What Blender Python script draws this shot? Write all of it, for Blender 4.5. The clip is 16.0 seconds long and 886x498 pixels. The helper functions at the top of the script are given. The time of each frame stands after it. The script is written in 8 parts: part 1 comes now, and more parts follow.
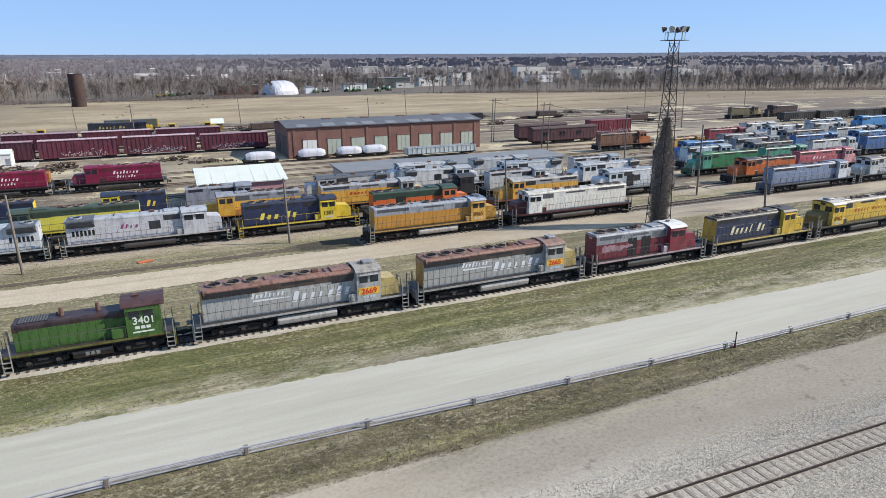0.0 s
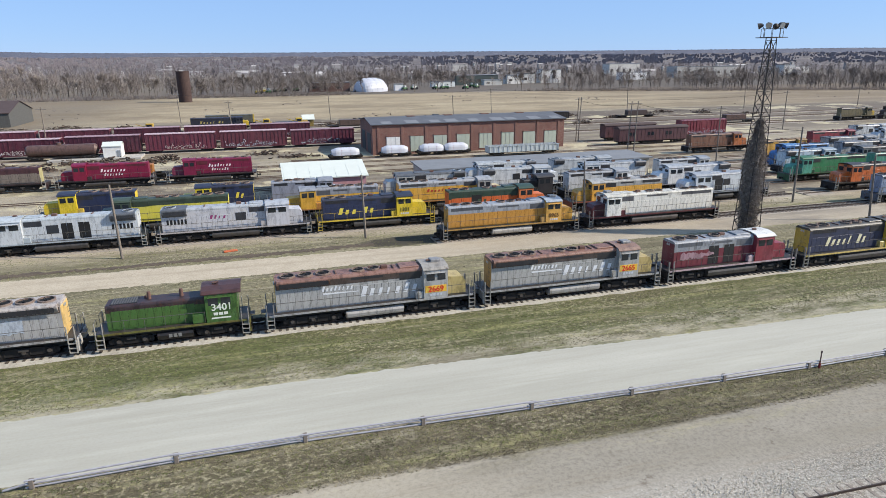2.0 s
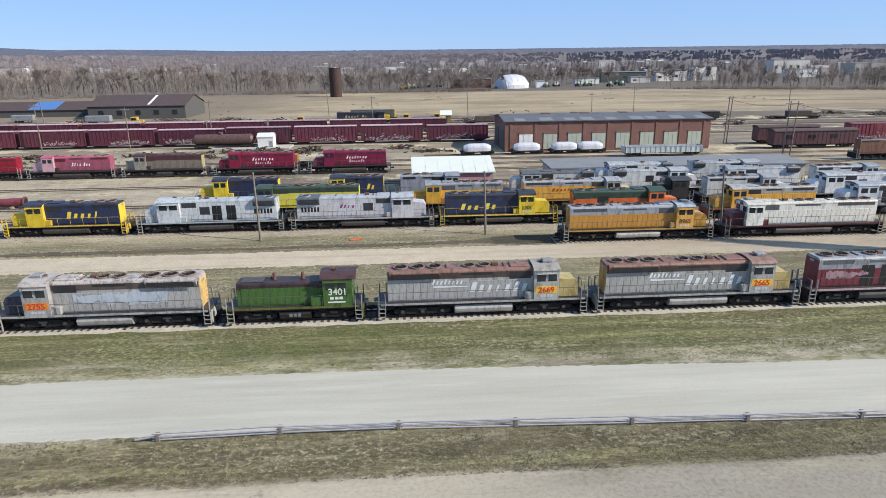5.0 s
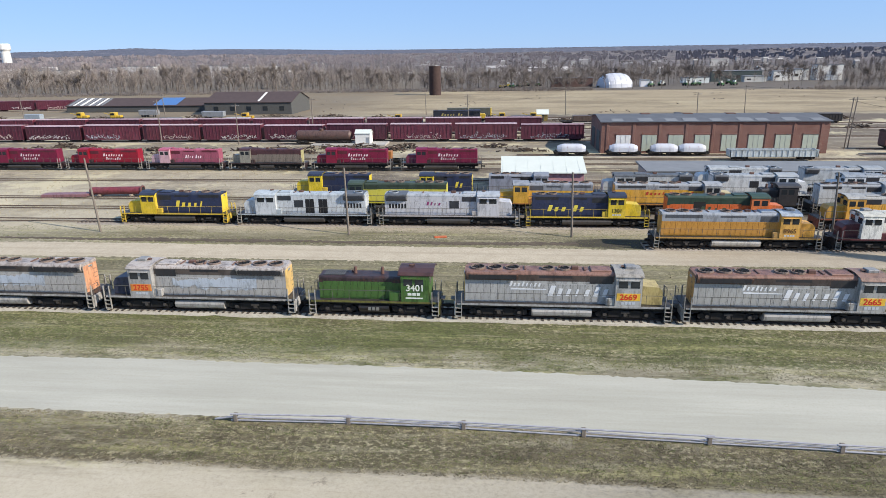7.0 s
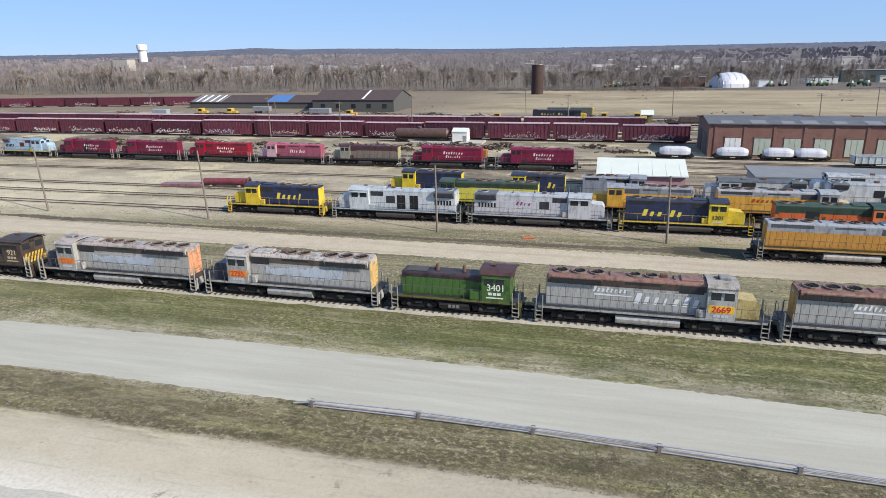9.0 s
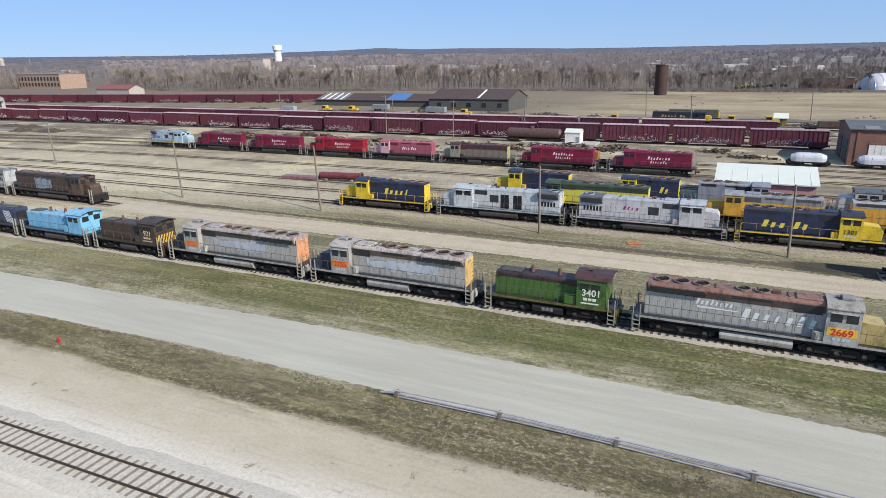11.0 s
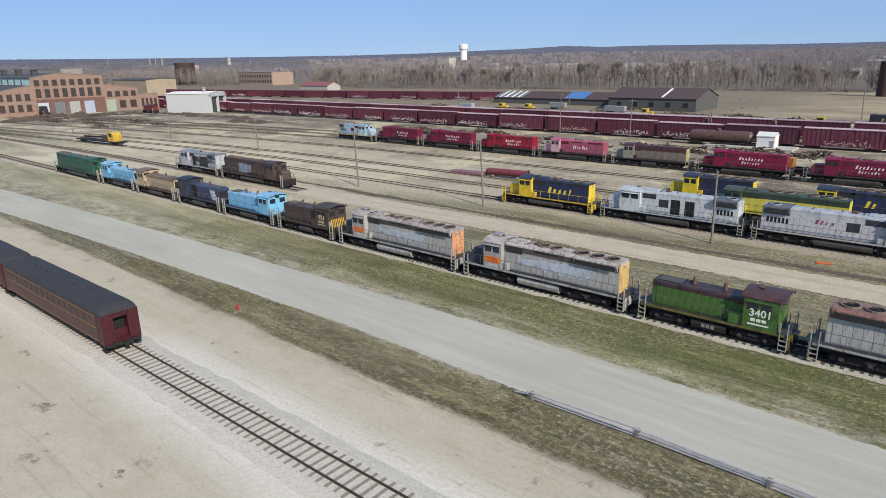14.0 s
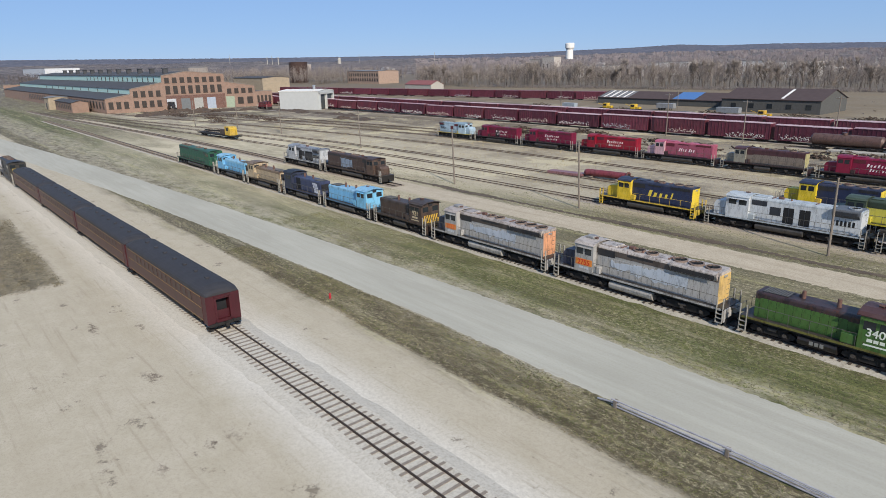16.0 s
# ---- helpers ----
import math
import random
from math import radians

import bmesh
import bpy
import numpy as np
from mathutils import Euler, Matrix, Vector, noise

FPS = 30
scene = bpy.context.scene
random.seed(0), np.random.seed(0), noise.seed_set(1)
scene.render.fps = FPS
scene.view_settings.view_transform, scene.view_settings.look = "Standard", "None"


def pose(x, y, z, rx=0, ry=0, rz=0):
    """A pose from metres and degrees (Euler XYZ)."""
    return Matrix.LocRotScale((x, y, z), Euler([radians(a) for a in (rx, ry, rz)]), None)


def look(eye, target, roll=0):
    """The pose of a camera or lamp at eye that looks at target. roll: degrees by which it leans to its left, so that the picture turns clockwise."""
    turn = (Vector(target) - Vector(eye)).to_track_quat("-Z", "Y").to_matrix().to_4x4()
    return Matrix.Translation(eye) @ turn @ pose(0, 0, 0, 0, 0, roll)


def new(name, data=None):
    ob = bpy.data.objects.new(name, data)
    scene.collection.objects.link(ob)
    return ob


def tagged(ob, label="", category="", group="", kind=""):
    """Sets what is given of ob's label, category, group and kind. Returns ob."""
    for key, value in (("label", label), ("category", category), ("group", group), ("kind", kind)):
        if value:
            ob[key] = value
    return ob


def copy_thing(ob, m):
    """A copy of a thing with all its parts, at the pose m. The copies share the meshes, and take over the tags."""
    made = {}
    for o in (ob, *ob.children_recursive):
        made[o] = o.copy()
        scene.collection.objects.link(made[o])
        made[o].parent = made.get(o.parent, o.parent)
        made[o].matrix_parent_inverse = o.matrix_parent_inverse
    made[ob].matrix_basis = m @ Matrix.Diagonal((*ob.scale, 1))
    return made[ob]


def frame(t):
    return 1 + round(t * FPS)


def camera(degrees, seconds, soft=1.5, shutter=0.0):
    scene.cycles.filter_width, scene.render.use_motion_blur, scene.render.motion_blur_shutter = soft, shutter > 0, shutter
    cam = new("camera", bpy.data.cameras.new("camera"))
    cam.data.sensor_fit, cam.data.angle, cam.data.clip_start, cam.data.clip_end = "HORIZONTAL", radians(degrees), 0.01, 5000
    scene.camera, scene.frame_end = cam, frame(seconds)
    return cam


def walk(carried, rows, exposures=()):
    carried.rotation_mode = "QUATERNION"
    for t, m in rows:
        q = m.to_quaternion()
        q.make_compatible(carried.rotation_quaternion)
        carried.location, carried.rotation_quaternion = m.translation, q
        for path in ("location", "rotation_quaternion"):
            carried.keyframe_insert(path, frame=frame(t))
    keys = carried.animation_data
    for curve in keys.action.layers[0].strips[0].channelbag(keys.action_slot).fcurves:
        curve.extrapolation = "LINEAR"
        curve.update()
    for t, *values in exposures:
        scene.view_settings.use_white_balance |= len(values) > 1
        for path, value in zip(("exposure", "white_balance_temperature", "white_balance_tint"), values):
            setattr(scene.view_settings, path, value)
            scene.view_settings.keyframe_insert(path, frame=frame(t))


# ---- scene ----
cam = camera(70.1, 16.0, soft=0.85)
PATH = [
    (0, (-4.077, -52.735, 21.901), (-3.298, -50.983, 21.333), -0.4),
    (0.5, (-3.66, -52.826, 21.955), (-2.942, -51.048, 21.385), -0.4),
    (1, (-3.334, -52.953, 22.022), (-2.678, -51.153, 21.45), -0.5),
    (1.5, (-3.045, -53.073, 22.077), (-2.449, -51.252, 21.503), -0.5),
    (2, (-2.773, -53.15, 22.102), (-2.242, -51.309, 21.528), -0.5),
    (2.5, (-2.47, -53.19, 22.106), (-2.006, -51.332, 21.531), -0.6),
    (3, (-2.134, -53.244, 22.105), (-1.738, -51.369, 21.531), -0.6),
    (3.5, (-1.798, -53.265, 22.105), (-1.475, -51.377, 21.53), -0.6),
    (4, (-1.46, -53.289, 22.074), (-1.208, -51.39, 21.497), -0.6),
    (6.5, (0.126, -53.171, 22.102), (0.024, -51.259, 21.523), -0.8),
    (7, (0.485, -53.032, 22.102), (0.304, -51.127, 21.522), -0.8),
    (7.5, (0.814, -52.925, 22.098), (0.56, -51.028, 21.519), -0.8),
    (8, (1.127, -52.844, 22.064), (0.798, -50.959, 21.485), -0.8),
    (8.5, (1.377, -52.732, 22.044), (0.976, -50.86, 21.465), -0.8),
    (9, (1.651, -52.633, 22.044), (1.17, -50.78, 21.465), -0.9),
    (11.5, (3.16, -52.037, 21.97), (2.273, -50.339, 21.395), -1.0),
    (12, (3.364, -51.798, 21.943), (2.402, -50.142, 21.368), -1.1),
    (12.5, (3.535, -51.526, 21.895), (2.496, -49.916, 21.322), -1.1),
    (13, (3.705, -51.278, 21.852), (2.589, -49.721, 21.28), -1.1),
    (13.5, (3.902, -51.104, 21.808), (2.713, -49.601, 21.236), -1.2),
    (14, (4.043, -50.953, 21.737), (2.787, -49.505, 21.167), -1.2),
    (14.5, (4.153, -50.817, 21.681), (2.835, -49.424, 21.113), -1.2),
    (15, (4.319, -50.692, 21.654), (2.945, -49.354, 21.086), -1.3),
    (15.5, (4.389, -50.605, 21.596), (2.966, -49.319, 21.029), -1.3),
    (16, (4.457, -50.467, 21.566), (2.987, -49.234, 21.0), -1.2),
]
walk(cam, [(t, look(eye, target, roll)) for t, eye, target, roll in PATH],
     exposures=[(0.0, 0.27, 6420, 9), (7.0, 0.28, 6420, 9), (11.0, 0.14, 6420, 9), (16.0, -0.09, 6420, 9)])

# ---- daylight: clear early-spring sky, sun from the south-east ----
SUN_AZ = math.atan2(0.94, -0.342)          # clockwise from +y
SUN_EL = radians(34)
world = bpy.data.worlds.new("sky")
scene.world = world
world.use_nodes = True
wn = world.node_tree
sky = wn.nodes.new("ShaderNodeTexSky")
sky.sky_type, sky.sun_disc = "NISHITA", False
sky.sun_elevation, sky.sun_rotation = SUN_EL, SUN_AZ
sky.air_density, sky.dust_density, sky.ozone_density = 0.8, 0.0, 5.0
tint = wn.nodes.new("ShaderNodeMix")
tint.data_type, tint.blend_type = "RGBA", "MULTIPLY"
tint.inputs[0].default_value = 1.0
tint.inputs[7].default_value = (0.92, 0.95, 1.14, 1.0)
wn.links.new(sky.outputs[0], tint.inputs[6])
even = wn.nodes.new("ShaderNodeMix")
even.data_type = "RGBA"
even.inputs[0].default_value = 0.62
even.inputs[7].default_value = (4.7, 7.5, 12.4, 1.0)
wn.links.new(tint.outputs[2], even.inputs[6])
wn.links.new(even.outputs[2], wn.nodes["Background"].inputs[0])
wn.nodes["Background"].inputs[1].default_value = 0.074
sun_data = bpy.data.lights.new("sun", "SUN")
sun_data.energy, sun_data.angle, sun_data.color = 5.7, radians(0.5), (1.0, 0.905, 0.785)
sun = new("sun", sun_data)
sd = Vector((math.sin(SUN_AZ) * math.cos(SUN_EL), math.cos(SUN_AZ) * math.cos(SUN_EL), math.sin(SUN_EL)))
sun.matrix_world = look(sd * 200, (0, 0, 0))

# ---- small mesh builder ----
class Shape:
    """Collects boxes, prisms and round bars into one mesh."""

    def __init__(self):
        self.v, self.f = [], []

    def add(self, verts, faces):
        n = len(self.v)
        self.v.extend(tuple(p) for p in verts)
        self.f.extend(tuple(i + n for i in face) for face in faces)
        return self

    def box(self, x0, x1, y0, y1, z0, z1):
        p = [(x, y, z) for x in (x0, x1) for y in (y0, y1) for z in (z0, z1)]
        return self.add(p, [(0, 1, 3, 2), (4, 6, 7, 5), (0, 4, 5, 1), (2, 3, 7, 6), (0, 2, 6, 4), (1, 5, 7, 3)])

    def cbox(self, x0, x1, y0, y1, z0, z1, c=0.04):
        """A box with chamfered edges all round."""
        lo, hi = (x0, y0, z0), (x1, y1, z1)
        idx, pts = {}, []
        for sx in (0, 1):
            for sy in (0, 1):
                for sz in (0, 1):
                    s = (sx, sy, sz)
                    for a in range(3):
                        p = []
                        for k in range(3):
                            e = (lo, hi)[s[k]][k]
                            p.append(e if k == a else e + (c if s[k] == 0 else -c))
                        idx[(s, a)] = len(pts)
                        pts.append(p)
        faces = []
        for a in range(3):
            b, d = (a + 1) % 3, (a + 2) % 3
            for sa in (0, 1):
                q = []
                for sb, sd_ in ((0, 0), (1, 0), (1, 1), (0, 1)):
                    s = [0, 0, 0]
                    s[a], s[b], s[d] = sa, sb, sd_
                    q.append(idx[(tuple(s), a)])
                faces.append(tuple(q) if sa else tuple(reversed(q)))
            for sb in (0, 1):
                for sd_ in (0, 1):
                    s0, s1 = [0, 0, 0], [0, 0, 0]
                    s0[a], s1[a] = 0, 1
                    s0[b] = s1[b] = sb
                    s0[d] = s1[d] = sd_
                    q = (idx[(tuple(s0), b)], idx[(tuple(s1), b)], idx[(tuple(s1), d)], idx[(tuple(s0), d)])
                    faces.append(q if sb == sd_ else tuple(reversed(q)))
        for sx in (0, 1):
            for sy in (0, 1):
                for sz in (0, 1):
                    q = tuple(idx[((sx, sy, sz), k)] for k in range(3))
                    faces.append(q if (sx + sy + sz) % 2 else tuple(reversed(q)))
        return self.add(pts, faces)

    def prism(self, profile, x0, x1, axis="x"):
        """A closed (y, z) outline pushed along x (or an (x, z) outline along y)."""
        n = len(profile)
        if axis == "x":
            p = [(x0, a, b) for a, b in profile] + [(x1, a, b) for a, b in profile]
        elif axis == "y":
            p = [(a, x0, b) for a, b in profile] + [(a, x1, b) for a, b in profile]
        else:
            p = [(a, b, x0) for a, b in profile] + [(a, b, x1) for a, b in profile]
        f = [(i, (i + 1) % n, n + (i + 1) % n, n + i) for i in range(n)]
        return self.add(p, f + [tuple(reversed(range(n))), tuple(range(n, 2 * n))])

    def cyl(self, c, r, h, axis="z", n=12, r2=None):
        r2 = r if r2 is None else r2
        p = []
        for k, (rr, d) in enumerate(((r, 0), (r2, h))):
            for i in range(n):
                a = 2 * math.pi * i / n
                u, w = rr * math.cos(a), rr * math.sin(a)
                if axis == "z":
                    p.append((c[0] + u, c[1] + w, c[2] + d))
                elif axis == "y":
                    p.append((c[0] + u, c[1] + d, c[2] + w))
                else:
                    p.append((c[0] + d, c[1] + u, c[2] + w))
        f = [(i, (i + 1) % n, n + (i + 1) % n, n + i) for i in range(n)]
        return self.add(p, f + [tuple(reversed(range(n))), tuple(range(n, 2 * n))])

    def ring(self, c, r0, r1, h, n=14):
        """An open round collar standing on z."""
        p = []
        for rr, z in ((r1, 0), (r1, h), (r0, h), (r0, 0)):
            for i in range(n):
                a = 2 * math.pi * i / n
                p.append((c[0] + rr * math.cos(a), c[1] + rr * math.sin(a), c[2] + z))
        f = [(k * n + i, k * n + (i + 1) % n, (k + 1) % 4 * n + (i + 1) % n, (k + 1) % 4 * n + i) for k in range(4) for i in range(n)]
        return self.add(p, f)

    def bar(self, a, b, r, n=4):
        """A thin bar from a to b."""
        a, b = Vector(a), Vector(b)
        d = b - a
        q = d.to_track_quat("Z", "Y").to_matrix()
        p = []
        for e in (a, b):
            for i in range(n):
                t = 2 * math.pi * (i + 0.5) / n
                p.append(e + q @ Vector((r * math.cos(t), r * math.sin(t), 0)))
        f = [(i, (i + 1) % n, n + (i + 1) % n, n + i) for i in range(n)]
        return self.add(p, f + [tuple(reversed(range(n))), tuple(range(n, 2 * n))])

    def mesh(self, name, material=None):
        me = bpy.data.meshes.new(name)
        me.from_pydata(self.v, [], self.f)
        if material:
            me.materials.append(material)
        me.update()
        return me


def part(name, shape, material, parent, label=""):
    """One mesh object under a thing or a part."""
    ob = new(name, shape if isinstance(shape, bpy.types.Mesh) else shape.mesh(name, material))
    ob.parent = parent
    if label:
        ob["label"] = label
    return ob


def thing(name, m, label, category, group="", kind=""):
    ob = new(name)
    ob.empty_display_size = 0.3
    ob.matrix_basis = m
    return tagged(ob, label, category, group, kind)


def solid(name, shape, material, label, category, group="", kind="", m=None):
    """A top-level thing of one mesh."""
    ob = new(name, shape.mesh(name, material))
    if m is not None:
        ob.matrix_basis = m
    return tagged(ob, label, category, group, kind)


def writing(text, size, material, parent, m, name="lettering", bold=0.0):
    cu = bpy.data.curves.new(name, "FONT")
    cu.body, cu.size, cu.extrude, cu.offset = text, size, 0.012, bold
    cu.align_x, cu.align_y = "CENTER", "CENTER"
    tmp = bpy.data.objects.new("tmp", cu)
    me = bpy.data.meshes.new_from_object(tmp)
    bpy.data.objects.remove(tmp)
    me.materials.clear()
    me.materials.append(material)
    ob = new(name, me)
    ob.parent, ob.matrix_basis = parent, m
    return ob

# ---- materials ----
def rgb(h):
    """A base colour from six hex digits."""
    v = [int(h[i:i + 2], 16) / 255 for i in (0, 2, 4)]
    return tuple(c / 12.92 if c <= 0.04045 else ((c + 0.055) / 1.055) ** 2.4 for c in v) + (1.0,)


class Nodes:
    """A short hand for a node material."""

    def __init__(self, name, rough=0.7, metal=0.0):
        self.m = bpy.data.materials.new(name)
        self.m.use_nodes = True
        self.t = self.m.node_tree
        self.b = self.t.nodes["Principled BSDF"]
        self.b.inputs["Roughness"].default_value = rough
        self.b.inputs["Metallic"].default_value = metal
        self.pos = None

    def node(self, kind, **kw):
        n = self.t.nodes.new(kind)
        for k, v in kw.items():
            n.inputs[k].default_value = v
        return n

    def link(self, a, b):
        self.t.links.new(a, b)

    def coords(self, scale=(1, 1, 1), world=False):
        src = self.node("ShaderNodeNewGeometry").outputs["Position"] if world else self.node("ShaderNodeTexCoord").outputs["Object"]
        mp = self.node("ShaderNodeMapping")
        mp.inputs["Scale"].default_value = scale
        self.link(src, mp.inputs[0])
        return mp.outputs[0]

    def noise(self, scale, detail=4, stretch=(1, 1, 1), world=False, rough=0.55):
        n = self.node("ShaderNodeTexNoise", Scale=scale, Detail=detail, Roughness=rough)
        self.link(self.coords(stretch, world), n.inputs["Vector"])
        return n.outputs["Fac"]

    def ramp(self, fac, lo, hi):
        n = self.node("ShaderNodeMapRange")
        n.inputs[1].default_value, n.inputs[2].default_value = lo, hi
        self.link(fac, n.inputs[0])
        return n.outputs[0]

    def math(self, op, a, b=None, clamp=False):
        n = self.node("ShaderNodeMath")
        n.operation, n.use_clamp = op, clamp
        for i, v in enumerate((a, b)):
            if v is None:
                continue
            if isinstance(v, (int, float)):
                n.inputs[i].default_value = v
            else:
                self.link(v, n.inputs[i])
        return n.outputs[0]

    def mix(self, fac, a, b):
        n = self.node("ShaderNodeMix")
        n.data_type = "RGBA"
        if isinstance(fac, (int, float)):
            n.inputs[0].default_value = fac
        else:
            self.link(fac, n.inputs[0])
        for i, v in ((6, a), (7, b)):
            if isinstance(v, tuple):
                n.inputs[i].default_value = v
            else:
                self.link(v, n.inputs[i])
        return n.outputs[2]

    def base(self, colour):
        if isinstance(colour, tuple):
            self.b.inputs["Base Color"].default_value = colour
        else:
            self.link(colour, self.b.inputs["Base Color"])

    def bump(self, height, strength, distance=0.02):
        n = self.node("ShaderNodeBump", Strength=strength, Distance=distance)
        self.link(height, n.inputs["Height"])
        self.link(n.outputs[0], self.b.inputs["Normal"])


def shade(c, k):
    return (c[0] * k, c[1] * k, c[2] * k, 1.0)


PAINTS = {}


def paint(h, rust=0.25, fade=0.3, rough=0.5, rustc="4a2c20"):
    """Weathered rolling-stock paint: faded patches, streaks that run down, rust spots and dirt."""
    key = (h, rust, fade, rough, rustc)
    if key in PAINTS:
        return PAINTS[key]
    n = Nodes("weathered_paint_" + h, rough)
    c = shade(rgb(h), 0.96)
    lift = min(1.0, 0.12 + 2.2 * (0.3 * c[0] + 0.6 * c[1] + 0.1 * c[2]))
    grey = (c[0] * 0.5 + 0.28 * lift, c[1] * 0.5 + 0.27 * lift, c[2] * 0.5 + 0.25 * lift, 1)
    col = n.mix(n.math("MULTIPLY", n.ramp(n.noise(0.9, 5), 0.42, 0.75), fade), c, grey)
    streak = n.ramp(n.noise(2.4, 6, (2.4, 2.4, 0.2), rough=0.65), 0.5, 0.7)
    col = n.mix(n.math("MULTIPLY", streak, 0.15 + 0.6 * rust), col, shade(rgb(rustc), 0.9))
    grime = n.ramp(n.noise(1.1, 8, (1.5, 1.5, 0.55), rough=0.8), 0.5, 0.57)
    col = n.mix(n.math("MULTIPLY", grime, 0.35 + 0.7 * rust), col, shade(c, 0.32))
    pale = n.ramp(n.noise(0.7, 6, (0.8, 0.8, 2.2), rough=0.7), 0.6, 0.66)
    col = n.mix(n.math("MULTIPLY", pale, 0.15 + 0.8 * rust * fade), col, (c[0] * 0.4 + 0.4 * lift, c[1] * 0.4 + 0.39 * lift, c[2] * 0.4 + 0.37 * lift, 1))
    spots = n.ramp(n.noise(3.1, 7, (1, 1, 0.7), rough=0.7), 0.72 - 0.3 * rust, 0.8 - 0.25 * rust)
    col = n.mix(n.math("MULTIPLY", spots, min(1.0, 0.3 + rust)), col, rgb(rustc))
    fine = n.noise(24, 4)
    col = n.mix(n.math("MULTIPLY", n.ramp(fine, 0.4, 0.8), 0.16), col, shade(c, 0.45))
    own = n.math("ADD", n.math("MULTIPLY", n.node("ShaderNodeObjectInfo").outputs["Random"], 0.3), 0.0)
    col = n.mix(own, col, shade(c, 0.6))
    n.base(col)
    n.bump(fine, 0.12, 0.01)
    PAINTS[key] = n.m
    return n.m


def plain(name, h, rough=0.7, metal=0.0, vary=0.35, scale=6.0, bump=0.15, h2=None):
    n = Nodes(name, rough, metal)
    c = rgb(h)
    d = rgb(h2) if h2 else shade(c, 0.55)
    f1, f2 = n.noise(scale, 5), n.noise(scale * 7, 3)
    col = n.mix(n.math("MULTIPLY", n.ramp(f1, 0.35, 0.75), vary), c, d)
    col = n.mix(n.math("MULTIPLY", n.ramp(f2, 0.4, 0.8), vary * 0.5), col, shade(c, 0.6))
    n.base(col)
    n.bump(f2, bump, 0.02)
    return n.m


M_RUST = plain("rusty_steel", "5a4038", 0.85, 0, 0.6, 1.6, 0.3, "7c6256")
M_GEAR = plain("dirty_running_gear", "131110", 0.8, 0, 0.5, 3, 0.3, "2b2521")
M_WHEEL = plain("worn_wheel_steel", "4b4340", 0.5, 0.4, 0.4, 4, 0.1)
M_DARK = plain("black_grille", "0f1012", 0.75, 0, 0.4, 9, 0.3, "26262a")
M_RAIL = plain("rusty_rail", "3a302b", 0.55, 0.3, 0.5, 3, 0.2, "554740")
M_RAILDUST = plain("dusty_rusty_rail", "66574c", 0.7, 0.1, 0.6, 1.5, 0.2, "4a3d35")
M_TIE = plain("weathered_tie", "8a8074", 0.9, 0, 0.6, 2.5, 0.5, "5e554c")
M_POLE = plain("grey_timber_pole", "7d746a", 0.9, 0, 0.5, 5, 0.4, "4e463f")
M_GALV = plain("galvanised_steel", "b4b8bb", 0.4, 0.6, 0.35, 6, 0.1, "84888a")
M_BLACKROOF = plain("black_tar_roof", "3b3c40", 0.85, 0, 0.45, 0.6, 0.2, "57585a")
M_GLASSD = Nodes("dark_window_glass", 0.08)
M_GLASSD.base((0.02, 0.025, 0.03, 1))
M_GLASSD = M_GLASSD.m
M_HANDRAIL = plain("grimy_handrail", "5f5d59", 0.6, 0.2, 0.5, 5, 0.1)
M_WHITE = plain("chalky_white_paint", "dedcd6", 0.6, 0, 0.3, 2, 0.1, "a8a49c")

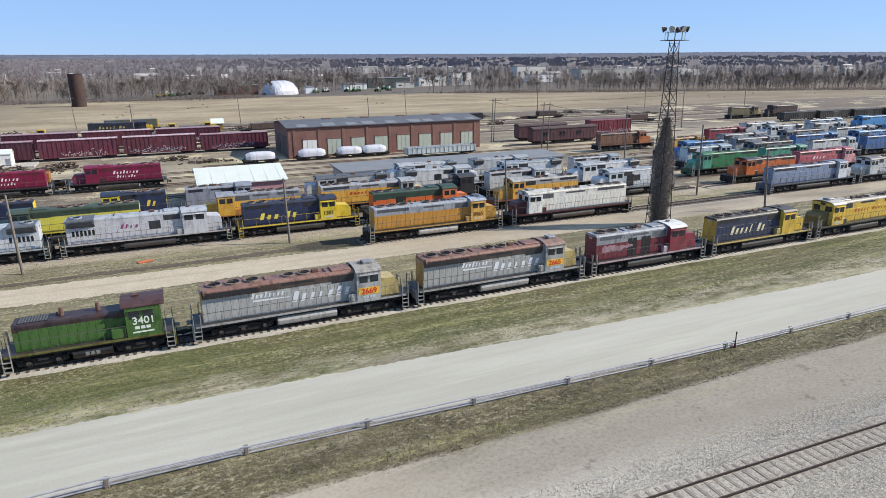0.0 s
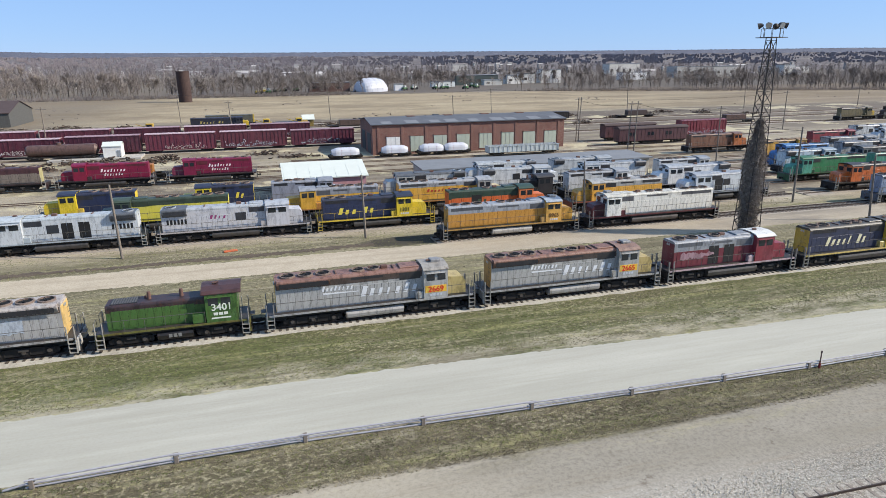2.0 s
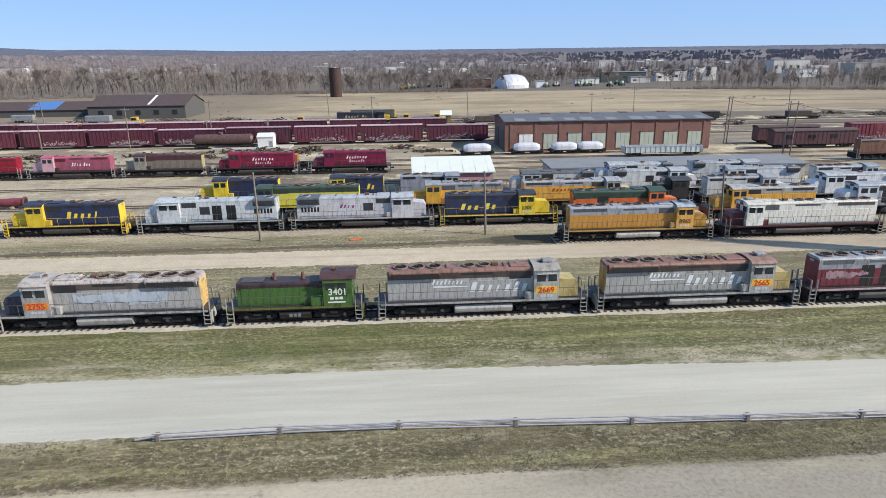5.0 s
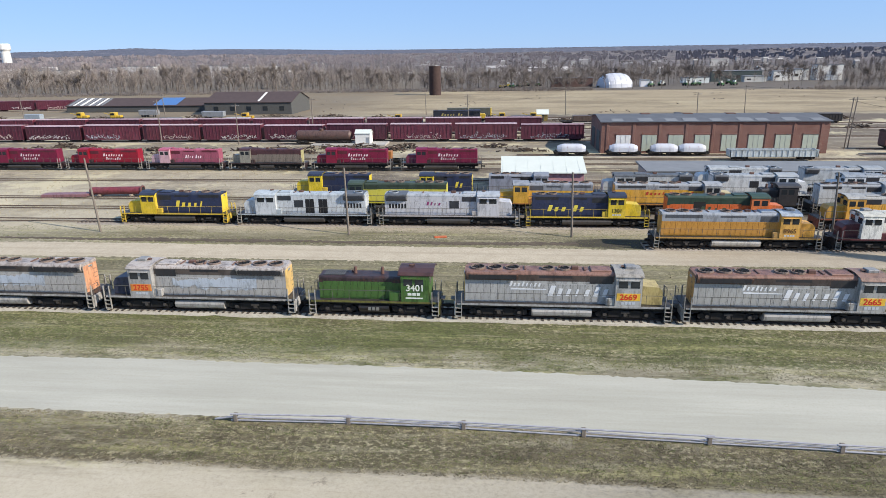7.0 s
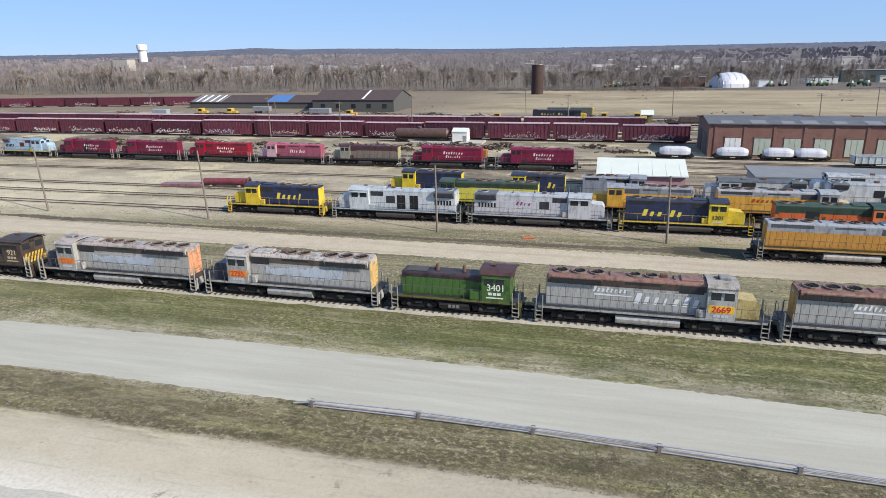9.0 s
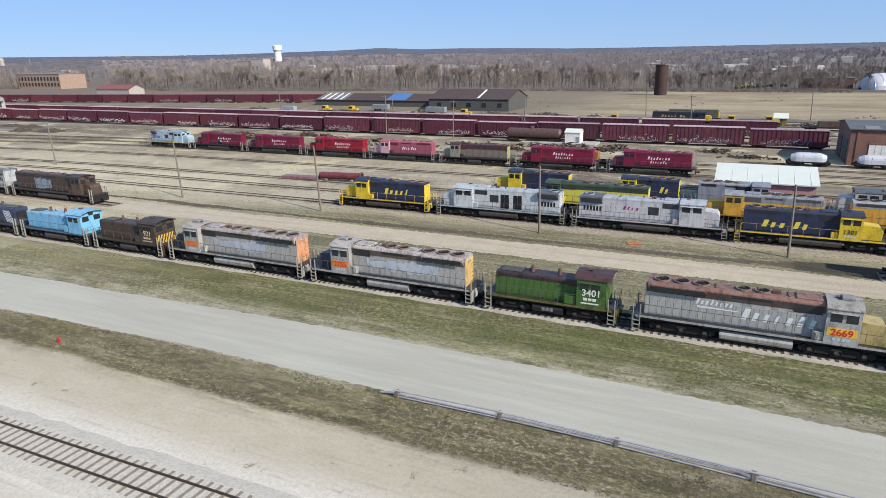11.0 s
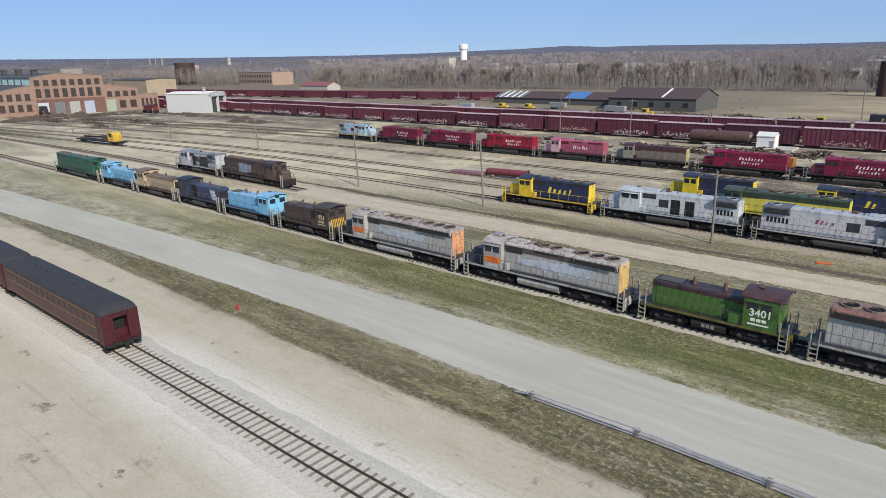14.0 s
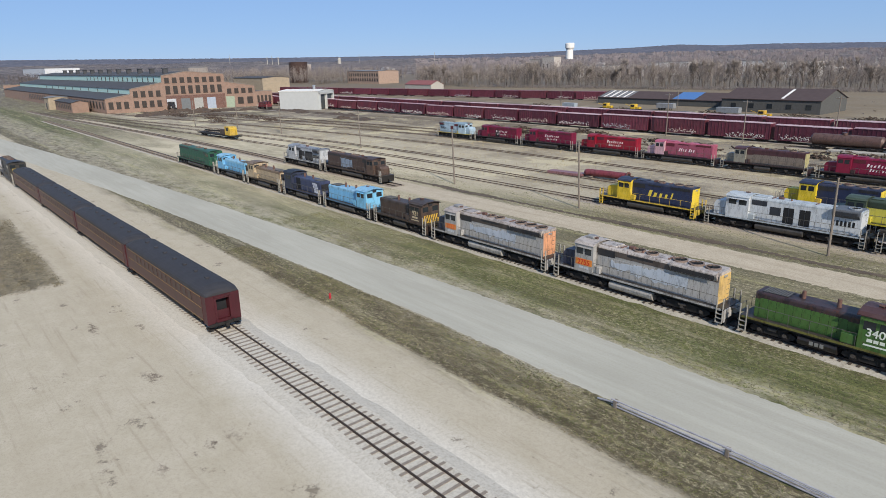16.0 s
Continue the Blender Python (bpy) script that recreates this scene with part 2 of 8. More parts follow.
# ---- ground: one sheet to the horizon, its covers in bands along the yard ----
def ground_material():
    n = Nodes("yard_ground", 0.95)
    pos = n.node("ShaderNodeNewGeometry").outputs["Position"]
    sep = n.node("ShaderNodeSeparateXYZ")
    n.link(pos, sep.inputs[0])
    wob = n.math("ADD", n.math("MULTIPLY", n.math("SUBTRACT", n.noise(0.11, 4, world=True), 0.5), 4.5),
                 n.math("MULTIPLY", n.math("SUBTRACT", n.noise(0.9, 4, world=True), 0.5), 2.2))
    y = n.math("ADD", sep.outputs[1], wob)
    big, mid, fine = n.noise(0.05, 5, world=True), n.noise(0.45, 7, world=True, rough=0.7), n.noise(3.6, 8, world=True, rough=0.78)
    along = n.noise(0.35, 4, (0.12, 1.2, 1), world=True)
    speck = n.noise(14.0, 3, world=True, rough=0.8)

    def cover(a, b, c, k=0.45, bare=None):
        col = n.mix(n.ramp(mid, 0.36, 0.66), rgb(a), rgb(b))
        col = n.mix(n.math("MULTIPLY", n.ramp(fine, 0.46, 0.6), k), col, rgb(c))
        return n.mix(n.math("MULTIPLY", n.ramp(along, 0.5, 0.72), 0.5), col, rgb(bare or b))

    lot = cover("b1a791", "bcb29e", "968b75", 0.38, "a89d87")
    verge = cover("584f3c", "70664e", "332d24", 0.9, "857b64")
    green = cover("525a2a", "6c6d40", "2c3016", 0.95, "857d58")
    scrub = cover("756d55", "6c6848", "4a4534", 0.7, "8d846f")
    dirt = cover("9f947e", "b0a58f", "6a6050", 0.65, "baae94")
    field = cover("a79878", "b8aa8b", "7a6a51", 0.8, "94866a")
    wood = cover("665d52", "585047", "453e36", 0.6, "75695c")
    gritty = cover("8e8778", "999283", "6a6357", 0.6, "857e6f")
    lot = n.mix(n.ramp(n.math("ADD", sep.outputs[0], n.math("MULTIPLY", wob, 3.0)), -12.0, 14.0), lot, gritty)
    col = lot
    straight = n.math("ADD", sep.outputs[1], n.math("MULTIPLY", wob, 0.3))
    for edge, soft, cov in ((-23.4, 0.25, verge), (-13.5, 1.5, green), (1.4, 1.2, scrub), (26.0, 2.5, dirt), (205.0, 9.0, field), (385.0, 8.0, wood)):
        col = n.mix(n.ramp(straight if edge < -20 else y, edge - soft, edge + soft), col, cov)
    farwest = n.ramp(n.math("ADD", sep.outputs[0], n.math("MULTIPLY", wob, 6.0)), -455.0, -520.0)
    col = n.mix(n.math("MULTIPLY", farwest, 0.9), col, wood)
    eastwood = n.math("ADD", y, n.math("MINIMUM", n.math("MULTIPLY", n.math("MAXIMUM", n.math("SUBTRACT", sep.outputs[0], 170.0), 0.0), 0.42), 170.0))
    col = n.mix(n.math("MULTIPLY", n.ramp(eastwood, 377.0, 393.0), n.ramp(sep.outputs[0], 160.0, 190.0)), col, wood)
    patch = n.math("MULTIPLY", n.ramp(n.noise(0.06, 5, (0.5, 1.3, 1), world=True), 0.56, 0.68), 0.55)
    in_yard = n.math("MULTIPLY", n.ramp(y, 27.0, 34.0), n.ramp(y, 215.0, 190.0))
    col = n.mix(n.math("MULTIPLY", n.math("MULTIPLY", patch, in_yard), 1.5, True), col, rgb("989068"))
    dark = n.math("MULTIPLY", n.ramp(n.noise(0.06, 8, (0.7, 0.6, 1), world=True, rough=0.68), 0.52, 0.58), 0.55)
    col = n.mix(n.math("MULTIPLY", dark, in_yard), col, rgb("4d4238"))
    broad = n.ramp(n.noise(0.2, 7, (0.22, 1.3, 1), world=True, rough=0.7), 0.45, 0.6)
    verges = n.math("MULTIPLY", n.ramp(y, -25.0, -22.5), n.ramp(y, 28.0, 26.0))
    col = n.mix(n.math("MULTIPLY", n.math("MULTIPLY", broad, verges), 0.7), col, rgb("4f4a32"))
    pale = n.ramp(n.noise(0.42, 7, (0.3, 1.6, 1), world=True, rough=0.72), 0.53, 0.63)
    col = n.mix(n.math("MULTIPLY", n.math("MULTIPLY", pale, verges), 0.5), col, rgb("a39a80"))
    shoulder = n.math("MULTIPLY", n.math("MULTIPLY", n.ramp(y, -7.6, -9.8), n.ramp(y, -20.2, -18.6)), n.ramp(n.noise(0.6, 6, (0.5, 1, 1), world=True, rough=0.7), 0.38, 0.6))
    col = n.mix(n.math("MULTIPLY", shoulder, 0.75), col, rgb("aaa28e"))
    west = n.math("MULTIPLY", n.ramp(sep.outputs[0], -120.0, -200.0), n.math("MULTIPLY", n.ramp(y, 30.0, 48.0), n.ramp(y, 116.0, 104.0)))
    col = n.mix(n.math("MULTIPLY", n.math("MULTIPLY", n.ramp(n.noise(0.035, 7, (0.4, 1.4, 1), world=True, rough=0.7), 0.46, 0.56), west), 0.75), col, rgb("4f463d"))
    farside = n.math("MULTIPLY", n.ramp(y, 85.0, 125.0), n.ramp(y, 215.0, 200.0))
    col = n.mix(n.math("MULTIPLY", farside, n.ramp(n.noise(0.06, 6, (0.3, 1.5, 1), world=True, rough=0.7), 0.2, 0.55)), col, rgb("695f51"))
    oily = n.math("MULTIPLY", n.math("MULTIPLY", n.ramp(sep.outputs[0], -45.0, -25.0), n.ramp(y, 29.0, 33.0)), n.ramp(y, 84.0, 74.0))
    oily = n.math("MULTIPLY", oily, n.ramp(n.noise(0.12, 6, (0.4, 1.2, 1), world=True, rough=0.7), 0.3, 0.55))
    col = n.mix(n.math("MULTIPLY", oily, 0.8), col, rgb("574e44"))
    brown = n.math("MULTIPLY", n.ramp(n.math("ADD", sep.outputs[0], n.math("MULTIPLY", wob, 4.0)), -40.0, -85.0), n.ramp(y, 145.0, 185.0))
    cinder = n.math("MULTIPLY", n.ramp(y, 136.0, 150.0), n.ramp(y, 206.0, 196.0))
    col = n.mix(n.math("MULTIPLY", cinder, n.math("ADD", 0.4, n.math("MULTIPLY", n.ramp(mid, 0.3, 0.6), 0.5))), col, rgb("5a4f43"))
    col = n.mix(n.math("MULTIPLY", brown, n.math("ADD", 0.55, n.math("MULTIPLY", n.ramp(mid, 0.3, 0.6), 0.4))), col, rgb("6b6152"))
    fieldy = n.math("MULTIPLY", n.ramp(y, 200.0, 210.0), n.ramp(y, 395.0, 380.0))
    streaks = n.ramp(n.noise(0.05, 7, (0.1, 0.9, 1), world=True, rough=0.75), 0.42, 0.6)
    col = n.mix(n.math("MULTIPLY", n.math("MULTIPLY", streaks, fieldy), 0.6), col, rgb("7d6c53"))
    east = n.math("MULTIPLY", n.ramp(n.math("ADD", sep.outputs[0], n.math("MULTIPLY", wob, 6.0)), 170.0, 300.0), fieldy)
    col = n.mix(n.math("MULTIPLY", east, n.math("ADD", 0.3, n.math("MULTIPLY", n.ramp(n.noise(0.03, 6, (0.3, 1.4, 1), world=True, rough=0.7), 0.35, 0.6), 0.55))), col, rgb("695b4a"))
    worn = n.ramp(n.noise(0.035, 8, (0.45, 0.6, 1), world=True, rough=0.7), 0.48, 0.58)
    col = n.mix(n.math("MULTIPLY", n.math("MULTIPLY", worn, fieldy), 0.6), col, rgb("6f6048"))
    tuft = n.ramp(n.noise(0.8, 5, world=True, rough=0.7), 0.62, 0.72)
    vergeband = n.math("MULTIPLY", n.ramp(y, -25.5, -23.0), n.ramp(y, 0.0, -2.0))
    col = n.mix(n.math("MULTIPLY", n.math("MULTIPLY", tuft, vergeband), 0.45), col, rgb("a59a80"))
    # pale stone along the near track, stains and wheel marks on the lot
    run = n.math("ADD", sep.outputs[0], 12.0)
    right = n.math("MAXIMUM", run, 0.0)
    ty = n.math("ADD", n.math("ADD", 32.2, n.math("MULTIPLY", n.math("MINIMUM", run, 0.0), -0.018)), n.math("MULTIPLY", n.math("MULTIPLY", right, right), 0.0004))
    off = n.math("ABSOLUTE", n.math("ADD", n.math("ADD", sep.outputs[1], n.math("MULTIPLY", wob, 0.35)), ty))
    stone = n.mix(n.ramp(fine, 0.4, 0.62), rgb("d6d0c3"), rgb("c0b9ac"))
    stone = n.mix(n.ramp(sep.outputs[0], 2.0, 30.0), stone, n.mix(n.ramp(n.noise(5.5, 4, world=True, rough=0.8), 0.42, 0.56), rgb("b0a99d"), rgb("5f584e")))
    col = n.mix(n.math("MULTIPLY", n.ramp(off, 5.2, 2.2), 0.95), col, stone)
    lotmask = n.math("MULTIPLY", n.ramp(y, -22.5, -25.0), n.ramp(off, 1.6, 3.0))
    marks = n.ramp(n.noise(0.7, 6, (0.14, 2.4, 1), world=True, rough=0.7), 0.56, 0.66)
    col = n.mix(n.math("MULTIPLY", n.math("MULTIPLY", marks, lotmask), 0.3), col, rgb("8a7c66"))
    blots = n.ramp(n.noise(0.3, 8, world=True, rough=0.75), 0.6, 0.65)
    col = n.mix(n.math("MULTIPLY", n.math("MULTIPLY", blots, lotmask), 0.7), col, rgb("62574a"))
    n.base(col)
    straw = n.math("MULTIPLY", n.ramp(n.noise(3.2, 6, (0.75, 1.0, 1), world=True, rough=0.75), 0.5, 0.62), n.ramp(n.noise(0.13, 5, (0.4, 2.2, 1), world=True), 0.38, 0.56))
    col2 = n.mix(n.math("MULTIPLY", n.math("MULTIPLY", straw, verges), 0.7), col, rgb("b8ae8c"))
    strawy = n.math("MULTIPLY", n.ramp(n.noise(0.6, 7, (0.05, 1.0, 1), world=True, rough=0.72), 0.52, 0.62), verges)
    col2 = n.mix(n.math("MULTIPLY", n.math("MULTIPLY", strawy, n.ramp(n.noise(1.6, 6, world=True, rough=0.75), 0.4, 0.58)), 0.6), col2, rgb("a5a06c"))
    lush = n.math("MULTIPLY", n.ramp(n.noise(0.45, 6, (0.06, 1.0, 1), world=True, rough=0.7), 0.53, 0.62), n.math("MULTIPLY", n.ramp(y, -11.5, -8.0), n.ramp(y, 1.0, -1.0)))
    col2 = n.mix(n.math("MULTIPLY", lush, 0.65), col2, rgb("41471d"))
    bare = n.math("MULTIPLY", n.ramp(n.noise(0.35, 7, (0.12, 1.0, 1), world=True, rough=0.75), 0.53, 0.61), verges)
    col2 = n.mix(n.math("MULTIPLY", bare, 0.5), col2, rgb("584f3d"))
    clod = n.math("MULTIPLY", n.ramp(n.noise(2.1, 7, (0.8, 1.2, 1), world=True, rough=0.8), 0.55, 0.63), verges)
    col2 = n.mix(n.math("MULTIPLY", clod, 0.75), col2, rgb("3a3524"))
    tufts_dark = n.math("MULTIPLY", n.ramp(n.noise(0.33, 7, (0.5, 1.1, 1), world=True, rough=0.75), 0.54, 0.62), in_yard)
    col2 = n.mix(n.math("MULTIPLY", tufts_dark, 0.6), col2, rgb("6a5f4e"))
    sooty = n.math("MULTIPLY", n.ramp(n.noise(0.05, 8, (0.35, 1.3, 1), world=True, rough=0.72), 0.47, 0.55), n.math("MULTIPLY", n.ramp(sep.outputs[0], -60.0, -160.0), n.math("MULTIPLY", n.ramp(y, 40.0, 60.0), n.ramp(y, 118.0, 108.0))))
    col2 = n.mix(n.math("MULTIPLY", sooty, 0.7), col2, rgb("54493e"))
    tan = n.math("MULTIPLY", n.ramp(n.noise(0.085, 8, (0.6, 0.65, 1), world=True, rough=0.72), 0.53, 0.58), in_yard)
    col2 = n.mix(n.math("MULTIPLY", tan, 0.8), col2, rgb("beb392"))
    # a weedy patch on the lot, and oil-dark soil with the locomotive's shadow painted in at the end of the yellow row
    # second ellipse paints the light tower's long shadow, with some oil
    for cx, cy, rx, ry, hue, k in ((15.0, 22.8, 7.0, 2.2, "2e2822", 0.85), (48.0, 18.2, 20.0, 0.9, "4a4238", 0.7), (-60.0, 2.6, 30.0, 1.3, "4a4238", 0.5), (-54.2, -41.2, 2.0, 0.6, "5a4c3f", 0.8), (-51.9, -38.0, 1.2, 0.4, "5a4c3f", 0.7), (-41.2, -40.0, 1.5, 0.7, "5a4c3f", 0.85), (-29.9, -40.1, 0.8, 0.5, "5a4c3f", 0.9), (-29.9, -38.7, 1.2, 0.8, "5a4c3f", 0.45), (-29.3, -43.2, 0.8, 0.6, "5a4c3f", 0.6)):
        ex = n.math("MULTIPLY", n.math("ADD", sep.outputs[0], -cx), 1.0 / rx)
        ey = n.math("MULTIPLY", n.math("ADD", sep.outputs[1], -cy), 1.0 / ry)
        far = n.math("ADD", n.math("ADD", n.math("MULTIPLY", ex, ex), n.math("MULTIPLY", ey, ey)), n.math("MULTIPLY", n.math("SUBTRACT", n.noise(0.5 if rx > 5 else 1.6, 8, (0.5 if rx > 5 else 1.0, 1, 1), world=True, rough=0.78), 0.5 if rx > 5 else 0.42), 2.4 if rx > 5 else 7.0))
        col2 = n.mix(n.math("MULTIPLY", n.ramp(far, 1.15 if rx > 5 else 1.0, 0.75 if rx > 5 else 0.2), k), col2, rgb(hue))
    ragged = n.math("MULTIPLY", n.math("SUBTRACT", n.noise(0.7, 8, world=True, rough=0.75), 0.5), 3.4)
    weedy = n.math("MULTIPLY", n.ramp(n.math("ADD", sep.outputs[0], n.math("MULTIPLY", ragged, 1.6)), -69.3, -70.6), n.ramp(n.math("ADD", sep.outputs[1], ragged), -40.2, -41.4))
    weedy = n.math("MULTIPLY", weedy, n.ramp(sep.outputs[0], -118.0, -104.0))
    weeds = n.mix(n.ramp(n.noise(0.55, 7, (0.6, 1.2, 1), world=True, rough=0.72), 0.42, 0.58), rgb("5f5642"), rgb("7e745c"))
    weeds = n.mix(n.math("MULTIPLY", n.ramp(n.noise(2.2, 7, world=True, rough=0.8), 0.48, 0.6), 0.8), weeds, rgb("39331f"))
    col2 = n.mix(n.math("MULTIPLY", weedy, 0.9), col2, weeds)
    bleached = n.math("MULTIPLY", n.math("MULTIPLY", n.ramp(n.math("ADD", sep.outputs[0], n.math("MULTIPLY", wob, 4.0)), -45.0, -100.0), n.ramp(y, -15.0, 2.0)), n.ramp(y, 70.0, 40.0))
    bleached = n.math("MULTIPLY", bleached, n.ramp(n.math("ADD", sep.outputs[0], n.math("MULTIPLY", wob, 5.0)), -260.0, -185.0))
    bleached = n.math("MULTIPLY", bleached, n.math("ADD", 0.38, n.math("MULTIPLY", n.ramp(n.noise(0.1, 7, (0.35, 1.2, 1), world=True, rough=0.7), 0.4, 0.58), 0.55)))
    col2 = n.mix(bleached, col2, rgb("c4b99e"))
    pebbles = n.math("MULTIPLY", n.ramp(n.noise(9.0, 4, world=True, rough=0.85), 0.52, 0.66), n.ramp(y, -22.5, -24.5))
    col2 = n.mix(n.math("MULTIPLY", pebbles, 0.25), col2, rgb("5f574b"))
    n.base(n.mix(0.06, col2, rgb("2a2620")))
    n.bump(n.math("ADD", n.math("MULTIPLY", fine, 0.7), n.math("MULTIPLY", speck, 0.5)), 0.4, 0.035)
    return n.m


M_GROUND = ground_material()
GROUND_XS = [-4600, -2000, -900, -500] + list(range(-400, 401, 20)) + [600, 1200, 2500, 4600]
GROUND_YS = [-1500, -500, -200] + list(range(-120, 421, 20)) + [600, 1000, 1800, 2600, 4600]
gs = Shape()
gs.v = [(x, y, 0.0) for y in GROUND_YS for x in GROUND_XS]
nx = len(GROUND_XS)
gs.f = [(j * nx + i, j * nx + i + 1, (j + 1) * nx + i + 1, (j + 1) * nx + i) for j in range(len(GROUND_YS) - 1) for i in range(nx - 1)]
solid("ground", gs, M_GROUND, "patchy spring grass, dirt and gravel ground of the yard", "ground", kind="structure")


def gravel(name, a, b, c, tracks="", coarse=9.0, east=""):
    n = Nodes(name, 0.95)
    mid, fine = n.noise(0.5, 7, world=True, rough=0.65), n.noise(coarse * 0.5, 8, world=True, rough=0.8)
    rut = n.noise(0.55, 4, (0.06, 1.6, 1), world=True)
    col = n.mix(n.ramp(mid, 0.35, 0.68), rgb(a), rgb(b))
    col = n.mix(n.math("MULTIPLY", n.ramp(rut, 0.5, 0.68), 0.45), col, rgb(tracks or c))
    col = n.mix(n.math("MULTIPLY", n.ramp(fine, 0.47, 0.6), 0.45), col, rgb(c))
    if east:
        sep = n.node("ShaderNodeSeparateXYZ")
        n.link(n.node("ShaderNodeNewGeometry").outputs["Position"], sep.inputs[0])
        cover = n.math("ADD", 0.35, n.math("MULTIPLY", n.ramp(n.noise(0.16, 6, (0.3, 1.0, 1), world=True, rough=0.7), 0.42, 0.6), 0.6))
        col = n.mix(n.math("MULTIPLY", n.ramp(sep.outputs[0], 5.0, 60.0), cover), col, rgb(east))
    n.base(col)
    n.bump(fine, 0.5, 0.05)
    return n.m


def packed(name, a, b, c, dust):
    """A graded gravel road: smooth, with long wheel streaks and drifts of dust."""
    n = Nodes(name, 0.95)
    col = n.mix(n.ramp(n.noise(0.18, 6, (0.25, 1, 1), world=True, rough=0.6), 0.38, 0.66), rgb(a), rgb(b))
    col = n.mix(n.math("MULTIPLY", n.ramp(n.noise(1.3, 7, (0.05, 1.0, 1), world=True, rough=0.7), 0.42, 0.7), 0.3), col, rgb(c))
    col = n.mix(n.math("MULTIPLY", n.ramp(n.noise(0.5, 6, (0.1, 1.0, 1), world=True, rough=0.7), 0.52, 0.68), 0.5), col, rgb(dust))
    fine = n.noise(6.0, 8, world=True, rough=0.8)
    col = n.mix(n.math("MULTIPLY", n.ramp(fine, 0.48, 0.62), 0.22), col, rgb(c))
    n.base(col)
    n.bump(fine, 0.35, 0.03)
    return n.m


M_ROAD = packed("pale_gravel_road", "a3a093", "adaa9d", "8a8676", "b6b3a5")
M_ROAD2 = gravel("dusty_dirt_track", "ab9f8a", "b9ad98", "82765f", "928671", east="7c7365")
M_BALLAST = gravel("grey_ballast", "8d857b", "9c958b", "544c45", "6e655c", 14)
M_STONE = gravel("white_ballast_stone", "a09a8c", "b5afa2", "5e574c", "857e70", 8)


def strip(name, edge, x0, x1, z, material, label, category, step=0.3, ragged=0.3, seed=0.0):
    """A long flat cover between two uneven edges: edge(x) gives its low and high y."""
    s, n = Shape(), int((x1 - x0) / step)
    for i in range(n + 1):
        x = x0 + (x1 - x0) * i / n
        a, b = edge(x)
        a += ragged * (0.7 * noise.noise((x * 2.6, seed, 1)) + 0.5 * noise.noise((x * 0.7, seed, 0)) + 0.7 * noise.noise((x * 0.1, seed, 4)))
        b += ragged * (0.7 * noise.noise((x * 2.6, seed, 7)) + 0.5 * noise.noise((x * 0.7, seed, 9)) + 0.7 * noise.noise((x * 0.1, seed, 14)))
        s.v += [(x, a, 0.004), (x, a + 0.25, z), (x, b - 0.25, z), (x, b, 0.004)]
    s.f = [(4 * i + k, 4 * i + 4 + k, 4 * i + 5 + k, 4 * i + 1 + k) for i in range(n) for k in range(3)]
    return solid(name, s, material, label, category, kind="structure")


def bend(x, start, rate):
    """How far a line leaves its straight course left of start."""
    return -rate * max(0.0, start - x) ** 1.5


def along(x, stops):
    """A value read off along x between the stops (x, value)."""
    if x <= stops[0][0]:
        return stops[0][1]
    for (xa, a), (xb, b) in zip(stops, stops[1:]):
        if x <= xb:
            return a + (b - a) * (x - xa) / (xb - xa)
    return stops[-1][1]


RAIL_LINE = ((-16.2, -18.85), (-9.0, -18.65), (-1.7, -18.75), (5.4, -19.0), (12.5, -19.3), (19.8, -19.6), (27.2, -19.85), (34.3, -20.05), (42.0, -20.1))


def rail_y(x):
    return along(x, RAIL_LINE)


def main_road(x):
    d = bend(x, -35, 0.0052)
    near = along(x, ((-60, -18.6), (-40, -18.35), (-20, -18.4), (-14, -18.35))) if x < -14 else rail_y(x) + 0.35
    return near + d * 1.05, along(x, ((-50, -11.3), (-30, -10.9), (-10, -10.85), (4, -11.1), (16, -11.6), (36, -12.4), (60, -12.9))) + d * 0.85


def dirt_road(x):
    d = 0.0 if x > -90 else -0.02 * (-90 - x)
    w = 1.0 + (0.6 if x > 60 else 0.0)
    return 14.6 + d, 14.6 + d + 5.7 * w


strip("road", main_road, -520, 330, 0.03, M_ROAD, "pale dusty gravel road beside the locomotives", "road", seed=1.0)
strip("service_road", dirt_road, -330, 330, 0.03, M_ROAD2, "tan dirt service road between the tracks", "road", ragged=0.6, seed=5.0)


# ---- tracks ----
def rail_line(pts, gauge, z0, z1, w):
    s = Shape()
    for side in (-gauge / 2, gauge / 2):
        for (x, y), (x2, y2) in zip(pts, pts[1:]):
            d = Vector((x2 - x, y2 - y)).normalized()
            nrm = Vector((-d.y, d.x))
            a, b = Vector((x, y)) + nrm * side, Vector((x2, y2)) + nrm * side
            q = [a - nrm * w, a + nrm * w, b + nrm * w, b - nrm * w]
            s.add([(p.x, p.y, z) for z in (z0, z1) for p in q], [(4, 5, 6, 7), (0, 4, 7, 3), (1, 2, 6, 5), (0, 1, 5, 4), (2, 3, 7, 6)])
    return s


TIE_MESH = {}


def tie_mesh(material):
    if material.name not in TIE_MESH:
        TIE_MESH[material.name] = Shape().cbox(-0.115, 0.115, -1.3, 1.3, -0.09, 0.085, 0.015).mesh("tie", material)
    return TIE_MESH[material.name]


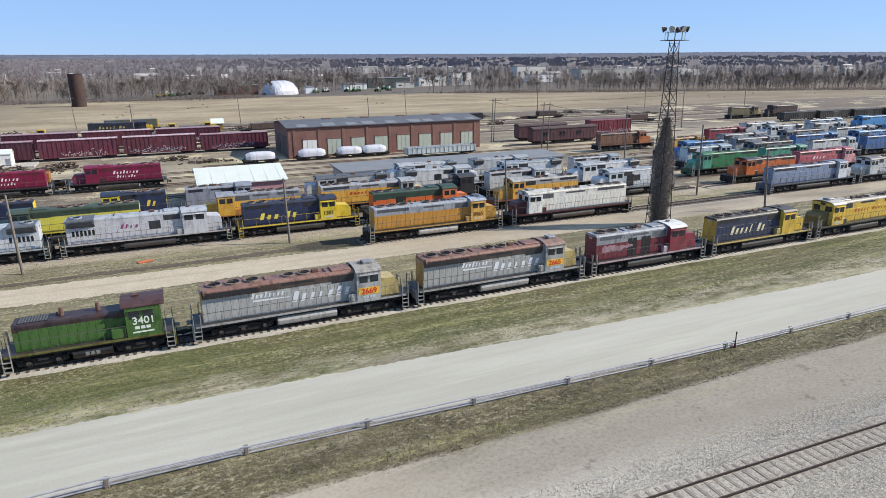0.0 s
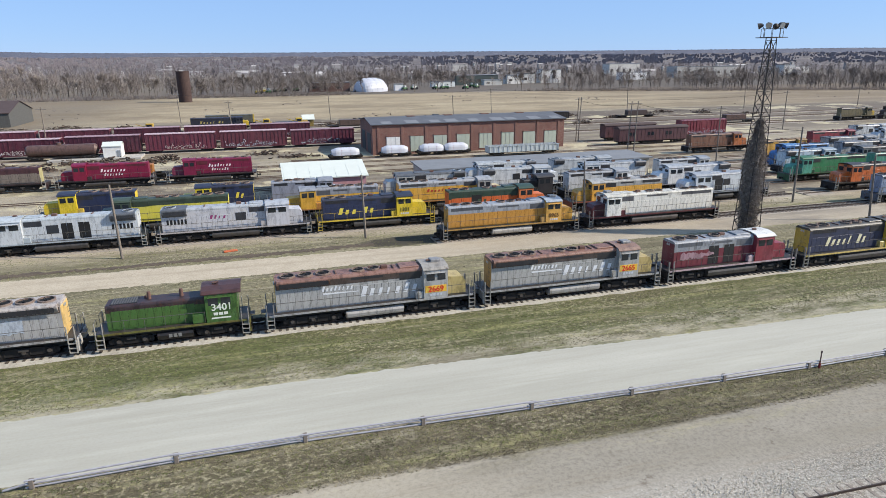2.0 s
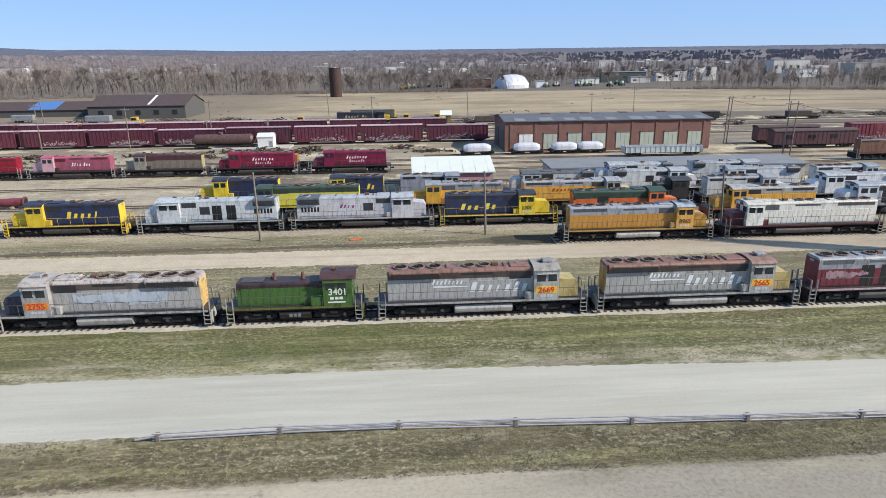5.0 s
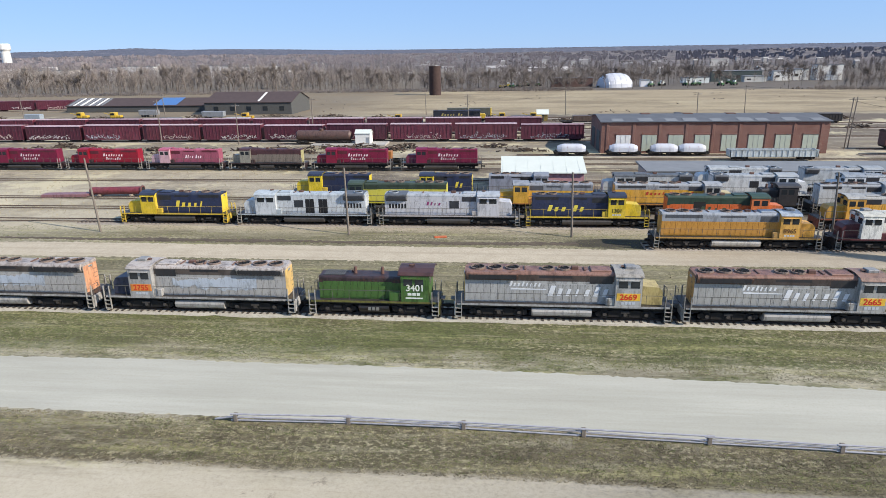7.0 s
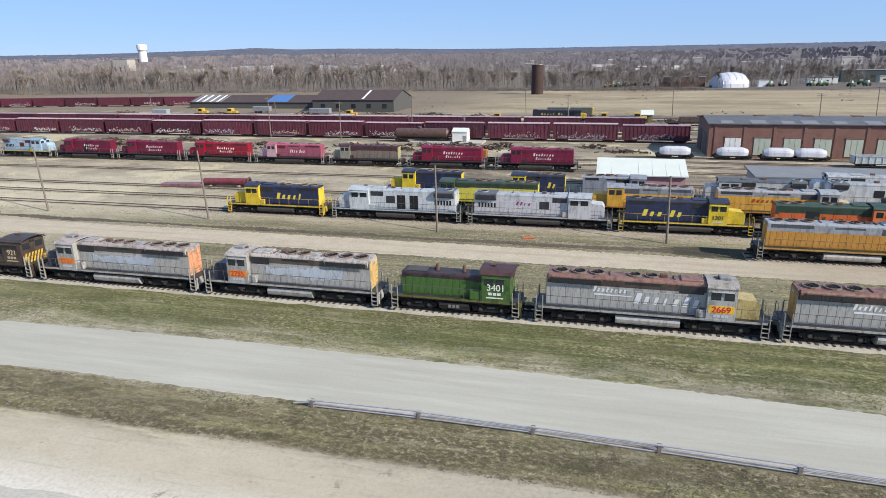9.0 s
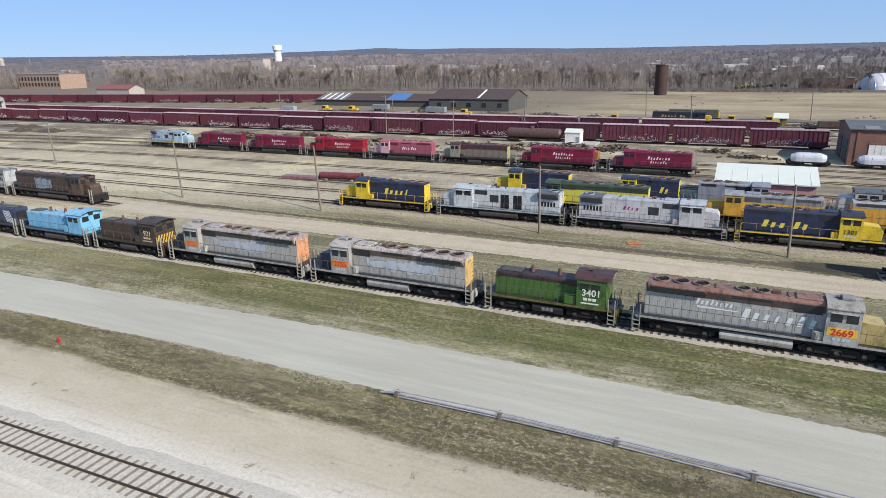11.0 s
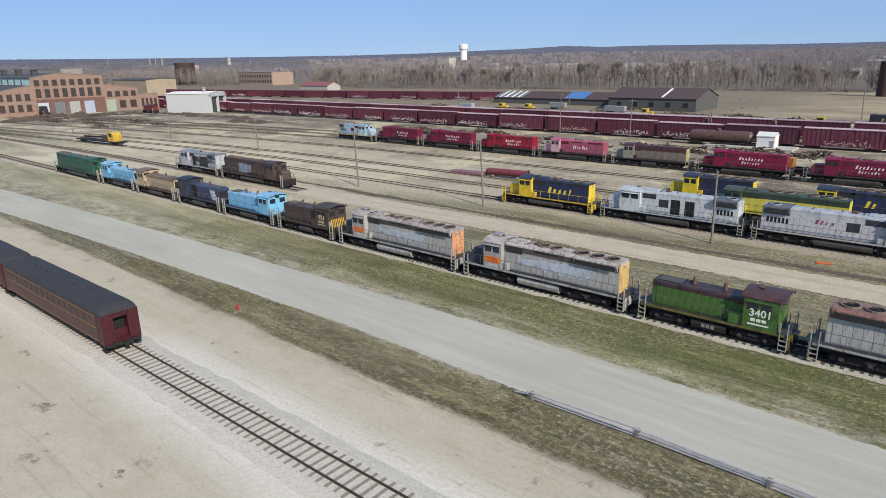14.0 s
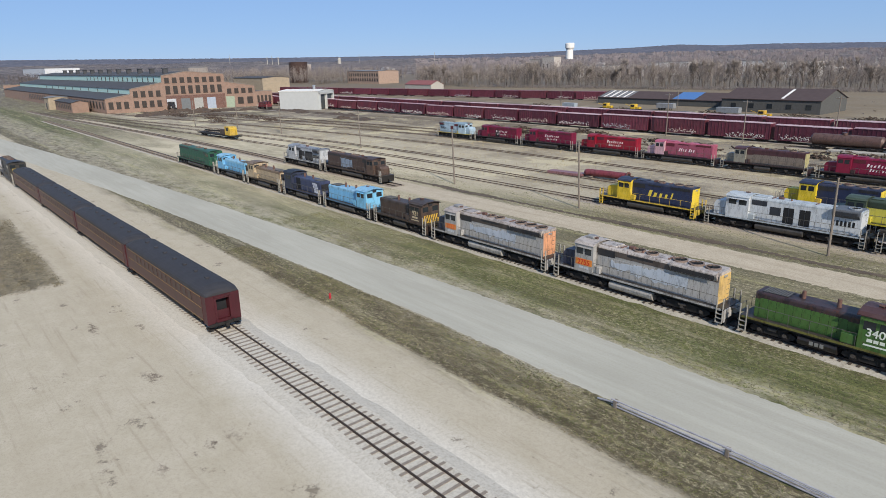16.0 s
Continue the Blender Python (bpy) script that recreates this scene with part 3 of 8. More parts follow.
def track(path, x0, x1, near=None, bed=M_BALLAST, tie_m=M_TIE, label="rusty rails on weathered ties in ballast", width=1.55, spacing=0.62, ties=True, ballast=True, bed_h=0.08, slope=0.5, far_m=None):
    """Rails, ties and ballast along path(x). Ties inside near=(a, b) are pieces of their own, the rest one joined part."""
    m = Matrix.Identity(4)
    ob = thing("railway_track", m, label, "track", "yard tracks", "structure")
    n = max(1, int((x1 - x0) / 10))
    pts = [(x0 + (x1 - x0) * i / n, path(x0 + (x1 - x0) * i / n)) for i in range(n + 1)]
    part("rails", rail_line(pts, 1.47, 0.14, 0.30, 0.036), M_RAIL if ties else M_RAILDUST, ob)
    if ballast:
        s = Shape()
        k = int((x1 - x0) / 1.5)
        for i in range(k + 1):
            x = x0 + (x1 - x0) * i / k
            y = path(x)
            j = 0.3 * noise.noise((x * 0.7, y, 2))
            s.v += [(x, y - width - slope + j, 0.006), (x, y - width + j, bed_h), (x, y + width + j, bed_h), (x, y + width + slope + j, 0.006)]
        s.f = [(4 * i + q, 4 * i + 4 + q, 4 * i + 5 + q, 4 * i + 1 + q) for i in range(k) for q in range(3)]
        part("ballast", s, bed, ob)
    if not ties:
        return ob
    rest, x, r = Shape(), x0, random.Random(int(x0 * 7 + x1))
    while x < x1:
        y = path(x)
        a = r.uniform(-2, 2)
        if near and near[0] <= x <= near[1]:
            t = new("tie", tie_mesh(tie_m))
            t.parent = ob
            t.matrix_basis = pose(x, y + r.uniform(-0.06, 0.06), 0.095 + r.uniform(-0.012, 0.008), 0, 0, a)
        else:
            rest.box(x - 0.115, x + 0.115, y - 1.3, y + 1.3, 0.01, 0.17 + r.uniform(-0.012, 0.01))
        x += spacing
    if rest.v:
        tagged(part("tie_rows", rest, far_m or tie_m, ob), kind="stuff")
    return ob


def flat(y):
    return lambda x: y


def lead(y, y_left, xa=-110.0, xb=-420.0):
    """Straight at y in the yard, gliding towards y_left at the throat."""
    def f(x):
        if x >= xa:
            return y
        k = min(1.0, (xa - x) / (xa - xb))
        k = k * k * (3 - 2 * k)
        return y + (y_left - y) * k
    return f


def near_track(x):
    u = x + 12.0
    return -32.2 + (0.018 * u if u < 0 else -0.0004 * u * u)


FRONT_Y = -0.5

strip("dirt_ridge", lambda x: (21.9 - 0.9 * (0.5 + noise.noise((x * 0.06, 3, 3))), 22.3 + 0.9 * (0.5 + noise.noise((x * 0.09, 8, 3)))), -125, 10, 0.05, gravel("dark_turned_soil", "4c4238", "655848", "2e2721", "3e352d"), "low ridge of dark turned soil beside the service road", "ground", ragged=0.8, seed=8.0)

# ---- rolling stock ----
M_JOURNAL = plain("oily_grey_castings", "544e49", 0.6, 0.2, 0.6, 4, 0.2, "2c2825")
M_STEP = plain("pale_step_paint", "98958e", 0.6, 0.1, 0.5, 4, 0.1)
M_FANRING = plain("rusty_fan_ring", "7a6b61", 0.8, 0, 0.6, 3, 0.2, "513e34")
M_LETTER = {}


def ink(h):
    if h not in M_LETTER:
        M_LETTER[h] = plain("lettering_" + h, h, 0.6, 0, 0.3, 5, 0.05)
    return M_LETTER[h]


def hood_profile(w, z0, z1, r=0.28):
    """A hood's cross-section with rounded shoulders."""
    pts = [(-w, z0), (w, z0)]
    for i in range(5):
        a = math.pi / 2 * i / 4
        pts.append((w - r + r * math.cos(a), z1 - r + r * math.sin(a)))
    for i in range(5):
        a = math.pi / 2 * (1 + i / 4)
        pts.append((-w + r + r * math.cos(a), z1 - r + r * math.sin(a)))
    return pts


WHEELSET, FAN, SIDEFRAME, LADDER, COUPLER = {}, {}, {}, {}, {}
BA, BB, BC = 121.0, 139.0, 238.0            # the three rows of boxcars


def wheelset():
    if 0 not in WHEELSET:
        s = Shape()
        for y in (-0.8, 0.66):
            s.cyl((0, y, 0), 0.5, 0.14, "y", 16)
        s.cyl((0, -0.8, 0), 0.09, 1.6, "y", 8)
        WHEELSET[0] = s.mesh("wheelset", M_WHEEL)
    return WHEELSET[0]


def wheelset_plain():
    if 1 not in WHEELSET:
        s = Shape()
        for y in (-0.8, 0.66):
            s.cyl((0, y, 0), 0.5, 0.14, "y", 10)
        s.box(-0.08, 0.08, -0.8, 0.8, -0.08, 0.08)
        WHEELSET[1] = s.mesh("wheelset", M_WHEEL)
    return WHEELSET[1]


def truck_mesh(axles):
    if axles not in SIDEFRAME:
        half = 0.95 if axles == 2 else 1.75
        s = Shape()
        for y in (-1.12, 0.98):
            s.prism([(-half - 0.75, 0.42), (-half - 0.55, 0.28), (-half + 0.3, 0.22), (half - 0.3, 0.22), (half + 0.55, 0.28), (half + 0.75, 0.42), (half + 0.7, 0.68), (half * 0.5, 0.86), (-half * 0.5, 0.86), (-half - 0.7, 0.68)], y, y + 0.14, "y")
            for k in range(axles):
                x = -half + 2 * half * k / (axles - 1)
                s.cbox(x - 0.2, x + 0.2, y - 0.1, y + 0.24, 0.3, 0.66, 0.04)
                for d in (-0.38, 0.38):
                    s.cyl((x + d, y + 0.07, 0.3), 0.11, 0.5, "z", 8)
            s.cyl((-half - 0.3, y - 0.08, 0.95), 0.1, 0.5, "x", 8)
            s.cyl((half - 0.2, y - 0.08, 0.95), 0.1, 0.5, "x", 8)
        s.box(-0.5, 0.5, -1.0, 1.0, 0.35, 0.95)
        n = len(s.f)
        for y in (-1.26, 1.12):
            for k in range(axles):
                x = -half + 2 * half * k / (axles - 1)
                s.cyl((x, y, 0.5), 0.15, 0.14, "y", 10)
            s.cbox(-0.35, 0.35, y + 0.02, y + 0.16, 0.6, 0.8, 0.02)
        me = s.mesh("truck", M_GEAR)
        me.materials.append(M_JOURNAL)
        for p in me.polygons[n:]:
            p.material_index = 1
        SIDEFRAME[axles] = me
    return SIDEFRAME[axles]


def whole_truck():
    """A two-axle truck with its wheels, for wagons that stand far off."""
    if "whole" not in SIDEFRAME:
        s = Shape()
        for y in (-1.12, 0.98):
            s.prism([(-1.65, 0.45), (-0.7, 0.22), (0.7, 0.22), (1.65, 0.45), (1.6, 0.68), (0.5, 0.86), (-0.5, 0.86), (-1.6, 0.68)], y, y + 0.14, "y")
        for x in (-0.95, 0.95):
            for y in (-0.8, 0.66):
                s.cyl((x, y, 0.5), 0.5, 0.14, "y", 10)
            s.box(x - 0.08, x + 0.08, -0.8, 0.8, 0.42, 0.58)
        s.box(-0.4, 0.4, -1.0, 1.0, 0.35, 0.95)
        SIDEFRAME["whole"] = s.mesh("truck", M_GEAR)
    return SIDEFRAME["whole"]


def add_truck(root, x, axles, detailed):
    if not detailed and axles == 2 and root["category"] != "locomotive" and root.matrix_basis.translation.y > BA + 1:
        t = part("truck", whole_truck(), None, root)
        t.matrix_basis = pose(x, 0, 0.3)
        return t
    t = part("truck", truck_mesh(axles), None, root)
    t.matrix_basis = pose(x, 0, 0.3)
    half = 0.95 if axles == 2 else 1.75
    for k in range(axles):
        w = part("wheelset", wheelset() if detailed else wheelset_plain(), None, t)
        w.matrix_basis = pose(-half + 2 * half * k / (axles - 1), 0, 0.5)
    return t


def fan_mesh(r, m):
    key = (r, m.name)
    if key not in FAN:
        s = Shape().ring((0, 0, 0), r - 0.1, r, 0.16, 14)
        for i in range(3):
            a = math.pi * i / 3
            s.bar((math.cos(a) * r * 0.95, math.sin(a) * r * 0.95, 0.13), (-math.cos(a) * r * 0.95, -math.sin(a) * r * 0.95, 0.13), 0.02)
        n = len(s.f) - 18
        s.cyl((0, 0, 0.005), r - 0.08, 0.03, "z", 14)
        s.cyl((0, 0, 0.03), r * 0.28, 0.08, "z", 8)
        me = s.mesh("roof_fan", m)
        me.materials.append(M_DARK)
        for p in me.polygons[n:]:
            p.material_index = 1
        FAN[key] = me
    return FAN[key]


def ladder_mesh(m):
    if m.name not in LADDER:
        s = Shape()
        for x in (-0.27, 0.27):
            s.box(x - 0.025, x + 0.025, -0.08, 0.08, 0.4, 2.62)
        for z in (0.45, 0.83, 1.21):
            s.box(-0.27, 0.27, -0.12, 0.12, z, z + 0.04)
        LADDER[m.name] = s.mesh("step_ladder", m)
    return LADDER[m.name]


def coupler_mesh():
    if not COUPLER:
        s = Shape().cbox(0, 0.5, -0.09, 0.09, 0.78, 1.0, 0.02)
        s.cbox(0.42, 0.74, -0.17, 0.15, 0.72, 1.06, 0.05)
        COUPLER[0] = s.mesh("coupler", M_GEAR)
    return COUPLER[0]


def name_blocks(root, x0, x1, y, z, h, m, r, run=1, words=(5,), slant=0.3):
    """A painted name as a row of plain blocks, a block for a character; run: the way along x in which it is read."""
    n = sum(words) + 0.6 * (len(words) - 1)
    w = (x1 - x0) / n
    i = 0.0
    for word in words:
        for k in range(word):
            u = i * w
            tall = h * (1.0 if k == 0 else (0.72, 0.68, 0.95, 0.7, 0.66)[(k * 3 + word) % 5])
            wide = w * (0.88 if k == 0 else (0.74, 0.6, 0.78, 0.4, 0.7)[(k * 2 + word) % 5])
            pts = [(x0 + u + a + slant * b, z + b) for a, b in ((0, 0), (wide * 0.62, 0), (wide * 0.62, tall), (0, tall))]
            if run < 0:
                pts = [(x0 + x1 - a, b) for a, b in reversed(pts)]
            part("painted_mark", Shape().prism(pts, y - 0.006, y + 0.006, "y"), m, root)
            i += 1
        i += 0.6


def loco(x0, x1, y, nose, kind, body, label, cab=None, short=None, roof=None, sill=None, band="26272b", end=None, tank="4a4744", rail=None,
         lod=0, flare=False, fans=(3, 2), number=None, name=None, rust=0.25, cabroof=None, group="locomotives", open_doors=False, tilt=0.0, stripes=None, skirt="1c1a19", slots=False, cap=None, fade=0.3, chevrons=None, eave=None, patch=None, box_marks=None):
    """A diesel locomotive between x0 and x1 on the track at y; nose: +1 or -1, the end that its cab is at (for a switcher too).
    kind: SD (six axles), GP (four), SW (end-cab switcher), GE (tall hood, wide radiator wings)."""
    L = x1 - x0
    r = random.Random(int(x0 * 13 + y * 7))
    P = lambda h, k=rust: paint(h, k, fade) if h else None
    body_m = P(body)
    cab_m = P(cab or body)
    short_m = P(short or cab or body)
    roof_m = P(roof or body, min(0.9, rust + 0.15))
    sill_m = P(sill or body, min(0.6, rust + 0.1))
    skirt_m = P(skirt, 0.3)
    deck_m = P("3a3632", 0.35)
    band_m = P(band, 0.15)
    end_m = P(end or body)
    rail_m = paint(rail, 0.2) if rail else M_HANDRAIL
    root = thing("switcher_locomotive" if kind == "SW" else "locomotive", pose((x0 + x1) / 2, y, 0, 0, 0, (0 if nose > 0 else 180) + tilt), label, "locomotive", group)
    e = L / 2
    near = lod == 0
    # frame, pilots, couplers, tank, trucks
    s = Shape().cbox(-e + 0.1, e - 0.1, -1.5, 1.5, 1.52, 1.68, 0.02)
    part("walkway", s, deck_m, root)
    for sy in (-1, 1):
        a, b = sorted((sy * 1.3, sy * 1.42))
        part("skirt", Shape().box(-e + 1.0, e - 1.0, a, b, 1.38, 1.52), skirt_m, root)
        a, b = sorted((sy * 1.49, sy * 1.525))
        part("side_sill", Shape().box(-e + 0.3, e - 0.3, a, b, 1.52, 1.69), sill_m, root)
    part("underframe", Shape().cbox(-e + 0.6, e - 0.6, -0.95, 0.95, 0.98, 1.5, 0.04), M_GEAR, root)
    for sx in (-1, 1):
        a, b = sorted((sx * (e - 0.02), sx * (e - 0.16)))
        part("pilot", Shape().cbox(a, b, -1.4, 1.4, 0.5, 1.62, 0.02), sill_m if r.random() < 0.35 else M_GEAR, root)
        c = part("coupler", coupler_mesh(), None, root)
        c.matrix_basis = pose(sx * (e - 0.1), 0, 0, 0, 0, 0 if sx > 0 else 180)
        if near:
            a, b = sorted((sx * (e - 0.14), sx * (e + 0.34)))
            part("drop_step", Shape().cbox(a, b, -0.42, 0.42, 1.56, 1.62, 0.01), deck_m, root)
            a, b = sorted((sx * (e + 0.0), sx * (e + 0.09)))
            part("plough", Shape().prism([(-1.35, 0.32), (1.35, 0.32), (1.2, 0.82), (-1.2, 0.82)], a, b), M_GEAR, root)
        for sy in ((-1, 1) if near else (-nose,)):
            st = part("step_ladder", ladder_mesh(rail_m if rail else M_STEP), None, root)
            st.matrix_basis = pose(sx * (e - 0.42), sy * 1.5, 0)
    axles = 3 if kind in ("SD", "GE") else 2
    tx = e - (3.9 if axles == 3 else 3.0 if L > 15 else 2.6)
    for sx in (-1, 1):
        add_truck(root, sx * tx, axles, near)
    tl = max(0.8, tx - (2.85 if axles == 3 else 1.95))
    prof = [(-1.42, 0.98), (-1.36, 0.72), (-1.2, 0.54), (-1.0, 0.46), (1.0, 0.46), (1.2, 0.54), (1.36, 0.72), (1.42, 0.98), (1.36, 1.16), (1.2, 1.28), (1.0, 1.32), (-1.0, 1.32), (-1.2, 1.28), (-1.36, 1.16)]
    part("fuel_tank", Shape().prism(prof, -tl, tl), P(tank, 0.35), root)
    if near:
        for sy in (-1, 1):
            part("air_reservoir", Shape().cyl((-tl - 0.2, sy * 1.22, 1.38), 0.1, 2 * tl * 0.8, "x", 10), M_GEAR, root)
    # hood, cab and nose along x
    cabl = 2.2 if kind != "GE" else 2.9
    if kind == "SW":
        c1 = e - 0.9
        c0 = c1 - 2.5
        h0, h1 = -e + 1.0, c0
        n0 = n1 = None
        ztop, hw, czt = 3.75, 0.95, 4.45
    else:
        plat = 1.15 if kind != "SD" else 0.85
        n1 = e - plat
        n0 = n1 - (2.1 if kind != "SD" else 1.85)
        if kind == "GE":
            n0 = n1 - 1.7
        c1, c0 = n0, n0 - cabl
        h0, h1 = -e + 0.95, c0
        ztop, hw, czt = (4.45, 0.98, 4.62) if kind != "GE" else (4.5, 1.08, 4.65)
    s = Shape().prism(hood_profile(hw, 1.68, ztop, 0.3 if kind != "SW" else 0.2), h0, h1)
    part("long_hood", s, body_m, root)
    # roof cap, a rounded strip just proud of the hood
    cap = cap or (0.55 if kind == "SW" else 0.32)
    s = Shape().prism(hood_profile(hw + 0.012, ztop - cap, ztop + 0.012, 0.3 if kind != "SW" else 0.2), h0 - 0.01, h1 - 0.02)
    part("hood_roof", s, roof_m, root)
    if eave:
        # sooty strip below the roof's edge
        for sy in (-1, 1):
            a, b = sorted((sy * (hw - 0.02), sy * (hw + 0.02)))
            part("sooty_band", Shape().box(h0 + 0.05, h1 - 0.05, a, b, ztop - 0.78, ztop - 0.26), P(eave), root)
    part("hood_end", Shape().cbox(h0 - 0.035, h0 + 0.01, -hw + 0.02, hw - 0.02, 1.72, ztop - 0.24, 0.01), end_m, root)
    hl = h1 - h0
    if kind != "SW":
        # radiator section at the far end of the hood
        ra, rb = h0 + 0.35, h0 + hl * (0.36 if kind != "GE" else 0.24)
        if flare or kind == "GE":
            w = hw + (0.26 if kind == "SD" else 0.42)
            z = ztop - (0.75 if kind != "GE" else 0.95)
            pr = [(-hw, z), (-w, z + 0.45), (-w, ztop - 0.12), (-w + 0.1, ztop + 0.02), (w - 0.1, ztop + 0.02), (w, ztop - 0.12), (w, z + 0.45), (hw, z)]
            part("radiator_wing", Shape().prism(pr, ra - 0.2, rb), P("5a5d61") if kind == "GE" else roof_m, root)
            gy = w
        else:
            gy = hw
        for sy in (-1, 1):
            a, b = sorted((sy * (gy - 0.02), sy * (gy + 0.02)))
            g = Shape().box(ra, rb - 0.15, a, b, ztop - 0.6, ztop - 0.22)
            k = int((rb - ra) / 0.28)
            for i in range(k if near else 0):
                x = ra + (rb - 0.15 - ra) * (i + 0.5) / k
                g.box(x - 0.03, x + 0.03, min(a, b) - 0.012, max(a, b) + 0.012, ztop - 0.62, ztop - 0.2)
            part("radiator_grille", g, band_m, root)
            # filter screens behind the cab and dynamic brake intakes
            a, b = sorted((sy * (hw - 0.01), sy * (hw + 0.025)))
            part("filter_screen", Shape().box(h1 - 2.1, h1 - 0.2, a, b, ztop - 0.95, ztop - 0.32), band_m, root)
            if kind != "GE":
                part("brake_intake", Shape().box(h0 + hl * 0.5, h0 + hl * 0.72, a, b, ztop - 0.52, ztop - 0.3), band_m, root)
        fm = M_FANRING if kind != "GE" else M_GALV
        for i in range(fans[0]):
            f = part("radiator_fan", fan_mesh(0.66, fm), None, root)
            f.matrix_basis = pose(ra + 0.75 + i * 1.5, 0, ztop)
        for i in range(fans[1]):
            f = part("brake_fan", fan_mesh(0.58, fm), None, root)
            f.matrix_basis = pose(h0 + hl * 0.56 + i * 1.35, 0, ztop)
        part("exhaust_pipe", Shape().cbox(h1 - 3.6, h1 - 3.0, -0.2, 0.2, ztop, ztop + 0.28, 0.03), M_RUST, root)
        part("inertial_hatch", Shape().cbox(h1 - 2.0, h1 - 0.25, -0.7, 0.7, ztop - 0.02, ztop + 0.14, 0.05), roof_m, root)
        if near:
            for i in range(2):
                part("lift_lug", Shape().cbox(h0 + hl * (0.4 + 0.4 * i), h0 + hl * (0.4 + 0.4 * i) + 0.16, -0.5, 0.5, ztop, ztop + 0.1, 0.03), M_RUST, root)
    else:
        for x in (h0 + hl * 0.42, h0 + hl * 0.75):
            part("exhaust_pipe", Shape().cyl((x, 0, ztop), 0.17, 0.62, "z", 12, 0.14), M_RUST, root)
        part("radiator_shutter", Shape().cbox(h0 + 0.3, h0 + 2.3, -0.72, 0.72, ztop, ztop + 0.06, 0.02), band_m, root)
        for i in range(10):
            part("shutter_slat", Shape().box(h0 + 0.4 + i * 0.19, h0 + 0.5 + i * 0.19, -0.68, 0.68, ztop + 0.06, ztop + 0.09), M_HANDRAIL, root)
        for sy in (-1, 1):
            a, b = sorted((sy * hw, sy * 1.42))
            part("battery_box", Shape().cbox(h1 - 1.1, h1 - 0.01, a, b, 1.68, 2.5, 0.06), cab_m, root)
        g = Shape().box(h0 - 0.06, h0 - 0.03, -0.7, 0.7, 2.2, 3.3)
        for i in range(9):
            g.box(h0 - 0.085, h0 - 0.06, -0.68, 0.68, 2.24 + i * 0.12, 2.3 + i * 0.12)
        part("front_grille", g, band_m, root)
    # hood doors with joints between them
    if lod <= 1:
        step = 0.62 if near else 1.5
        k = int((hl - 0.6) / step)
        dz0, dz1 = 1.8, ztop - (1.05 if kind != "SW" else 0.45)
        dm = Shape().cbox(-step / 2 + (0.013 if near else 0.035), step / 2 - (0.013 if near else 0.035), -0.012, 0.014, dz0, dz1, 0.006)
        if near:
            dm.box(step / 2 - 0.1, step / 2 - 0.05, -0.03, 0.02, 2.4, 2.52)
        dmesh = dm.mesh("hood_door", body_m)
        omesh = None
        # backing in darkened body colour stands for the shade in the door joints
        a, b = sorted((-nose * (hw - 0.01), -nose * (hw + 0.004)))
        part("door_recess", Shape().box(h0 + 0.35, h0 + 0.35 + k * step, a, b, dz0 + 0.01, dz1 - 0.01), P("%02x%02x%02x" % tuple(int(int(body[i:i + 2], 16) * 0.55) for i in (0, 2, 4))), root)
        for sy in (-1, 1):
            for i in range(k):
                if sy * nose > 0:
                    continue
                gap = (open_doors and i in (int(k * 0.45), int(k * 0.45) + 1, int(k * 0.45) + 3, int(k * 0.45) + 4)) or (not near and r.random() < 0.05)
                if gap:
                    omesh = omesh or Shape().box(-step / 2 + 0.02, step / 2 - 0.02, -0.012, 0.012, dz0, dz1 + 0.3).mesh("open_engine_bay", M_DARK)
                d = part("hood_door" if not gap else "open_engine_bay", dmesh if not gap else omesh, None, root)
                d.matrix_basis = pose(h0 + 0.35 + (i + 0.5) * step, sy * (hw + 0.008), 0, 0, 0, 0 if sy < 0 else 180)
    cw = 1.5
    if kind != "SW":
        for sy in (-1, 1):
            a, b = sorted((sy * hw, sy * 1.42))
            part("battery_box", Shape().cbox(h1 - 0.75, h1 - 0.01, a, b, 1.68, 2.35, 0.04), sill_m, root)
    if kind == "GE" or slots:
        sl = Shape().box(-0.13, 0.13, -0.012, 0.02, 2.55, 3.2).mesh("louvre", M_DARK)
        for sy in (-1, 1):
            for i in range(6 if sy * nose < 0 and lod < 2 else 0):
                d = part("louvre", sl, None, root)
                d.matrix_basis = pose(h0 + 0.7 + i * 0.42, sy * (hw + 0.02), 0, 0, 0, 0 if sy < 0 else 180)
            a, b = sorted((sy * (hw - 0.01), sy * (hw + 0.03)))
            part("blower_screen", Shape().box(h1 - 3.8, h1 - 2.5, a, b, 2.6, 3.6), band_m, root)
    # cab
    prof = [(-cw, 1.68), (cw, 1.68), (cw, czt - 0.42), (cw - 0.14, czt - 0.2), (-cw + 0.14, czt - 0.2), (-cw, czt - 0.42)]
    cab_ob = part("cab", Shape().prism(prof, c0, c1), cab_m, root)
    prof = [(-cw - 0.06, czt - 0.36), (-cw + 0.2, czt - 0.17), (-0.5, czt - 0.02), (0.5, czt - 0.02), (cw - 0.2, czt - 0.17), (cw + 0.06, czt - 0.36), (cw + 0.06, czt - 0.3), (cw - 0.2, czt - 0.1), (0.5, czt + 0.06), (-0.5, czt + 0.06), (-cw + 0.2, czt - 0.1), (-cw - 0.06, czt - 0.3)]
    part("cab_roof", Shape().prism(prof, c0 - (0.25 if kind == "SW" else 0.06), c1 + (0.35 if kind == "SW" else 0.1)), P(cabroof or roof or cab or body), cab_ob)
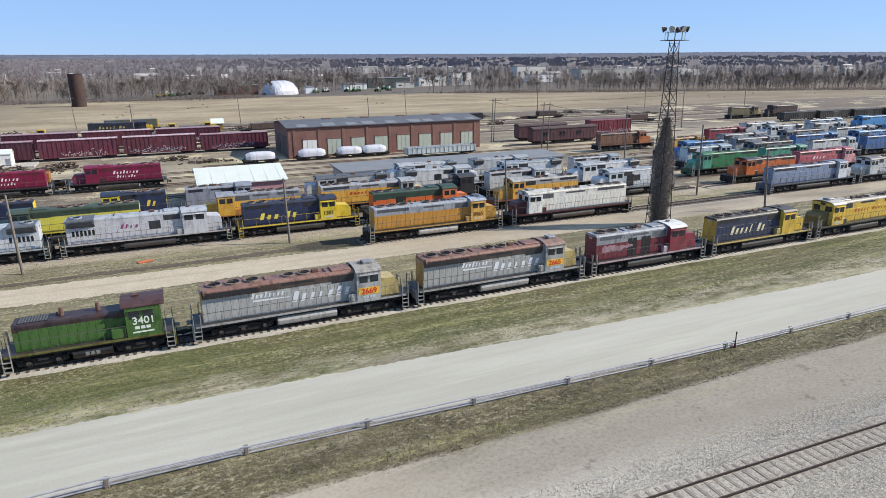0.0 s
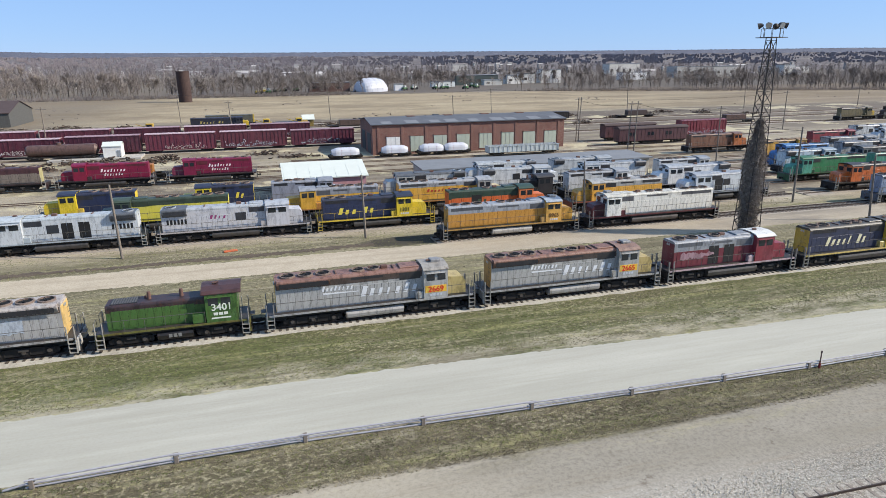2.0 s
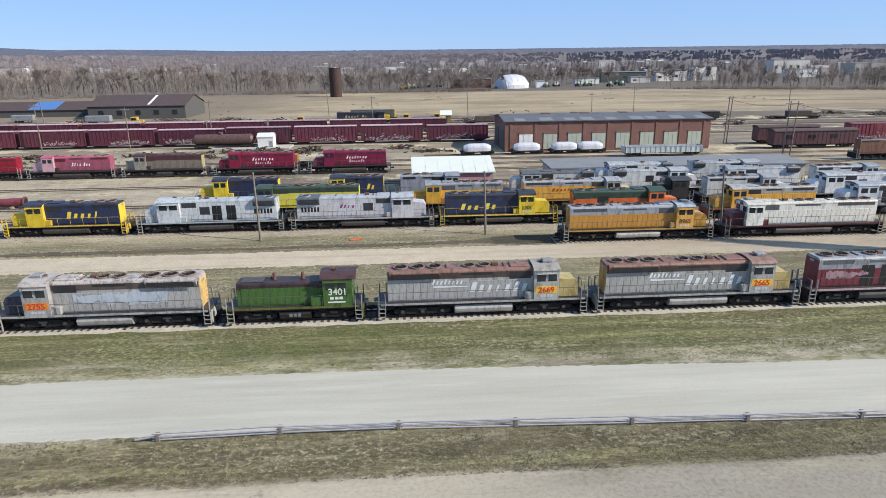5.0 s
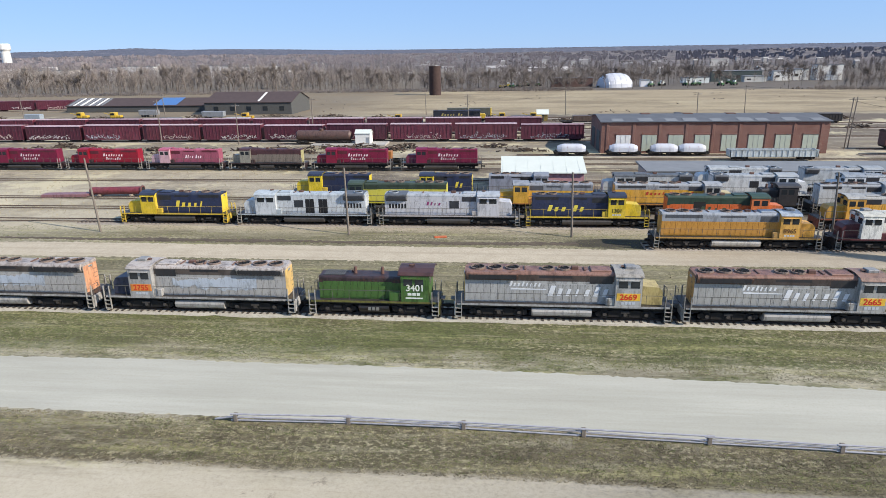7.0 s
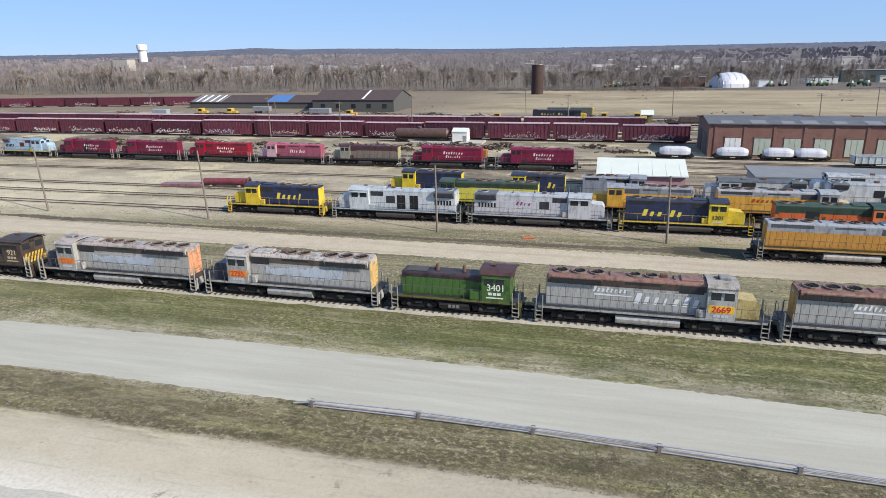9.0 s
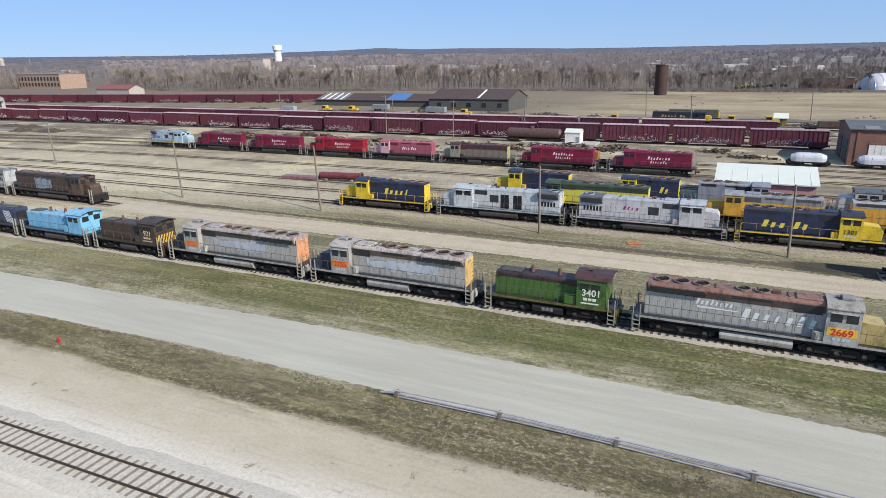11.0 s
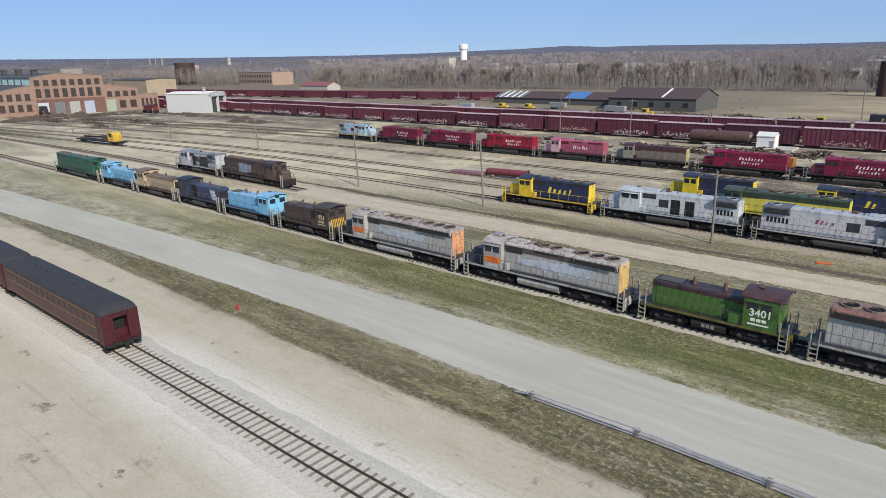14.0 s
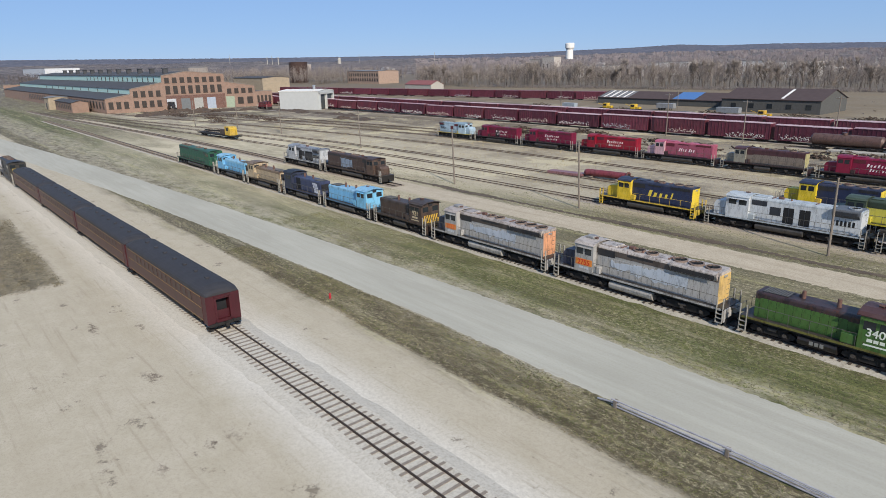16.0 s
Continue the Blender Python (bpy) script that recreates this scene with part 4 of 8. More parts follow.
    for sy in (-1, 1):
        a, b = sorted((sy * (cw - 0.02), sy * (cw + 0.012)))
        for k in range(2 if lod < 2 or sy * nose < 0 else 0):
            xa = c0 + 0.25 + k * (cabl * 0.45)
            part("side_window", Shape().box(xa, xa + cabl * 0.34, a, b, czt - 1.3, czt - 0.62), M_GLASSD, cab_ob)
        if near:
            a, b = sorted((sy * (cw + 0.0), sy * (cw + 0.22)))
            part("window_visor", Shape().box(c0 + 0.2, c1 - 0.3, a, b, czt - 0.6, czt - 0.57), cab_m, cab_ob)
    for y0 in (-1.25, 0.35):
        part("windshield", Shape().box(c1 - 0.01, c1 + 0.015, y0, y0 + 0.9, czt - 1.25, czt - 0.6), M_GLASSD, cab_ob)
        if kind == "SW":
            part("windshield", Shape().box(c0 - 0.015, c0 + 0.01, y0, y0 + 0.9, czt - 0.95, czt - 0.5), M_GLASSD, cab_ob)
    part("headlight_box", Shape().cbox(c1, c1 + 0.14, -0.3, 0.3, czt - 0.52, czt - 0.24, 0.03), band_m, cab_ob)
    if near:
        for i in range(3):
            part("mu_hose", Shape().bar((e - 0.05, -0.9 + 0.12 * i, 1.1), (e + 0.2, -0.88 + 0.12 * i, 0.62), 0.03).bar((e + 0.2, -0.88 + 0.12 * i, 0.62), (e + 0.12, -0.8 + 0.12 * i, 0.45), 0.03), M_DARK, root)
        part("bell", Shape().cyl((h1 - 4.6, 0.3, ztop), 0.14, 0.22, "z", 8, 0.06), M_RUST, root)
        gi = Shape()
        for k in range(5):
            gi.bar((h0 - 0.09, -0.75, 1.95 + k * 0.42), (h0 - 0.09, -0.3, 1.95 + k * 0.42), 0.018)
        part("grab_irons", gi, rail_m, root)
        part("headlight", Shape().cyl((h0 - 0.1, -0.14, ztop - 0.42), 0.11, 0.08, "x", 10).cyl((h0 - 0.1, 0.14, ztop - 0.42), 0.11, 0.08, "x", 10), M_GALV, root)
        hs = Shape()
        for i, dy in enumerate((-0.12, 0, 0.12)):
            hs.cyl((c0 + 0.6, dy, czt + 0.16), 0.035, 0.35 + 0.06 * i, "x", 6, 0.08)
        hs.bar((c0 + 0.6, 0, czt), (c0 + 0.6, 0, czt + 0.2), 0.03)
        part("horn", hs, M_RUST, cab_ob)
        if kind == "SD":
            part("air_conditioner", Shape().cbox(c0 + 0.9, c0 + 1.8, -0.5, 0.4, czt + 0.03, czt + 0.3, 0.05), P("8d8d8c", 0.2), cab_ob)
    if n0 is not None:
        zt = 3.35 if kind != "GE" else 3.6
        w = 0.95 if kind != "GE" else 1.15
        pr = [(n0, 1.68), (n1, 1.68), (n1, zt - 0.55), (n1 - 0.28, zt - 0.12), (n0, zt)]
        part("short_hood", Shape().prism(pr, -w, w, "y"), short_m, root)
        if near:
            part("nose_door", Shape().cbox(n1 - 0.01, n1 + 0.03, -0.3, 0.3, 1.75, zt - 0.7, 0.01), short_m, root)
    # handrails
    for sy in (-1, 1):
        s = Shape()
        ends = -e + 0.75, (e - 0.75 if kind != "SW" else c0 - 0.1)
        k = max(5, int((ends[1] - ends[0]) / 1.5))
        for i in range(k + 1):
            x = ends[0] + (ends[1] - ends[0]) * i / k
            s.bar((x, sy * 1.46, 1.68), (x, sy * 1.46, 2.66), 0.022 if near else 0.03)
        s.bar((ends[0], sy * 1.46, 2.66), (ends[1], sy * 1.46, 2.66), 0.024 if near else 0.032)
        part("handrail", s, rail_m, root)
    for sx in (-1, 1):
        s = Shape()
        x = sx * (e - 0.12)
        for yy in (-1.3, -0.5, 0.5, 1.3):
            s.bar((x, yy, 1.65), (x, yy, 2.6), 0.022)
        s.bar((x, -1.3, 2.6), (x, -0.5, 2.6), 0.022).bar((x, 0.5, 2.6), (x, 1.3, 2.6), 0.022)
        part("end_rail", s, rail_m, root)
    # the side that faces the camera carries the markings
    sgn = -nose
    face = sgn * (hw + 0.035)

    def side(px, pz):
        return pose(px, sgn * (cw + 0.02), pz, 90, 0, 0 if sgn < 0 else 180)

    if number:
        text, col, plate = number
        cx = (c0 + c1) / 2
        if plate:
            a, b = sorted((sgn * (cw - 0.01), sgn * (cw + 0.012)))
            part("number_panel", Shape().cbox(cx - 0.98, cx + 0.98, a, b, 2.2, 2.85, 0.004), P(plate, 0.1), root)
        writing(text, 0.72 if kind != "SW" else 0.82, ink(col), root, side(cx, 2.5 if kind != "SW" else 2.95), "road_number", 0.01)
        if near and kind == "SW":
            a, b = sorted((sgn * (cw - 0.01), sgn * (cw + 0.012)))
            for dx, wide, zz in ((-0.5, 0.34, 2.28), (-0.1, 0.3, 2.28), (0.28, 0.3, 2.28), (-0.1, 1.5, 1.98)):
                part("reporting_bar", Shape().box(cx + dx - wide / 2, cx + dx + wide / 2, a, b, zz, zz + (0.24 if wide < 1 else 0.12)), ink(col), root)
        elif near:
            a, b = sorted((sgn * (cw - 0.01), sgn * (cw + 0.012)))
            for dx in (-0.45, -0.15, 0.15, 0.45):
                part("reporting_bar", Shape().box(cx + dx - 0.11, cx + dx + 0.11, a, b, 1.86, 2.08), ink("b9bdc2"), root)
    if name:
        for col, words, h, f0, f1, zz in (name if isinstance(name, list) else [name]):
            if words:
                name_blocks(root, h0 + hl * f0, h0 + hl * f1, face, zz, h, ink(col), r, nose, words)
            else:
                part("painted_line", Shape().prism([(h0 + hl * f0, zz), (h0 + hl * f1, zz + 0.02), (h0 + hl * f1, zz + h * 0.5), (h0 + hl * f0, zz + h)], face - 0.006, face + 0.006, "y"), ink(col), root)
    if box_marks:
        for k in range(3):
            a, b = sorted((sgn * 1.38, sgn * 1.44))
            part("box_mark", Shape().box(-0.5 + k * 0.36, -0.24 + k * 0.36, a, b, 0.78, 1.06), ink(box_marks), root)
    if patch:
        col, f0, f1, za, zb = patch
        for k in range(3):
            pa, pb = h0 + hl * (f0 + (f1 - f0) * (k * 0.3)), h0 + hl * (f0 + (f1 - f0) * (0.44 + k * 0.28))
            n = 26
            xs = [pa + (pb - pa) * i / n for i in range(n + 1)]
            low = [(x, za + 0.35 * noise.noise((x * 1.1, k, 3)) + 0.2 * noise.noise((x * 4, k, 7)) + 0.12 * k) for x in xs]
            high = [(x, max(zb + 0.3 * noise.noise((x * 0.9, k, 5)) + 0.2 * noise.noise((x * 3.3, k, 9)) - 0.1 * k, za + 0.3)) for x in xs]
            part("overpaint_patch", Shape().prism(low + high[::-1], face - 0.006 - 0.003 * k, face + 0.006 + 0.003 * k, "y"), P(col, 0.3), root)
    if chevrons and n1 is not None:
        for i in range(6):
            ya = -0.95 + i * 0.3
            part("hazard_stripe", Shape().add([(n1 + 0.02, ya, 1.72), (n1 + 0.02, ya + 0.15, 1.72), (n1 + 0.02, ya + 0.4, 2.75), (n1 + 0.02, ya + 0.25, 2.75), (n1, ya, 1.72), (n1, ya + 0.15, 1.72), (n1, ya + 0.4, 2.75), (n1, ya + 0.25, 2.75)], [(0, 1, 2, 3), (0, 4, 5, 1), (1, 5, 6, 2), (2, 6, 7, 3), (3, 7, 4, 0)]), ink(chevrons), root)
    elif chevrons:
        for i in range(7):
            ya = -1.4 + i * 0.4
            part("hazard_stripe", Shape().add([(c1 + 0.02, ya, 1.72), (c1 + 0.02, ya + 0.2, 1.72), (c1 + 0.02, ya + 0.6, 2.75), (c1 + 0.02, ya + 0.4, 2.75), (c1, ya, 1.72), (c1, ya + 0.2, 1.72), (c1, ya + 0.6, 2.75), (c1, ya + 0.4, 2.75)], [(0, 1, 2, 3), (0, 4, 5, 1), (1, 5, 6, 2), (2, 6, 7, 3), (3, 7, 4, 0)]) if i < 6 else Shape().box(c1, c1 + 0.03, 1.1, 1.4, 1.72, 2.2), ink(chevrons), root)
    if stripes:
        s = Shape()
        for i in range(5):
            q = [(h0 + i * 0.3 + 0.4, 1.75), (h0 + i * 0.3 + 0.55, 1.75), (h0 + i * 0.3 + 1.15, ztop - 0.4), (h0 + i * 0.3 + 1.0, ztop - 0.4)]
            s.prism(q, sgn * (hw + 0.03) - 0.006, sgn * (hw + 0.03) + 0.006, "y")
        part("stripe", s, ink(stripes), root)
    return root


BOX_MESH = {}


def boxcar(x0, x1, y, body="6a2a34", roof="8d6a70", h=5.0, label="maroon high-cube boxcar with graffiti along the side", tag=0.85, tilt=0.0, doors=True, seed=0):
    L = x1 - x0
    e = L / 2
    r = random.Random(int(x0 * 5 + y) + seed)
    root = thing("boxcar", pose((x0 + x1) / 2, y, 0, 0, 0, tilt), label, "boxcar", "boxcars")
    body_m, roof_m = paint(body, 0.3, 0.35), paint(roof, 0.4, 0.5)
    key = (round(L, 1), h, body)
    if key not in BOX_MESH:
        s = Shape().box(-e, e, -1.4, 1.4, 1.0, h - 0.15)
        k = int(L / 0.95)
        for i in range(k + 1):
            x = -e + 0.05 + (L - 0.1) * i / k
            if doors and abs(x) < 1.7:
                continue
            for sy in (-1, 1):
                a, b = sorted((sy * 1.39, sy * 1.5))
                s.box(x - 0.06, x + 0.06, a, b, 1.05, h - 0.2)
        s.box(-e, e, -1.5, -1.38, 0.85, 1.08).box(-e, e, 1.38, 1.5, 0.85, 1.08).box(-e, e, -1.5, -1.38, h - 0.3, h - 0.12).box(-e, e, 1.38, 1.5, h - 0.3, h - 0.12)
        bm_ = s.mesh("body", body_m)
        s = Shape().prism([(-1.52, h - 0.16), (1.52, h - 0.16), (1.5, h - 0.08), (0, h + 0.1), (-1.5, h - 0.08)], -e - 0.02, e + 0.02)
        for i in range(int(L / 1.2)):
            x = -e + 0.6 + i * 1.2
            s.prism([(-1.5, h - 0.1), (1.5, h - 0.1), (1.48, h - 0.04), (0, h + 0.14), (-1.48, h - 0.04)], x - 0.05, x + 0.05)
        rf = s.mesh("roof", roof_m)
        d = Shape().cbox(-1.5, 1.5, -1.47, -1.39, 1.1, h - 0.4, 0.02)
        for z in (1.8, 2.7, 3.6):
            d.box(-1.45, 1.45, -1.5, -1.46, z, z + 0.08)
        for x in (-0.9, 0.9):
            d.bar((x, -1.52, 1.2), (x, -1.52, h - 0.5), 0.03)
        dr = d.mesh("sliding_door", body_m)
        ld = Shape()
        for yy in (-1.2, -0.75):
            ld.bar((e + 0.05, yy, 1.0), (e + 0.05, yy, h - 0.2), 0.02)
        for i in range(9):
            ld.bar((e + 0.05, -1.2, 1.2 + i * 0.4), (e + 0.05, -0.75, 1.2 + i * 0.4), 0.018)
        BOX_MESH[key] = bm_, rf, dr, ld.mesh("end_ladder", body_m)
    bm_, rf, dr, ld = BOX_MESH[key]
    part("body", bm_, None, root)
    part("roof", rf, None, root)
    if doors:
        part("sliding_door", dr, None, root)
    part("end_ladder", ld, None, root)
    for sx in (-1, 1):
        add_truck(root, sx * (e - 2.2), 2, False)
        c = part("coupler", coupler_mesh(), None, root)
        c.matrix_basis = pose(sx * (e - 0.05), 0, 0, 0, 0, 0 if sx > 0 else 180)
    if r.random() < tag:
        # sprayed scrawl: loose loops and strokes, no characters
        s = Shape()
        n = r.randint(24, 48)
        a = r.uniform(-e + 0.4, max(-e + 0.5, e - n * 0.32))
        for i in range(n):
            cx, cz, rr = a + i * 0.32, r.uniform(1.2, 1.9 if i % 5 else 2.5), r.uniform(0.14, 0.4)
            ph, sw = r.uniform(0, 6.3), r.uniform(2.5, 5.5)
            pts = [(cx + rr * math.cos(ph + sw * t / 7) * 0.8, cz + rr * math.sin(ph + sw * t / 7) * 0.9) for t in range(8)]
            for (xa, za), (xb, zb) in zip(pts, pts[1:]):
                if abs(xa) > e - 0.1 or abs(xb) > e - 0.1:
                    continue
                s.bar((xa, -1.515, za), (xb, -1.515, zb), 0.05)
        if s.v:
            part("graffiti", s, ink(r.choice(("c9c6c4", "d8d4d2", "b7bcc4", "c7b6b0"))), root)
    return root


def tank_car(x0, x1, y, col, label):
    L = x1 - x0
    e = L / 2
    root = thing("tank_car", pose((x0 + x1) / 2, y, 0), label, "tank car")
    part("tank", Shape().cyl((-e + 0.7, 0, 2.45), 1.38, L - 1.4, "x", 24).cyl((-e + 0.2, 0, 2.45), 0.9, 0.5, "x", 24, 1.38).cyl((e - 0.7, 0, 2.45), 1.38, 0.5, "x", 24, 0.9), paint(col, 0.4), root)
    part("dome", Shape().cyl((-0.6, 0, 3.75), 0.6, 0.5, "z", 14), paint(col, 0.4), root)
    part("underframe", Shape().cbox(-e, e, -1.2, 1.2, 0.85, 1.1, 0.03), M_GEAR, root)
    for sx in (-1, 1):
        add_truck(root, sx * (e - 2.0), 2, False)
    return root


def flat_wagon(x0, x1, y, label, load="", tilt=0.0):
    """A flat wagon; load: a hex colour for a crate-like load, or nothing."""
    L = x1 - x0
    e = L / 2
    root = thing("flat_wagon", pose((x0 + x1) / 2, y, 0, 0, 0, tilt), label, "wagon", "flat wagons")
    part("deck", Shape().cbox(-e, e, -1.4, 1.4, 0.95, 1.25, 0.04), M_GEAR, root)
    for i in range(int(L / 2.5)):
        x = -e + 1.2 + i * 2.5
        part("stake_pocket", Shape().box(x - 0.08, x + 0.08, -1.5, -1.38, 0.95, 1.3), M_RUST, root)
    for sx in (-1, 1):
        add_truck(root, sx * (e - 2.2), 2, False)
    if load:
        part("load", Shape().cbox(-e * 0.5, e * 0.55, -1.2, 1.2, 1.25, 3.0, 0.08), paint(load, 0.45), root)
    return root

# ---- the front row beside the gravel road ----
GREY = "aaa8a4"
loco(-150.5, -127.2, FRONT_Y, 1, "SD", "1f5a44", "dark green locomotive with zebra-striped end in the front row", cab="1f5a44", short="2a5f4a", roof="2b5a48", lod=1, chevrons="d2d0c0")
loco(-126.0, -112.2, FRONT_Y, -1, "SW", "6fb0d8", "light blue switcher with a high cab in the front row", roof="86b8d4", lod=1, sill="33424e")
loco(-111.2, -97.2, FRONT_Y, -1, "SW", "b3a184", "cream end-cab switcher with rusty roof in the front row", roof="7a6650", lod=1, rust=0.45, sill="5a4c40")
loco(-96.2, -83.2, FRONT_Y, -1, "SW", "36405f", "dark blue switcher with white slanting stripes", cab="2c3448", roof="3c4460", lod=1, stripes="c8ccd6", cabroof="1f2024")
loco(-82.4, -69.3, FRONT_Y, 1, "SW", "74b4dd", "light blue end-cab switcher in the front row", cab="7cc0e4", roof="7fb2d2", lod=0, sill="4a6a84", rust=0.15)
loco(-68.4, -56.6, FRONT_Y, 1, "SW", "4a3c34", "dark brown switcher with yellow warning stripes on its cab end", cab="4e4038", roof="443932", lod=0, rust=0.35, number=("921", "b8a98c", None), chevrons="c8a23a")
loco(-55.6, -36.6, FRONT_Y, -1, "SD", GREY, "grey six-axle locomotive with pale patched side and orange end", roof="aca29a", cap=0.24, eave="4a423c", end="d89a72", flare=True, rust=0.4, cab=GREY, short="4b4d58", tank="aaa6a0", number=("2731", "d0602a", "d98a4a"), patch=("b4bcc6", 0.3, 0.86, 2.35, 3.35))
loco(-35.7, -17.6, FRONT_Y, -1, "SD", GREY, "grey six-axle locomotive with faded white lettering and buff end", roof="b3aaa2", cap=0.24, eave="544b45", end="d3b06c", flare=True, rust=0.4, cab=GREY, short="3f4254", tank="aeaaa4", number=("2755", "c43c22", "e08a3c"), patch=("b9c1ca", 0.22, 0.86, 2.3, 3.4))
loco(-16.5, -4.7, FRONT_Y, 1, "SW", "43682c", "bright green end-cab switcher with dark roof", cab="43682c", roof="35272a", cabroof="4a2f2c", sill="6a6830", tank="1f1d1c", rust=0.5, number=("3401", "d7dccf", None), box_marks="7d7c78")
loco(-3.5, 15.1, FRONT_Y, 1, "SD", "a9a9a6", "grey locomotive with rusty roof and yellow nose in the front row", roof="8a6658", cap=0.24, eave="4c4039", end="c9a13c", short="b8a66c", cabroof="9a958c", flare=True, rust=0.45, tank="b0aca6", number=("2669", "c8281e", "e6b93e"), name=[("d4d6d8", (8,), 0.46, 0.3, 0.52, 3.15), ("d4d6d8", (), 0.16, 0.31, 0.55, 2.85), ("d4d6d8", (7,), 0.92, 0.56, 0.98, 2.35)])
loco(15.8, 34.6, FRONT_Y, 1, "SD", "a6a6a2", "grey rusty-roofed locomotive with a missing nose panel", roof="876252", cap=0.24, eave="463c37", end="b98c4a", short="b8a46a", cabroof="8c6f60", flare=True, rust=0.45, tank="b0aca6", number=("2665", "c8281e", "e6b93e"), name=[("dadcde", (8,), 0.46, 0.3, 0.52, 3.15), ("dadcde", (), 0.16, 0.31, 0.55, 2.85), ("dadcde", (7,), 0.92, 0.56, 0.98, 2.35)])
loco(35.3, 51.2, FRONT_Y, 1, "GP", "722634", "maroon locomotive with grey upper hood and white cab roof", cab="862f3c", short="8a343f", roof="8d9298", cabroof="d9d9d4", open_doors=True, sill="b8a0a4", cap=1.05, band="5b5f66", rust=0.35, fade=0.75, fans=(2, 1), patch=("a8848c", 0.08, 0.5, 2.5, 3.2))
loco(52.1, 68.8, FRONT_Y, 1, "GP", "2f364f", "dark blue and yellow locomotive with cream lettering", cab="d8b23c", short="ddb83a", roof="4a463e", end="c8a43a", sill="c9b268", rust=0.3, fans=(2, 2), name=("d9d2ae", (5, 2), 0.95, 0.22, 0.78, 2.35))
loco(69.6, 88.6, FRONT_Y, -1, "SD", "d9b23c", "yellow six-axle locomotive with grey roof and dark nose", cab="d8b340", short="6f6238", roof="a8a193", cabroof="bcbab2", sill="55503c", rust=0.3, name=("a6522c", (5, 7), 0.4, 0.2, 0.8, 2.9), number=("8962", "8a5a20", None))

# ---- second row ----
R2 = 31.0
loco(-53.2, -37.4, R2, -1, "GP", "26304f", "dark blue and yellow locomotive with half a painted name", cab="e0c02c", short="dcbc2e", end="e6c832", roof="2b3248", sill="d4b43a", rust=0.15, fans=(2, 1), name=("e0c848", (5,), 0.9, 0.25, 0.72, 2.5), rail="cfb040")
loco(-36.2, -17.0, R2, -1, "GE", "c6cbce", "pale blue-white locomotive with open engine doors", roof="b4bcc0", sill="aab4ba", rust=0.2, fans=(1, 0), open_doors=True, band="30343a")
loco(-16.2, 3.1, R2, 1, "GE", "c2c2c6", "faded grey-white locomotive with purple lettering", roof="a8acb0", sill="b8b2b0", rust=0.25, fans=(1, 0), band="34363c", name=("8a3a6a", (4,), 0.5, 0.45, 0.62, 3.0))
loco(3.7, 20.0, R2, 1, "GP", "26304f", "dark blue and yellow locomotive with cut-off yellow name", cab="dcc02a", short="d8bc2c", end="26304f", roof="2b3040", sill="d4b838", rust=0.15, fans=(2, 1), name=("d8c850", (3, 2), 0.85, 0.2, 0.72, 2.3), number=("1301", "5a5220", None), rail="c8ac40")
loco(21.2, 38.0, R2, 1, "GP", "d2652e", "orange locomotive with dark green roof behind the second row", roof="2f4638", cap=1.2, cab="d8743c", short="d8743c", sill="4a3a30", lod=1, rust=0.15, fans=(2, 1), band="2d4436", name=("3a4a38", (4,), 0.7, 0.4, 0.75, 2.4))
loco(41.0, 57.5, R2, -1, "GP", "d9a23c", "yellow locomotive with grey roof and black numerals", roof="a2a19c", cap=0.9, cab="d9a040", short="c8983c", sill="8a4a34", lod=1, number=("9901", "33312c", None), fans=(2, 2))
loco(59.5, 76.5, R2, -1, "GE", "d0d4d6", "white and blue-grey unpainted locomotive", cab="c4ccd2", roof="9aa0a6", sill="8a8f94", lod=1, fans=(1, 0))
loco(18.3, 37.3, 21.6, 1, "SD", "c08a36", "yellow six-axle locomotive with grey upper band", roof="9ba0a6", cab="d3a24c", short="d09c40", sill="b08a48", band="4e5258", cap=1.0, rust=0.25, end="c89448", tank="b9b5ad", number=("8965", "6a4a20", None), cabroof="a0a8b0")
loco(38.6, 59.3, 21.6, -1, "SD", "e4e2d8", "white six-axle locomotive with maroon nose and rusty streaks", roof="c8c6ba", cab="e4e4dc", short="54242c", sill="5e2a30", band="55565a", rust=0.3, tank="5a5450")
loco(88.3, 110.0, 21.6, 1, "SD", "7d8ca6", "blue-grey graffitied locomotive with a white cab", roof="6c7686", cab="cfd3d6", short="c4c8cc", sill="55606e", lod=1, rust=0.4)
loco(111.0, 130.0, 21.6, -1, "SD", "b9bcbc", "light grey locomotive with dark roof", roof="6c6a68", cab="c0c4c4", sill="6a6a6a", lod=1, rust=0.35)

# ---- third and fourth rows ----
R3, R4 = 39.0, 46.2
loco(-24.8, -6.6, R3, -1, "SD", "d6cc50", "yellow locomotive with dark green roof and number", roof="3c4a3a", cap=0.9, cab="3f4c3c", short="48543f", sill="c8bc3c", band="33402f", lod=2, number=("7009", "3a4230", None), rust=0.15)
loco(-1.0, 14.6, R3, -1, "GP", "dba83c", "yellow and grey locomotive in the third row", roof="8e9196", cap=1.0, cab="dba83c", sill="b07a3c", band="54565a", lod=2)
loco(15.8, 34.0, R3, 1, "SD", "dda63a", "yellow locomotive with red lettering and grey roof", roof="9a9c9e", cap=0.8, cab="a0a09c", short="c8b88c", sill="b07a3c", band="3c3e42", lod=2, name=("b03a24", (5, 7), 0.45, 0.35, 0.95, 2.9))
loco(36.0, 42.6, R3, 1, "SW", "2c2a2c", "black engine with a red panel between the rows", lod=2, roof="3a3838", sill="2a2828")
loco(43.8, 58.5, R3, 1, "GP", "c8caca", "grey-white locomotive with dark radiator panels", roof="8e9296", lod=2, sill="7c7e80")
